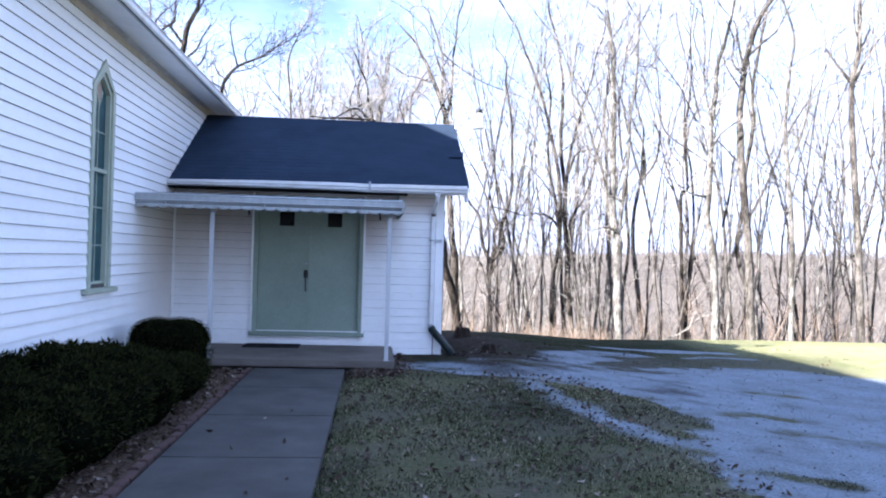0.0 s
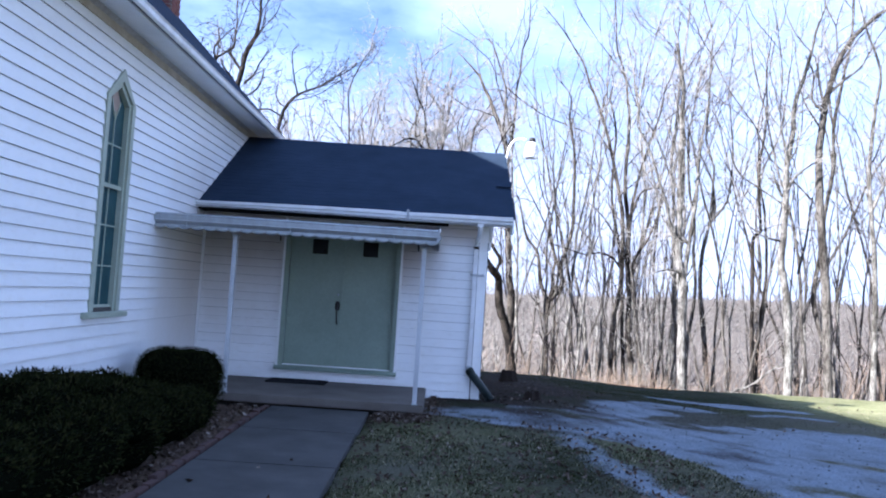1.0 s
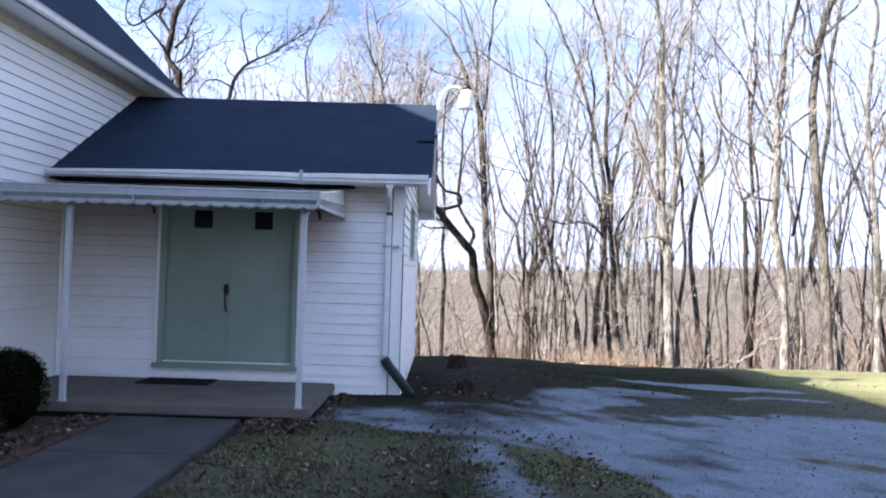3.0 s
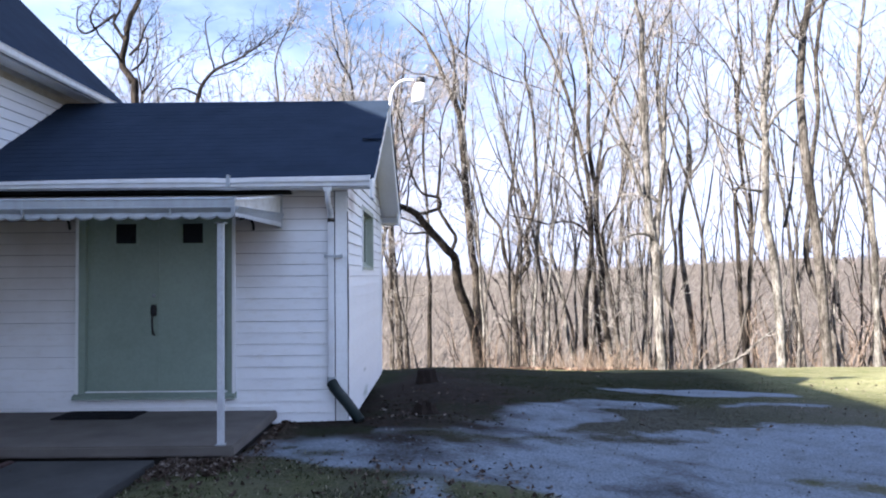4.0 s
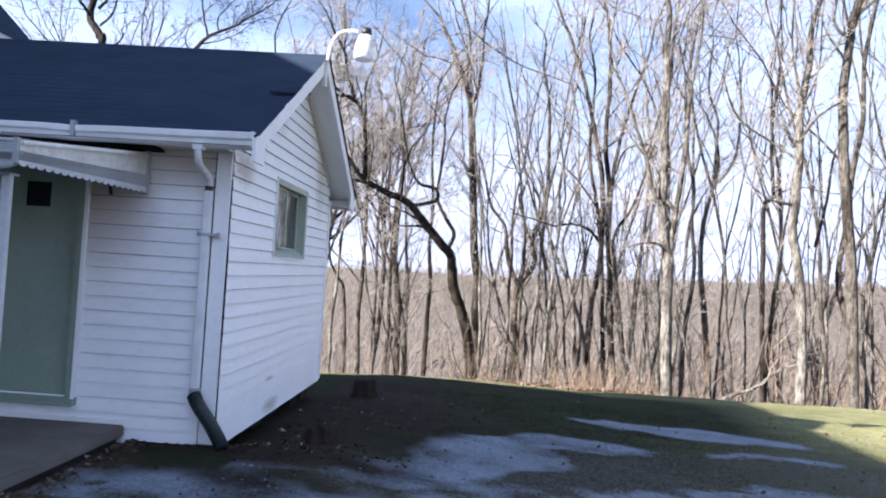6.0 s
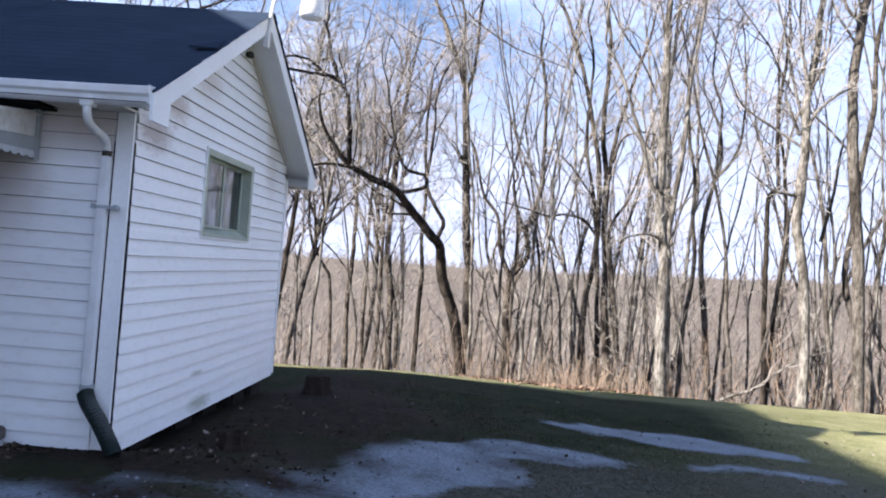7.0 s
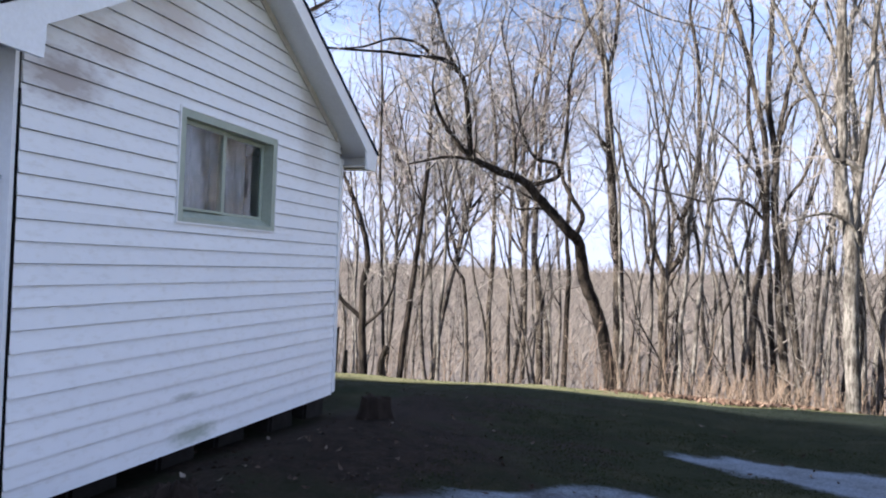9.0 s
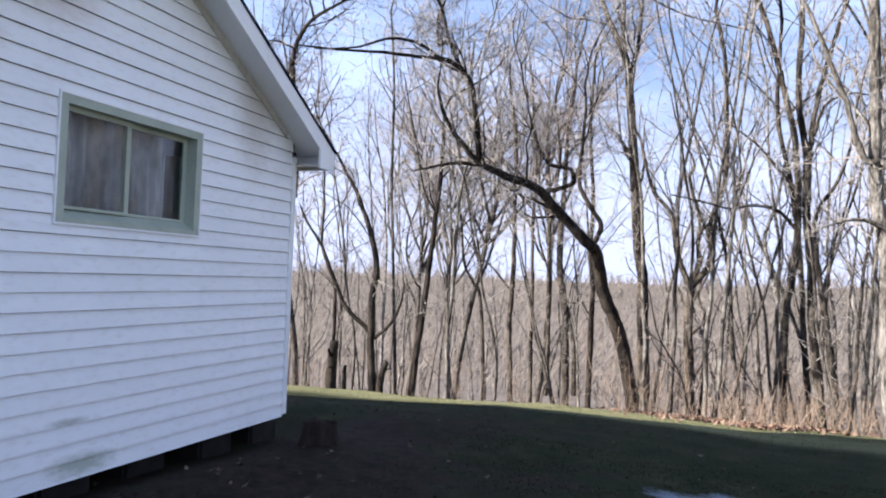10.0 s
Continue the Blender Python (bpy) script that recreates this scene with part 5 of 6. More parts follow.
    V.append(pts[-1])
    last = start + (n - 2) * sides
    for k in range(sides):
        F.append((last + k, last + (k + 1) % sides, len(V) - 1))


def twigs(V, F, line, r, length, level, rng, count, start=0.25, thin=0.0074, lift=0.05, bits=1):
    """Crooked side branches along a limb that bend upwards, and finer ones on those."""
    n = len(line)
    for k in range(count):
        s = start + (1 - start) * (k + rng.random()) / count
        i = min(int(s * (n - 1)), n - 2)
        p = line[i].lerp(line[i + 1], s * (n - 1) - i)
        d = side_way(line[i + 1] - line[i], rng, (0.9, 0.88, 0.9)[level])
        L = length * rng.uniform(0.5, 1.25) * (1.15 - 0.55 * s)
        rr = max(thin, min(r * (1 - 0.7 * s) * 0.7, 0.004 + L * 0.0085))
        shoot = wander(p, d, L, (bits, 3, 6)[level], rng, (0.30, 0.28, 0.22)[level], (0.03, 0.05, lift)[level])
        spike(V, F, shoot, rr, (3, 3, 4)[level])
        if level > 0:
            twigs(V, F, shoot, rr, L * 0.46, level - 1, rng, max(3, int(L * (3.0, 8.5, 5.2)[level])), 0.12, thin * 0.9, lift, bits)


def boughs(V, F, TV, TF, line, r, length, rng, count, start, spread, fine, shoots, reach, depth=1, lift=0.06, bits=1):
    """Long rising limbs that leave a stem, with their own side limbs and twigs."""
    n = len(line)
    for k in range(count):
        s = start + (0.97 - start) * (k + rng.random()) / count
        i = min(int(s * (n - 1)), n - 2)
        d = side_way(line[i + 1] - line[i], rng, spread)
        L = length * rng.uniform(0.7, 1.2) * (1.1 - 0.5 * s)
        rr = max(0.014, r * (1 - 0.8 * s) * rng.uniform(0.42, 0.68))
        bough = smooth_line(wander(line[i], d, L, 7, rng, 0.19, lift), 2 if depth or bits > 1 else 1)
        tube(V, F, bough, limb_radii(len(bough), rr, 0.009), 5 if depth or bits > 1 else 4, False)
        twigs(TV, TF, bough, rr * 0.8, reach, fine, rng, shoots, 0.18, 0.0074, lift, bits)
        if depth:
            boughs(V, F, TV, TF, bough, rr, L * 0.5, rng, 3, 0.3, spread, fine, max(3, shoots // 2), reach * 0.85, depth - 1, lift, bits)


def build_tree(limbs, label, seed, mat=None, twig_mat=None, shoots=9, reach=2.0, top=4.0, group="bare trees at the lawn's edge"):
    """limbs: rows of (radius at the start, radius at the end, points); the first is the trunk."""
    rng = random.Random(seed)
    base = Vector(limbs[0][2][0])
    base.z = float(height(base.x, base.y))
    tree = thing("tree", label, "tree", base, group=group)
    V, F, TV, TF = [], [], [], []
    for k, (r0, r1, pts) in enumerate(limbs):
        pts = [Vector(p) for p in pts]
        ground = float(height(pts[0].x, pts[0].y))
        if k == 0 or pts[0].z < ground + 0.9:
            # stems that stand on the ground reach into it
            low = pts[0].copy()
            low.z = min(ground, low.z) - 0.25
            pts = [low] + pts
        pts = [p - base for p in pts]
        line = smooth_line(pts, 6)
        jog = 0.004 + 0.03 * r1
        line = [p + Vector((rng.gauss(0, jog), rng.gauss(0, jog), rng.gauss(0, jog * 0.5))) if 0 < i else p for i, p in enumerate(line)]
        line = smooth_line(line, 2)
        tube(V, F, line, limb_radii(len(line), r0, r1, r0 * 0.22 if k == 0 else 0), 10 if r0 > 0.09 else 7, True, 0.12)
        twigs(TV, TF, line, r1 * 1.4, reach, 2, rng, shoots, 0.4 if k == 0 else 0.12, bits=2)
        if r1 > 0.02 and top > 0:
            # the stem runs on into a slim leader with rising side limbs
            d = (line[-1] - line[-7]).normalized() + Vector((0, 0, 0.25))
            up = smooth_line(wander(line[-1], d, top * rng.uniform(0.9, 1.3), 9, rng, 0.17, 0.06), 2)
            tube(V, F, up, limb_radii(len(up), r1, 0.010), 6, False)
            twigs(TV, TF, up, r1 * 0.8, reach * 0.85, 2, rng, 9, 0.1, bits=2)
            boughs(V, F, TV, TF, line[len(line) // 2:] + up, r1 * 1.1, top * 0.9, rng, 6, 0.25, 0.6, 2, 7, reach * 0.75, 0, bits=2)
    part("trunk", mesh_of("trunk", V, F, True), mat or M_BARK, tree)
    part("crown", mesh_of("crown", TV, TF), twig_mat or M_TWIG, tree)
    return tree


def stem(r0, r1, y0, y1, *spots):
    """A limb from (x, z) spots, whose distance runs from y0 to y1."""
    n = len(spots) - 1
    return r0, r1, [(x, y0 + (y1 - y0) * i / n, z) for i, (x, z) in enumerate(spots)]


def hero_trees():
    build_tree([
        stem(0.19, 0.075, 31.9, 28.6, (3.55, -1.68), (3.24, 0.02), (2.82, 1.22), (2.7, 2.1), (2.45, 2.43), (1.86, 3.08), (1.39, 3.61), (0.73, 3.85), (0.22, 4.09)),
        stem(0.075, 0.05, 28.6, 27.6, (0.22, 4.09), (0.22, 4.62), (0.23, 5.08), (0.17, 5.75), (0.06, 6)),
        stem(0.05, 0.014, 27.6, 23.4, (0.04, 6.02), (-0.05, 6.03), (-0.35, 5.88), (-0.79, 5.76), (-1.28, 5.6), (-1.82, 5.49)),
        stem(0.045, 0.012, 27.6, 23.6, (-0.12, 6.12), (-0.33, 6.17), (-0.46, 6.2), (-0.73, 6.07), (-1.12, 5.68), (-1.52, 5.45)),
        stem(0.04, 0.03, 27.6, 27.6, (-0.07, 6.12), (-0.18, 6.54), (-0.39, 6.69), (-0.57, 6.65), (-0.61, 7.27)),
        stem(0.05, 0.016, 28.6, 27.6, (0.3, 4.05), (-0.28, 4.06), (-0.81, 3.91), (-1.09, 3.78)),
        stem(0.065, 0.03, 29.9, 29.2, (1.46, 3.58), (1.83, 3.63), (2.21, 3.78), (2.16, 4.07), (1.67, 4.2), (1.4, 4.66), (1.26, 5.17)),
        stem(0.07, 0.035, 31, 31, (2.59, 2.44), (2.72, 2.87), (2.39, 3.42), (2.15, 3.97), (2.2, 4.88), (2.26, 5.79)),
        stem(0.05, 0.014, 30.6, 29.8, (2.13, 2.81), (1.75, 3), (1.17, 2.97), (0.98, 3.08)),
    ], "leaning bare tree with a long crooked horizontal limb", 21, M_BARK_DARK, M_TWIG, 9, 1.7, 2.6)
    build_tree([
        stem(0.185, 0.115, 34.3, 34.3, (3.65, -1.94), (3.57, -0.17), (3.51, 1.69), (3.38, 2.45), (3.14, 5.42), (2.96, 7.61)),
        stem(0.08, 0.05, 34.3, 34.1, (2.97, 7.53), (2.8, 8.36), (2.79, 9.6)),
        stem(0.075, 0.05, 34.3, 34.6, (2.98, 7.59), (3.18, 8.3), (3.25, 9.77)),
        stem(0.045, 0.014, 34.2, 33.6, (3.18, 5.11), (2.93, 5.38), (2.78, 5.64), (2.58, 5.82)),
        stem(0.04, 0.014, 34.3, 33.6, (3.28, 4.73), (2.92, 5.27), (2.77, 6.05), (2.67, 7.38)),
        stem(0.035, 0.012, 34.3, 34, (2.74, 10.3), (3.5, 9.7), (4.56, 9.08), (5.81, 8.66), (6.53, 8.38)),
    ], "tall straight bare tree beside the leaning one", 22, M_BARK_MID, M_TWIG, 9, 1.6, 4.2)
    build_tree([
        stem(0.15, 0.1, 33, 33, (4.92, -1.73), (4.88, -0.54), (4.82, 0.27), (4.88, 1.38)),
        stem(0.085, 0.016, 33, 32.6, (4.88, 1.38), (4.52, 2.21), (4.33, 3.3), (3.83, 3.99), (3.52, 5.19), (3.3, 5.66)),
        stem(0.095, 0.045, 33, 33, (4.88, 1.38), (5.38, 2.13), (5.29, 2.87), (5.46, 3.49), (5.68, 4.46), (5.66, 5.83), (5.57, 7.51), (5.31, 8.83)),
        stem(0.055, 0.014, 33, 33.2, (5.29, 2.8), (4.99, 3.47), (4.77, 4.31), (4.87, 4.72), (4.45, 5.67), (4.19, 6.71)),
        stem(0.045, 0.014, 32.9, 32.5, (4.84, 0.09), (5.04, 0.28), (5.21, 0.56), (5.23, 0.91)),
        stem(0.07, 0.03, 33.2, 33.4, (5.2, -1.75), (5.29, -0.85), (5.23, 0.04), (5.25, 0.64), (5.13, 0.93)),
    ], "forked bare tree with three crooked stems", 23, M_BARK_MID, M_TWIG, 7, 1.2, 2.2)
    build_tree([
        stem(0.105, 0.05, 30.8, 30.8, (7, -1.61), (6.99, 0.63), (7.18, 1.99), (7.23, 3.1), (7.14, 4.78), (6.84, 6.21), (6.5, 7.55), (6.11, 8.65)),
        stem(0.115, 0.055, 30.7, 30.9, (7.82, -1.65), (7.58, 0.67), (7.52, 2.01), (7.39, 3.33), (7.39, 4.45), (7.19, 5.9), (7.23, 7.59), (7.22, 8.71)),
        stem(0.07, 0.035, 30.8, 30.8, (7.42, 3.22), (7.47, 4.89), (7.63, 6.08), (8.02, 7.59), (8.35, 8.71)),
        stem(0.045, 0.014, 30.8, 30.4, (7.52, 4.97), (7.74, 5.67), (8.23, 5.88), (8.68, 5.78)),
        stem(0.045, 0.014, 30.8, 30.2, (7.25, 2.77), (6.77, 3.25), (6.21, 3.35), (5.77, 3.26), (5.07, 3.42), (4.4, 3.56)),
        stem(0.04, 0.014, 30.8, 30.4, (7.16, 3.77), (6.75, 4.24), (6.35, 4.71), (5.74, 5.2)),
        stem(0.08, 0.04, 31.1, 31.1, (7.58, -1.49), (7.43, 0.43), (7.34, 2.04), (7.08, 3.95), (6.77, 5.55), (6.81, 7.8)),
        stem(0.1, 0.05, 30.4, 30.6, (8.04, -1.35), (7.93, -0.12), (7.8, 0.87), (7.65, 1.88), (7.54, 2.9)),
    ], "clump of bare stems rising from one base", 24, M_BARK_MID, M_TWIG, 8, 1.5, 4.2)
    build_tree([
        stem(0.155, 0.085, 27, 27, (8.48, -1.04), (8.39, 0.53), (8.36, 2.01), (8.23, 2.73), (8.14, 3.55), (8.12, 4.76), (8.08, 6.14), (8.06, 7.52)),
        stem(0.085, 0.04, 27, 27.1, (8.35, 2.29), (8.43, 3.11), (8.51, 3.85), (8.62, 4.79), (8.67, 5.89), (8.71, 6.73), (8.84, 7.57)),
        stem(0.065, 0.03, 27, 26.6, (8.49, 3.61), (8.19, 3.8), (7.91, 3.9), (7.57, 4.98), (7.29, 5.68), (6.93, 6.57), (6.51, 7.26)),
        stem(0.055, 0.014, 27, 26.5, (8.5, 2.07), (8.34, 2.5), (7.95, 2.73), (7.53, 2.68), (7.04, 2.49)),
    ], "pale bare tree with a drooping low limb", 25, M_BARK_PALE, M_TWIG, 8, 1.5, 4.2)
    build_tree([
        stem(0.115, 0.06, 32.5, 32.5, (11.15, -1.46), (10.91, 0.78), (10.72, 2.2), (10.71, 3.61), (10.97, 4.94)),
        stem(0.055, 0.025, 32.5, 32.3, (10.97, 4.94), (11.49, 5.65), (11.66, 6.35), (11.68, 7.76), (11.54, 8.92)),
        stem(0.055, 0.025, 32.5, 32.6, (10.97, 4.94), (11.02, 6.35), (11.03, 7.18), (10.71, 8.14), (10.73, 9.32)),
        stem(0.08, 0.035, 32.2, 32.2, (10.2, -1.63), (10.23, 0.29), (10.43, 2.21), (10.28, 3.69), (10.27, 4.87), (10.03, 6.02), (9.87, 8.01), (10.01, 9.18)),
    ], "slender crooked bare tree on the slope", 26, M_BARK, M_TWIG, 8, 1.5, 4.2)
    build_tree([
        stem(0.135, 0.08, 26.3, 26.3, (11.55, -0.98), (11.51, 0.42), (11.39, 1.97), (11.16, 3.19), (11.2, 3.88), (11.23, 4.94), (11.2, 6.06), (11.29, 6.85), (11.38, 7.38)),
        stem(0.055, 0.025, 26.3, 26.1, (11.22, 6.2), (11.07, 6.84), (10.91, 7.3)),
        stem(0.05, 0.018, 26.3, 26, (11.21, 5.25), (11.39, 5.79), (11.78, 6.2), (12.08, 6.39)),
        stem(0.05, 0.014, 26.3, 26.1, (11.1, 5.27), (10.81, 5.77), (10.62, 6.19)),
        stem(0.045, 0.012, 26.3, 25.9, (11.11, 3.85), (10.79, 3.88), (10.53, 3.92), (10.17, 4.1), (9.83, 4.3)),
    ], "pale barked bare tree standing on the sunlit grass", 27, M_BARK_PALE, M_TWIG, 8, 1.5, 4.2)
    build_tree([
        stem(0.085, 0.05, 31, 31, (12.33, -1.39), (12.21, 0.93), (12.16, 2.26), (12.11, 3.57), (12.12, 4.34), (12.36, 4.63), (12.26, 5.74), (12.22, 6.99)),
        stem(0.07, 0.03, 31.2, 31.2, (12.48, -1.48), (12.58, 1.16), (12.69, 2.29), (12.72, 3.61), (12.57, 5.28), (12.28, 6.7), (12.25, 7.98)),
    ], "crooked slim bare tree with a bent stem", 29, M_BARK_DARK, M_TWIG, 8, 1.5, 4.0)
    build_tree([
        stem(0.145, 0.085, 26.5, 26.5, (12.89, -0.83), (12.72, 2.14), (12.54, 3.74), (12.36, 5.58), (12.31, 6.74), (12.42, 8.14), (12.52, 8.73), (12.82, 9.79)),
        stem(0.055, 0.025, 26.5, 26.3, (12.52, 8.65), (12.93, 9.08), (13.45, 9.54), (13.71, 10.06)),
        stem(0.05, 0.02, 26.5, 26.3, (12.43, 8.02), (11.98, 8.45), (11.97, 9.17), (11.67, 9.8)),
        stem(0.045, 0.02, 26.8, 27.2, (11.93, 2.87), (12.22, 4.07), (12.38, 5.11), (12.54, 5.57)),
    ], "tall rough bare tree by the drive", 28, M_BARK, M_TWIG, 8, 1.5, 4.4)
    build_tree([
        stem(0.105, 0.05, 31.7, 31.7, (-2.41, -1.64), (-2.25, -0.08), (-2.08, 1.37), (-1.93, 2.8), (-1.81, 4.23), (-1.76, 5.6)),
        stem(0.035, 0.014, 31.7, 31.4, (-1.85, 3.14), (-2.22, 3.76), (-2.47, 5.01), (-2.91, 7.07)),
    ], "dark slender bare tree on the slope", 30, M_BARK_DARK, M_TWIG, 7, 1.4, 2.6)
    build_tree([
        stem(0.125, 0.04, 30, 30, (-2.89, -1.5), (-2.97, -0.39), (-2.98, 0.88), (-2.88, 1.54), (-3.1, 2.49), (-3.5, 3.46), (-4.02, 4.33)),
        stem(0.065, 0.018, 30, 29.5, (-3.04, -0.05), (-3.68, 0.54), (-4.01, 1.27), (-4.36, 2.12), (-4.78, 2.76), (-4.96, 3.21)),
        stem(0.05, 0.016, 30, 29.7, (-2.91, -0.27), (-2.38, 0.19), (-2.09, 0.72), (-1.98, 1.25)),
    ], "gnarled dark tree with broken limbs", 31, M_BARK_DARK, M_TWIG, 6, 1.2, 2.2)
    build_tree([
        stem(0.1, 0.05, 36.5, 36.5, (-0.77, -2.38), (-0.88, -0.26), (-0.82, 1.19), (-0.8, 2.89), (-0.83, 4.17), (-0.87, 6.01), (-1.11, 7.81)),
        stem(0.04, 0.014, 36.5, 36.2, (-0.85, 1.02), (-1.41, 1.71), (-2.13, 2.38), (-2.98, 3.48)),
    ], "slim bare tree lower on the slope", 32, M_BARK_MID, M_TWIG, 8, 1.5, 3)
    build_tree([
        stem(0.085, 0.04, 38, 38, (-0.42, -2.55), (-0.46, -0.61), (-0.47, 1.2), (-0.52, 3.29), (-0.47, 5.59), (-0.69, 7.95)),
        stem(0.085, 0.04, 38.2, 38.2, (0.07, -2.54), (0.1, -0.29), (0.04, 3.33), (0.28, 5.65), (0.09, 7.58)),
        stem(0.045, 0.014, 38, 37.6, (0.09, 1.75), (-0.23, 2.69), (-0.43, 3.73), (-0.89, 4.27), (-1.39, 5.28)),
    ], "slim bare tree lower on the slope", 33, M_BARK_MID, M_TWIG, 8, 1.5, 3)
    build_tree([
        stem(0.16, 0.07, 41, 41, (0.28, -2.88), (0.18, 0.23), (-0.07, 1.85), (-0.07, 3.5), (-0.01, 4.64), (0.07, 6.79), (0.28, 9.34)),
        stem(0.1, 0.05, 41, 41, (0.61, -2.86), (0.54, -1.02), (0.21, 0.61)),
    ], "thick twin-stemmed bare tree lower on the slope", 34, M_BARK_MID, M_TWIG, 8, 1.5, 3)
    build_tree([
        stem(0.105, 0.04, 37, 37, (1.7, -2.42), (1.72, -0.13), (1.75, 1.32), (1.64, 2.46), (1.67, 4.29), (1.51, 6.35), (1.58, 8.62)),
    ], "slim bare tree lower on the slope", 35, M_BARK_DARK, M_TWIG, 8, 1.5, 3)
    build_tree([
        stem(0.06, 0.03, 31, 31, (-4.57, -1.69), (-4.55, 0.81), (-4.81, 1.6), (-5.02, 2.25), (-4.99, 3.36)),
    ], "thin dark bare tree below the lawn", 36, M_BARK_DARK, M_TWIG, 8, 1.5, 3)
    build_tree([
        stem(0.055, 0.03, 31.5, 31.5, (-2.84, -1.61), (-3.04, 1.67), (-3.19, 4.32), (-3.23, 6.79), (-3.42, 8.9)),
    ], "thin bare pole tree below the lawn", 37, M_BARK_MID, M_TWIG, 8, 1.5, 3)
    build_tree([
        stem(0.065, 0.025, 33, 33, (-0.72, -1.86), (-0.89, 0.72), (-1.13, 1.29), (-1.43, 1.87), (-1.6, 3.26), (-1.91, 4.58)),
    ], "thin bent bare tree below the lawn", 38, M_BARK_MID, M_TWIG, 8, 1.5, 3)
    build_tree([
        stem(0.10, 0.05, 25.5, 25.5, (13.75, -0.8), (13.7, 2.7), (13.4, 5.8), (13.5, 8.1)),
        stem(0.055, 0.02, 25.5, 25.3, (13.5, 4.8), (14.0, 6.3), (14.2, 8.0)),
    ], "mottled bare tree at the grass edge", 41, M_BARK_PALE, M_TWIG, 9, 1.5, 4.2)
    build_tree([
        stem(0.13, 0.06, 24.0, 24.0, (15.2, -0.7), (15.0, 2.7), (14.7, 6.8), (14.9, 8.4), (14.9, 9.9)),
        stem(0.055, 0.02, 24.0, 24.0, (14.8, 7.2), (14.2, 7.9), (13.8, 8.4)),
        stem(0.06, 0.02, 24.0, 24.0, (14.8, 7.4), (15.3, 8.4), (15.8, 9.0)),
    ], "large forked bare tree at the grass edge", 42, M_BARK, M_TWIG, 9, 1.5, 4.2)
    # beyond the church roof
    build_tree([
        stem(0.102, 0.045, 24, 24, (-5.28, 5.76), (-5.36, 6.51), (-5.61, 6.92), (-5.51, 7.51), (-5.43, 8.02), (-5.19, 8.54), (-5.11, 9.05)),
        stem(0.041, 0.012, 24, 23, (-5.58, 6.92), (-5.68, 7.16), (-5.87, 7.42), (-5.83, 7.52)),
        stem(0.048, 0.022, 24, 25, (-5.51, 7.47), (-5.83, 7.87), (-6.02, 8.16), (-5.99, 8.5), (-6.05, 9.03)),
        stem(0.037, 0.013, 24, 24, (-5.77, 8.18), (-6.17, 7.89), (-6.5, 7.7), (-6.72, 7.88), (-6.71, 8.38)),
        stem(0.031, 0.012, 24, 23, (-6.29, 7.81), (-6.25, 8), (-5.96, 8.19), (-5.54, 8.42)),
        stem(0.037, 0.011, 24, 23.5, (-5.42, 7.14), (-5.1, 7.38), (-4.93, 7.67), (-4.67, 7.98)),
        stem(0.031, 0.009, 24, 23.2, (-5.36, 6.75), (-4.96, 6.95), (-4.77, 7.27), (-4.72, 7.39)),
        stem(0.027, 0.009, 24, 24.5, (-5.11, 6.19), (-4.95, 6.57), (-5.12, 6.87)),
    ], "gnarled dark tree close behind the church", 44, M_BARK_DARK, M_BARK_DARK, 7, 1.1, 2.2)
    build_tree([
        stem(0.088, 0.038, 30, 30, (-5.6, 6.08), (-5.65, 6.94), (-5.58, 7.48), (-5.43, 7.88), (-5.02, 8.33), (-4.37, 8.64)),
        stem(0.034, 0.013, 30, 30, (-5.04, 8.3), (-5.23, 9.01), (-5.35, 9.81), (-5.2, 10.11)),
        stem(0.034, 0.011, 30, 29, (-5.62, 7.53), (-5.99, 7.66), (-6.26, 7.5), (-6.4, 7.1)),
        stem(0.027, 0.009, 30, 31, (-5.47, 7.83), (-5.82, 8.15), (-5.98, 8.55), (-5.96, 9.04)),
        stem(0.027, 0.009, 30, 30, (-4.73, 8.47), (-4.78, 8.87), (-4.56, 9.2), (-4.28, 9.51)),
        stem(0.024, 0.009, 30, 29.5, (-5.54, 7.59), (-5.35, 7.22), (-5.38, 7)),
        stem(0.024, 0.009, 30, 29.5, (-4.37, 8.64), (-4.05, 8.67), (-3.8, 8.77)),
    ], "crooked dark tree behind the church", 43, M_BARK_DARK, M_BARK_DARK, 7, 1.2, 2)


def wild_tree(seed, tall, r, mat, twig_mat, forks, bend=0.06, shoots=8, reach=1.5, low=0.35, fine=2, spread=0.55, depth=1):
    """A made-up woodland tree, standing at the origin: a leader, rising boughs and fine twigs."""
    rng = random.Random(seed)
    tree = thing("tree", "slim bare woodland tree on the slope", "tree", (0, 0, 0), group="bare woodland trees")
    V, F, TV, TF = [], [], [], []
    line = smooth_line(wander((0, 0, -0.6), (rng.gauss(0, 0.05), rng.gauss(0, 0.05), 1), tall, 14, rng, bend, 0.06), 3)
    tube(V, F, line, limb_radii(len(line), r, 0.012, r * 0.25), 8, True, 0.16)
    twigs(TV, TF, line, r * 0.5, reach, fine, rng, shoots, low + 0.05)
    boughs(V, F, TV, TF, line, r, tall * 0.42, rng, forks, low, spread, fine, shoots * 3 // 4, reach * 0.8, depth)
    part("trunk", mesh_of("trunk", V, F, True), mat, tree)
    part("crown", mesh_of("crown", TV, TF), twig_mat, tree)
    return tree


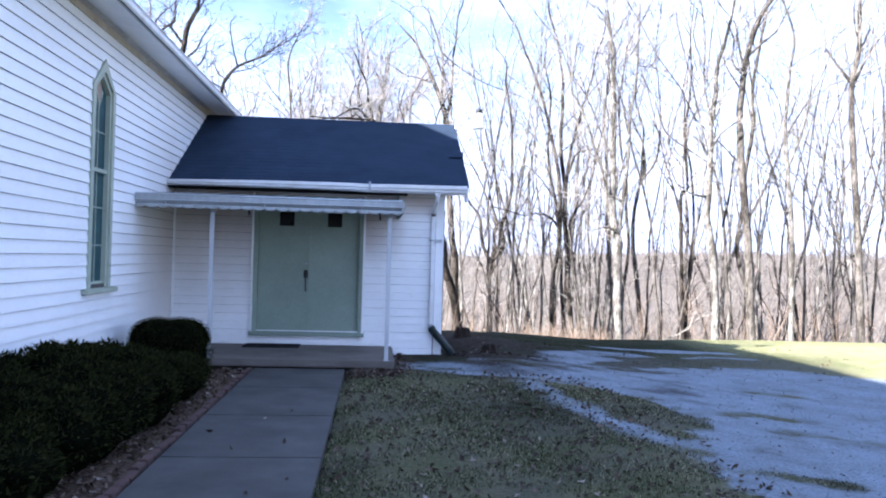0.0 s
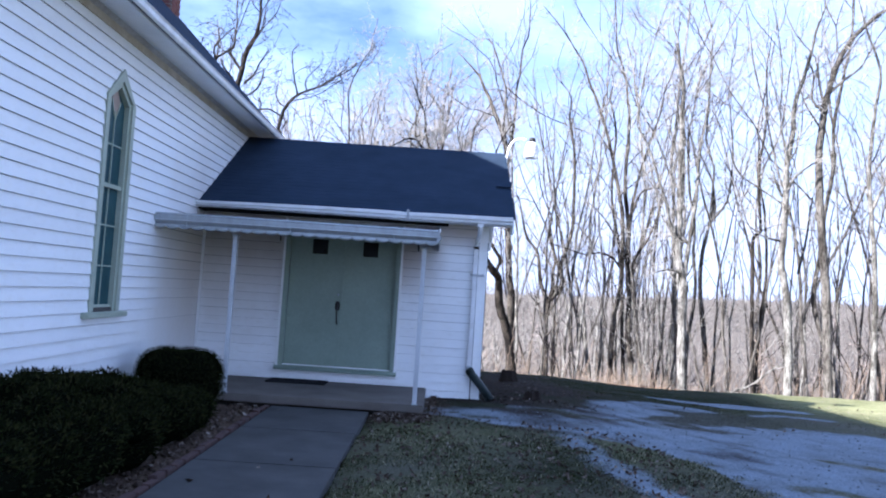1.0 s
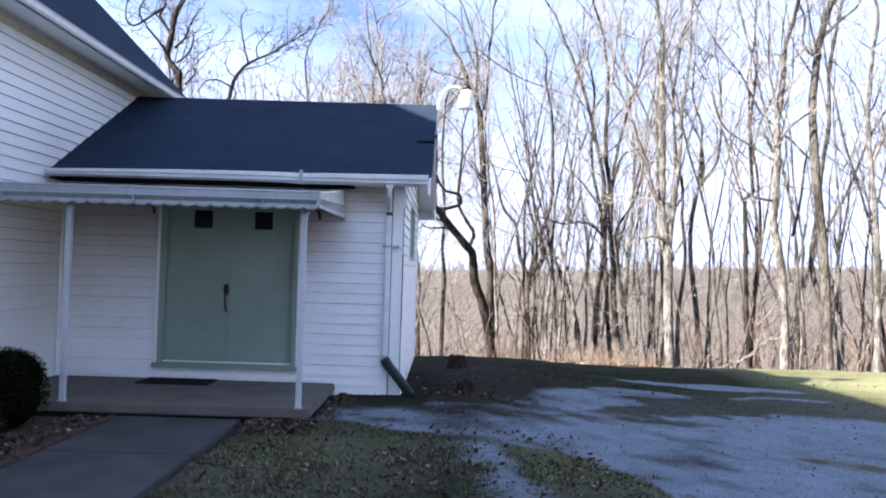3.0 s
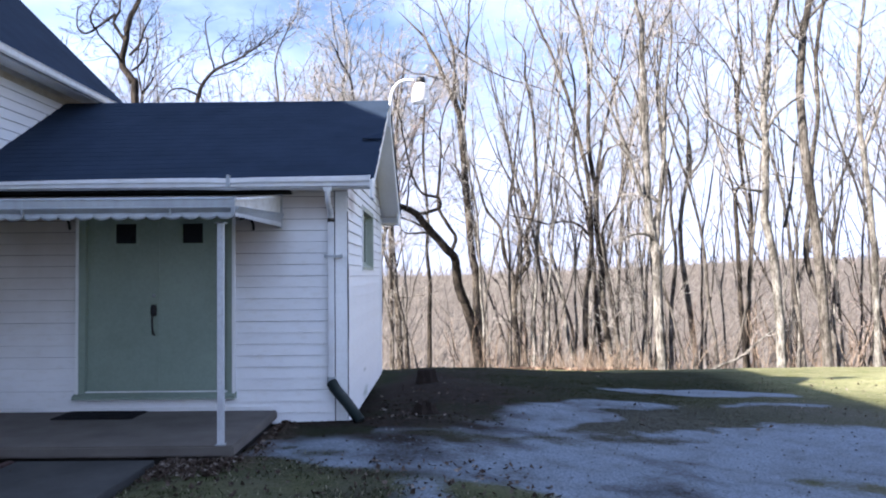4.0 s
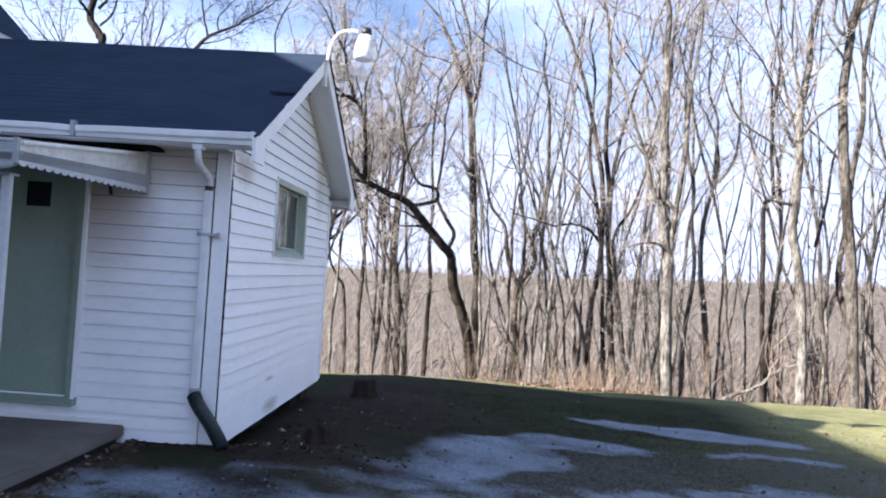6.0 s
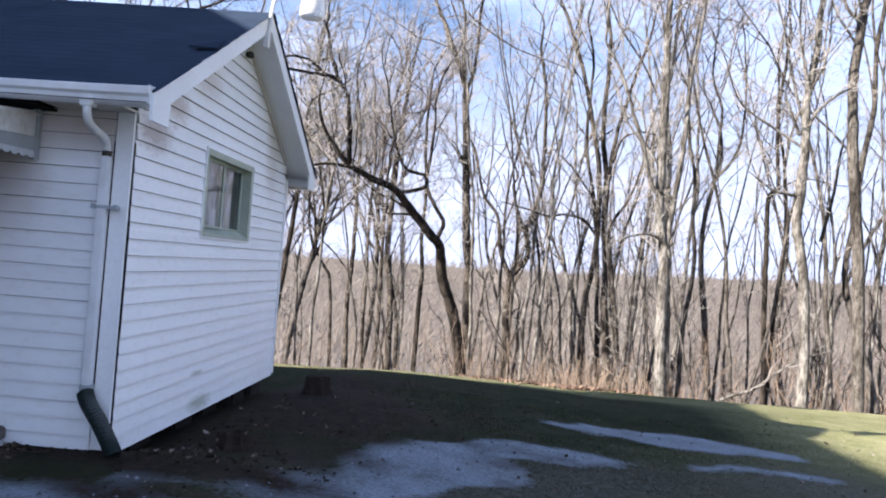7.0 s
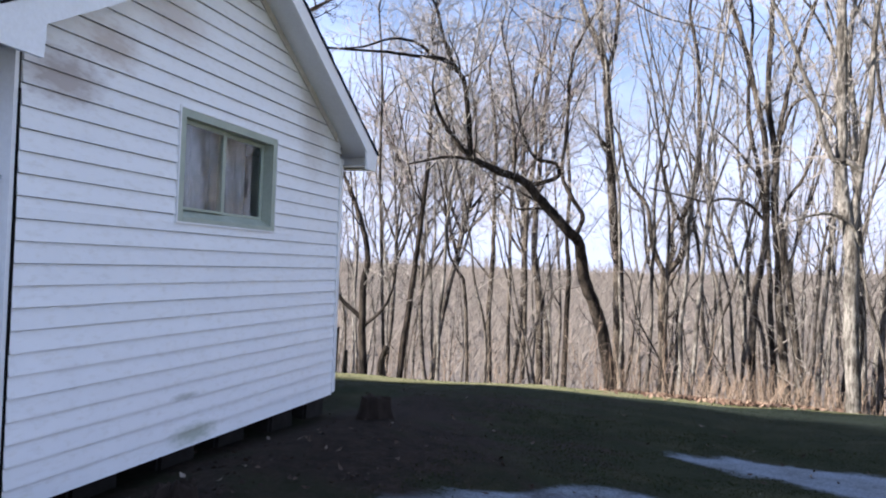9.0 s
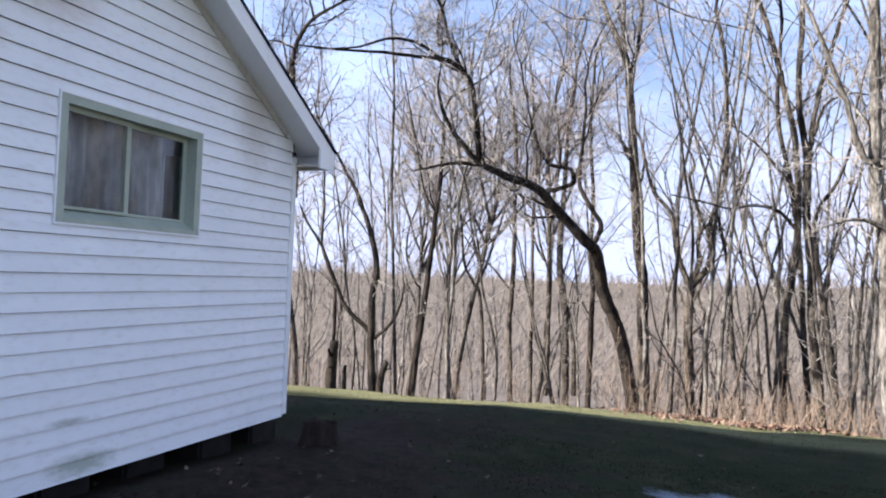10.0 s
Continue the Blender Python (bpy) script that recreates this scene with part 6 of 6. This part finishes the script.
def fan_tree(seed, tall, r, twig_mat):
    """A broad-crowned woodland tree: a short bole that opens into a fan of limbs and fine twigs."""
    rng = random.Random(seed)
    tree = thing("tree", "broad-crowned bare tree beyond the roof", "tree", (0, 0, 0), group="bare woodland trees")
    V, F, TV, TF = [], [], [], []
    bole = smooth_line(wander((0, 0, -0.6), (rng.gauss(0, 0.04), 0, 1), tall * 0.55, 8, rng, 0.05, 0.05), 3)
    tube(V, F, bole, limb_radii(len(bole), r, r * 0.7, r * 0.25), 8, True, 0.14)
    for k in range(9):
        a, tilt = k * 2.4 + rng.uniform(-0.4, 0.4), 0.0 if k == 0 else rng.uniform(0.25, 0.8)
        d = Vector((math.cos(a) * math.sin(tilt), math.sin(a) * math.sin(tilt), math.cos(tilt)))
        limb = smooth_line(wander(bole[-1 - 2 * (k // 2)], d, tall * rng.uniform(0.38, 0.50), 9, rng, 0.12, 0.05), 2)
        tube(V, F, limb, limb_radii(len(limb), r * 0.48, 0.014), 5, False)
        for j in range(7):
            i = 4 + (len(limb) - 7) * j // 7
            side = wander(limb[i], side_way(limb[i + 1] - limb[i], rng, 0.6), tall * 0.18 * rng.uniform(0.7, 1.2), 6, rng, 0.16, 0.05)
            tube(V, F, side, limb_radii(len(side), r * 0.22, 0.012), 4, False)
            twigs(TV, TF, side, r * 0.2, 1.25, 1, rng, 9, 0.15, 0.0105)
        twigs(TV, TF, limb, r * 0.3, 1.2, 1, rng, 12, 0.4, 0.0105)
    part("trunk", mesh_of("trunk", V, F, True), M_BARK, tree)
    part("crown", mesh_of("crown", TV, TF), twig_mat, tree)
    return tree


def scatter_woods():
    kinds = [wild_tree(50, 21, 0.11, M_BARK, M_TWIG, 8, 0.10), wild_tree(51, 19, 0.09, M_BARK, M_TWIG, 8, 0.12), wild_tree(52, 23, 0.12, M_BARK_PALE, M_TWIG, 8, 0.09), wild_tree(53, 18, 0.085, M_BARK, M_TWIG_RED, 8, 0.13), wild_tree(54, 20, 0.10, M_BARK_PALE, M_TWIG, 8, 0.11), wild_tree(55, 22, 0.105, M_BARK_MID, M_TWIG, 8, 0.11)]
    thin = [wild_tree(60, 9.0, 0.045, M_BARK, M_TWIG, 4, 0.09, 8, 0.9, 0.3, 1, 0.5, 0), wild_tree(61, 12.0, 0.055, M_BARK_PALE, M_TWIG, 5, 0.07, 8, 1.0, 0.3, 1, 0.45, 0), wild_tree(62, 4.5, 0.028, M_BARK_DARK, M_TWIG_RED, 4, 0.15, 8, 0.7, 0.2, 1, 0.6, 0), wild_tree(63, 14.0, 0.060, M_BARK, M_TWIG, 5, 0.07, 9, 1.1, 0.35, 1, 0.45, 0)]
    far = [wild_tree(70, 20, 0.12, M_BARK, M_TWIG, 7, 0.06, 8, 1.5, 0.3, 1), wild_tree(71, 18, 0.10, M_BARK, M_TWIG, 7, 0.07, 8, 1.5, 0.3, 1), wild_tree(72, 19, 0.12, M_BARK_PALE, M_TWIG, 7, 0.06, 8, 1.5, 0.3, 1)]
    rng = random.Random(77)
    taken = [(3.55, 31.7), (3.85, 34), (4.9, 33.5), (7, 30.5), (8.1, 30.6), (8.45, 27.1), (11.6, 34.8), (10.85, 24.6), (13, 26.6), (11.9, 30), (-2.5, 32), (-3.1, 30)]

    def plant(pool, n, x0, x1, y0, y1, gap):
        first, made, tries = dict.fromkeys(range(len(pool)), True), 0, 0
        while made < n and tries < n * 40:
            tries += 1
            x, y = rng.uniform(x0, x1), rng.uniform(y0, y1)
            if x < -1 and y < 29 and x > -9:
                continue
            if y < 28.5 - 0.12 * max(0, x - 9) or any((x - a) ** 2 + (y - b) ** 2 < gap * gap for a, b in taken):
                continue
            taken.append((x, y))
            k = made % len(pool)
            m = pose(x, y, float(height(x, y)), 0, 0, rng.uniform(0, 360))
            if first[k]:
                pool[k].matrix_basis, first[k] = m, False
            else:
                copy_thing(pool[k], m).scale = (rng.uniform(0.85, 1.2),) * 3
            made += 1

    plant(kinds, 6, -18, -5, 29.0, 37, 2.6)
    plant(kinds, 11, 9.0, 28, 28.0, 38, 2.1)
    plant(kinds, 6, -20, 3, 42, 50, 2.2)
    plant(kinds, 14, 4, 34, 38, 48, 2.0)
    plant(far, 50, -34, 62, 46, 95, 1.8)
    wide = [fan_tree(80, 19, 0.14, M_TWIG), fan_tree(81, 20, 0.13, M_TWIG_RED), fan_tree(82, 18.5, 0.12, M_TWIG)]
    for k, (x, y) in enumerate(((-4.2, 41), (-1.2, 42.5), (-7.5, 44), (-10.5, 40), (-5.9, 47))):
        m = pose(x, y, float(height(x, y)), 0, 0, 70 * k)
        if k < 3:
            wide[k].matrix_basis = m
        else:
            copy_thing(wide[k % 3], m)
    plant(thin, 112, 3.5, 24, 26.8, 42, 0.6)
    plant(thin[:2], 18, -12, 3.5, 29, 44, 1.0)


def scatter_brush():
    """Dry weeds and saplings at the lawn's edge."""
    rng = random.Random(91)
    V, F = [], []
    for k in range(520):
        if k < 260:
            x, y = rng.gauss(7.0, 1.3), rng.gauss(29.2, 0.8)
            tall = rng.uniform(0.25, 1.1)
        else:
            x, y = rng.uniform(-6, 22), 28.0 + abs(rng.gauss(0, 2.2))
            y -= 0.12 * max(0, x - 9)
            tall = rng.uniform(0.15, 0.6)
        if y < 27.4 - 0.12 * max(0, x - 9):
            continue
        line = wander((x, y, float(height(x, y)) - 0.05), (rng.gauss(0, 0.18), rng.gauss(0, 0.18), 1), tall, 3, rng, 0.12, 0)
        tube(V, F, line, [0.008, 0.007, 0.005, 0.003], 3, False)
        for _ in range(2):
            i = rng.randint(1, 2)
            b = wander(line[i], side_way(line[i + 1] - line[i], rng, 0.6), tall * 0.35, 2, rng, 0.15, 0.05)
            tube(V, F, b, [0.005, 0.004, 0.002], 3, False)
    UV, UF = [], []
    for k in range(170):
        x = rng.uniform(3.0, 24) if k % 4 else rng.uniform(-9, 5)
        y = 29.6 - 0.12 * max(0, x - 9) + abs(rng.gauss(0, 4.5))
        p = Vector((x, y, float(height(x, y)) - 0.05))
        for _ in range(rng.randint(2, 5)):
            tall = rng.uniform(0.5, 2.9)
            line = wander(p + Vector((rng.gauss(0, 0.12), rng.gauss(0, 0.12), 0)), (rng.gauss(0, 0.28), rng.gauss(0, 0.28), 1), tall, 5, rng, 0.16, 0.02)
            spike(UV, UF, line, 0.005 + 0.004 * tall)
            twigs(UV, UF, line, 0.007, 0.28 * tall, 1, rng, 4, 0.25, 0.005)
    tagged(part("undergrowth", mesh_of("undergrowth", UV, UF), M_BRUSH, None), "bare tan saplings and shoots under the trees", "undergrowth", kind="stuff")
    tagged(part("brush", mesh_of("brush", V, F), M_BRUSH, None), "thicket of dry tan weeds and canes along the lawn's edge", "brush", kind="stuff")


def far_woods():
    """Crowns and stems of the woods across the valley."""
    rng = np.random.RandomState(5)
    V, F = [], []
    n = 13000
    y = 95 + (430 - 95) * rng.random_sample(n) ** 0.75
    x = (rng.random_sample(n) - 0.42) * (60 + y * 1.25)
    z = height(x, y)
    tall = rng.uniform(6, 13, n) * np.where(y > 385, 0.12, np.where(y > 330, 0.26, 1.0))
    for i in range(n):
        px, py, pz, h = float(x[i]), float(y[i]), float(z[i]), float(tall[i])
        w = 0.06 + 0.0003 * py
        b = len(V)
        V += [(px - w, py, pz - 0.5), (px + w, py, pz - 0.5), (px, py, pz + h)]
        F.append((b, b + 1, b + 2))
        for k in range(12):
            s = 0.25 + 0.65 * rng.random_sample()
            a = rng.random_sample() * 6.283
            L = h * 0.30 * (1.15 - s)
            q = (px + L * math.cos(a), py + L * 0.5 * math.sin(a), pz + h * s + L * (0.5 + 1.3 * rng.random_sample()))
            ww = 0.016 + 0.00045 * py
            b = len(V)
            V += [(px - ww, py, pz + h * s), (px + ww, py, pz + h * s - 0.2), q]
            F.append((b, b + 1, b + 2))
    tagged(part("far_woods", mesh_of("far_woods", V, F), M_FARTREE, None), "grey-brown leafless woods across the valley, paled for haze", "woods", kind="stuff")


def build_snag(x, y, tall, r, lean, seed, label):
    """A broken dead trunk with a jagged top."""
    rng = random.Random(seed)
    z = float(height(x, y))
    V, F = [], []
    line = smooth_line([(0, 0, -0.25), (lean * 0.2, 0, tall * 0.35), (lean * 0.45, 0, tall * 0.7), (lean, 0, tall)], 5)
    tube(V, F, line, limb_radii(len(line), r, r * 0.75, r * 0.4), 11, True, 0.3)
    for k in range(11):
        V[-1 - k] = V[-1 - k] + Vector((0, 0, rng.uniform(-0.1, 0.16) * min(1, r * 7)))
    snag = thing("snag", label, "dead tree", (x, y, z))
    part("trunk", mesh_of("trunk", V, F, True), M_BARK_DARK, snag)
    V, F = [], []
    for k in range(2):
        stub = wander(line[6 + 4 * k], side_way(Vector((0, 0, 1)), rng, 1.0), r * 2.2, 3, rng, 0.2, 0.1)
        tube(V, F, stub, limb_radii(4, r * 0.35, r * 0.15), 6, True, 0.2)
    part("broken_limb", mesh_of("broken_limb", V, F, True), M_BARK_DARK, snag)


def build_fallen_branch():
    br = thing("fallen_branch", "pale dead branch leaning among the trees", "branch", (10.05, 27.5, float(height(10.05, 27.5))))
    rng = random.Random(64)
    V, F = [], []
    line = smooth_line([(-0.25, 0, -0.05), (0.3, 0.05, 0.2), (0.8, 0.0, 0.42), (1.35, 0.05, 0.85), (1.95, 0.1, 1.25), (2.7, 0.1, 1.5)], 5)
    tube(V, F, line, limb_radii(len(line), 0.05, 0.02), 8, True, 0.15)
    part("stem", mesh_of("stem", V, F, True), M_BARK_PALE, br)
    for i in (9, 13, 17, 20):
        V, F = [], []
        shoot = wander(line[i], side_way(line[i + 1] - line[i], rng, 0.8), 0.7, 5, rng, 0.2, 0.03)
        tube(V, F, shoot, limb_radii(6, 0.016, 0.006), 5)
        part("twig", mesh_of("twig", V, F), M_TWIG, br)


hero_trees()
build_snag(-1.0, 26.0, 0.62, 0.075, 0.14, 61, "short dark broken stub at the wood's edge")
build_snag(-1.78, 26.0, 0.45, 0.045, 0.0, 62, "thin dark dead stump at the wood's edge")
build_snag(-2.1, 26.0, 0.92, 0.12, 0.05, 63, "thick grey-brown broken trunk at the wood's edge")
build_fallen_branch()
scatter_woods()
scatter_brush()
far_woods()

# ---- hedge and round bush ----


def needle_cloud(name, spots, count, size, seed, fronds=0):
    """Many small pointed sprays on the skin of rounded lumps, and long feathery fronds on top. spots: x, y, z, and three radii."""
    rng = np.random.RandomState(seed)
    V, F = [], []
    area = np.array([s[3] * s[4] + s[4] * s[5] + s[3] * s[5] for s in spots])
    pick = rng.choice(len(spots), count + fronds, p=area / area.sum())
    for n, j in enumerate(pick):
        frond = n >= count
        cx, cy, cz, rx, ry, rz = spots[j]
        d = rng.normal(size=3)
        d[2] = abs(d[2]) * 1.1 + (0.25 if frond else -0.35)
        d /= np.linalg.norm(d)
        k = rng.uniform(0.86, 1.07)
        p = np.array((cx + d[0] * rx * k, cy + d[1] * ry * k, cz + d[2] * rz * k))
        if p[2] < 0.02:
            continue
        out = d * (1, 1, 0.5) + rng.normal(size=3) * (0.7, 0.7, 0.25) if frond else d + rng.normal(size=3) * 0.55 + np.array((0, 0, 0.35))
        out /= np.linalg.norm(out)
        side = np.cross(out, rng.normal(size=3))
        side /= np.linalg.norm(side) + 1e-9
        L, w = size * rng.uniform(0.6, 1.4), size * rng.uniform(0.10, 0.2)
        if frond:
            L, w = L * 1.6, w * 0.55
        b = len(V)
        V += [tuple(p - side * w), tuple(p + out * L * 0.55 - side * w * 1.2), tuple(p + out * L), tuple(p + out * L * 0.5 + side * w * 1.2), tuple(p + side * w)]
        F.append((b, b + 1, b + 2, b + 3, b + 4))
    return mesh_of(name, V, F)


def lumps(spots):
    bm = bmesh.new()
    for cx, cy, cz, rx, ry, rz in spots:
        r = bmesh.ops.create_icosphere(bm, subdivisions=3 if rx > 0.25 else 2, radius=1.0)
        for v in r["verts"]:
            k = 0.93 + 0.06 * noise.noise(Vector((v.co.x * 2 + cx, v.co.y * 2 + cy, v.co.z * 2)))
            v.co = Vector((cx + v.co.x * rx * k, cy + v.co.y * ry * k, max(-0.05, cz + v.co.z * rz * k)))
    return bm


def build_bushes():
    rng = random.Random(8)
    spots = []
    y = 3.4
    while y < 9.75:
        for x, z, up in ((-2.80, 0.33, 0.31), (-2.40, 0.31, 0.28), (-2.02, 0.24, 0.30)):
            r = rng.uniform(0.30, 0.38)
            spots.append((x + rng.uniform(-0.05, 0.05), y + rng.uniform(-0.12, 0.12), z + rng.uniform(-0.05, 0.05), r * 0.95, r * 1.1, up * rng.uniform(0.9, 1.1)))
        y += 0.42
    spots = [(x, y, z * (1 - 0.3 * max(0, y - 8.3) / 1.5), a, b, c * (1 - 0.2 * max(0, y - 8.3) / 1.5)) for x, y, z, a, b, c in spots]
    # uneven sprays standing out of the clipped mass
    for _ in range(120):
        x, y = rng.uniform(-2.95, -1.76), rng.uniform(3.4, 9.7)
        top = 0.63 - 0.16 * max(0, (x + 2.3) / 0.6) - 0.14 * max(0, y - 8.3)
        spots.append((x, y, top - rng.uniform(0.06, 0.16), rng.uniform(0.10, 0.2), rng.uniform(0.12, 0.24), rng.uniform(0.09, 0.15)))
    hedge = thing("hedge", "low spreading dark evergreen hedge along the church wall", "hedge", (-2.4, 7.0, 0.0))
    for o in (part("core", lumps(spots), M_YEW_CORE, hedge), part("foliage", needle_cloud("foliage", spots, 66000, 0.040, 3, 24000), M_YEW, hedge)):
        o.matrix_parent_inverse = Matrix.Translation((2.4, -7.0, 0))
    ball = [(-2.41, 10.88, 0.28, 0.50, 0.47, 0.38)] + [(-2.41 + 0.22 * math.cos(a), 10.88 + 0.2 * math.sin(a), 0.46, 0.27, 0.26, 0.245) for a in np.linspace(0.3, 5.5, 6)]
    bush = thing("round_bush", "clipped round dark evergreen bush beside the porch", "bush", (-2.4, 10.88, 0.0))
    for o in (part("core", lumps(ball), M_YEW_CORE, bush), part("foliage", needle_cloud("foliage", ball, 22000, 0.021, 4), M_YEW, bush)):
        o.matrix_parent_inverse = Matrix.Translation((2.4, -10.88, 0))


build_bushes()

# ---- grass, leaves, chips ----


def scatter_lawn():
    rng = np.random.RandomState(17)

    def points(n, x0, x1, y0, y1):
        return rng.uniform(x0, x1, n), rng.uniform(y0, y1, n)

    green, straw = ([], []), ([], [])
    for n, box_, tall in ((92000, (-0.29, 4.0, 3.5, 12.2), 0.027), (52000, (1.8, 11.0, 12.5, 19.5), 0.014), (30000, (-1.5, 15.0, 19.0, 28.0), 0.012), (4200, (-0.36, -0.17, 3.5, 11.5), 0.05)):
        x, y = points(n, *box_)
        bare = np.hypot((x - 2.0) / 1.2, (y - 16.2) / 3.9) < 0.95 + 0.25 * waves(x, y, 2.6, 45) + rng.normal(0, 0.12, n)
        clump = waves(x, y, 5.0, 21) + 0.7 * waves(x, y, 17.0, 22) + rng.normal(0, 0.35, n)
        worn = (y > 10.6) & (y < 12.3) & (rng.random_sample(n) < 0.75)
        ok = (rng.random_sample(n) > 1.2 * (wornness(x, y) - 0.1)) & (rng.random_sample(n) > smoothstep(5.5, 8.0, x) * 0.72) & (drive(x, y) < rng.normal(-0.02, 0.05, n)) & ~bare & (clump > -0.5) & ~worn
        x, y = x[ok], y[ok]
        z = height(x, y)
        # More straw blades where the lawn is coloured as sunlit.
        strawy = rng.random_sample(len(x)) < dry_and_sunlit(x, y)
        a, lean, h = rng.uniform(0, 6.28, len(x)), rng.uniform(0.4, 1.6, len(x)), tall * rng.uniform(0.5, 1.5, len(x))
        w = 0.0022 + 0.00032 * y
        for i in range(len(x)):
            c, s = math.cos(a[i]), math.sin(a[i])
            V, F = straw if strawy[i] else green
            b = len(V)
            V += [(x[i] - s * w[i], y[i] + c * w[i], z[i] - 0.004), (x[i] + s * w[i], y[i] - c * w[i], z[i] - 0.004), (x[i] + c * h[i] * lean[i], y[i] + s * h[i] * lean[i], z[i] + h[i] * 0.8)]
            F.append((b, b + 1, b + 2))
    tagged(part("grass", mesh_of("grass", *green), M_BLADE, None), "short winter grass, green mixed with straw", "grass", kind="stuff")
    tagged(part("dry_grass", mesh_of("dry_grass", *straw), M_STRAW, None), "short straw-coloured winter grass, dry in front, pale as if sunlit beyond", "grass", kind="stuff")

    V, F = [], []
    spots = [(1700, (-0.3, 3.2, 4.0, 11.6)), (700, (-0.25, 0.42, 11.05, 11.58)), (1100, (-1.95, -1.56, 3.5, 11.6)), (70, (0.46, 0.53, 11.7, 13.4)), (160, (1.0, 10.0, 13.0, 20.0)), (70, (1.35, 3.0, 13.2, 17.5)), (500, (1.0, 9.0, 26.5, 29.5)), (9, (-1.4, -0.3, 5.0, 11.5))]
    for n, box_ in spots:
        x, y = points(n, *box_)
        if box_[0] in (-0.25, 0.46):
            x, y = x + np.abs(rng.normal(0, 0.09, n)), y + rng.normal(0, 0.10, n)
        z = height(x, y)
        if box_[0] == -1.4:
            z = np.full(n, 0.012)
        for i in range(n):
            L, W = rng.uniform(0.015, 0.042), rng.uniform(0.010, 0.026)
            m = Euler((rng.normal(0, 0.45), rng.normal(0, 0.45), rng.uniform(0, 6.28))).to_matrix()
            p = Vector((x[i], y[i], z[i] + 0.014))
            curl = rng.uniform(0.004, 0.016)
            b = len(V)
            for q in ((-L, 0, curl), (0, -W, 0), (L, 0, curl), (0, W, 0), (0, 0, -0.004)):
                V.append(tuple(p + m @ Vector(q)))
            F += [(b, b + 1, b + 4), (b + 1, b + 2, b + 4), (b + 2, b + 3, b + 4), (b + 3, b, b + 4)]
    tagged(part("fallen_leaves", mesh_of("fallen_leaves", V, F), M_LEAF, None), "dry curled brown leaves lying on the ground", "leaves", kind="stuff")

    V, F = [], []
    x, y = rng.normal(5.7, 0.8, 1500), rng.normal(26.3, 0.55, 1500)
    z = height(x, y)
    for i in range(len(x)):
        L, W = rng.uniform(0.04, 0.09), rng.uniform(0.025, 0.05)
        m = Euler((rng.normal(0, 0.5), rng.normal(0, 0.5), rng.uniform(0, 6.28))).to_matrix()
        p = Vector((x[i], y[i], z[i] + 0.03))
        b = len(V)
        V += [tuple(p + m @ Vector(q)) for q in ((-L, 0, 0.015), (0, -W, 0), (L, 0, 0.015), (0, W, 0), (0, 0, -0.006))]
        F += [(b, b + 1, b + 4), (b + 1, b + 2, b + 4), (b + 2, b + 3, b + 4), (b + 3, b, b + 4)]
    tagged(part("leaf_litter", mesh_of("leaf_litter", V, F), M_LEAF_RED, None), "drift of rust-red fallen leaves at the wood's edge", "leaves", kind="stuff")

    # clods, stones and wood scraps on the bare soil
    V, F = [], []
    x, y = rng.normal(1.85, 0.4, 520), rng.normal(14.3, 1.1, 520)
    x[:260], y[:260] = rng.uniform(0.6, 3.0, 260), rng.normal(13.42, 0.10, 260) + 0.25 * (x[:260] > 2.2)
    keep = (x > 1.32) | (y < 13.45)
    x, y = x[keep], y[keep]
    z = height(x, y)
    for i in range(len(x)):
        s = rng.uniform(0.006, 0.019) * (1.8 if rng.random_sample() < 0.05 else 1.0)
        k = rng.uniform(0.5, 1.3, 8) * s
        a = rng.uniform(0, 6.28)
        c, q = math.cos(a), math.sin(a)
        b = len(V)
        for u, v, w in ((-k[0] * 1.6, 0, 0), (0, -k[1], 0), (k[2] * 1.6, 0, 0), (0, k[3], 0), (-k[4] * 0.5, 0.2 * k[5], k[6]), (k[4] * 0.6, 0, k[7] * 0.8)):
            V.append((x[i] + c * u - q * v, y[i] + q * u + c * v, z[i] - 0.003 + w))
        F += [(b, b + 1, b + 4), (b + 1, b + 5, b + 4), (b + 1, b + 2, b + 5), (b + 2, b + 3, b + 5), (b + 3, b + 4, b + 5), (b + 3, b, b + 4)]
    tagged(part("soil_clods", mesh_of("soil_clods", V, F), M_CLOD, None), "damp brown clods and scraps on the bare soil", "soil", kind="stuff")

    V, F = [], []
    x, y = points(26000, 0.5, 9.5, 4.5, 17.0)
    ok = drive(x, y) > 0.05
    x, y = x[ok][:1600], y[ok][:1600]
    z = height(x, y)
    for i in range(len(x)):
        s = rng.uniform(0.006, 0.02)
        k = rng.uniform(0.6, 1.3, 6) * s
        b = len(V)
        V += [(x[i] - k[0], y[i], z[i]), (x[i], y[i] - k[1], z[i]), (x[i] + k[2], y[i], z[i]), (x[i], y[i] + k[3], z[i]), (x[i], y[i], z[i] + k[4] * 0.8)]
        F += [(b, b + 1, b + 4), (b + 1, b + 2, b + 4), (b + 2, b + 3, b + 4), (b + 3, b, b + 4)]
    tagged(part("gravel_chips", mesh_of("gravel_chips", V, F), M_STONE, None), "loose pale limestone chips on the drive", "gravel", kind="stuff")


scatter_lawn()
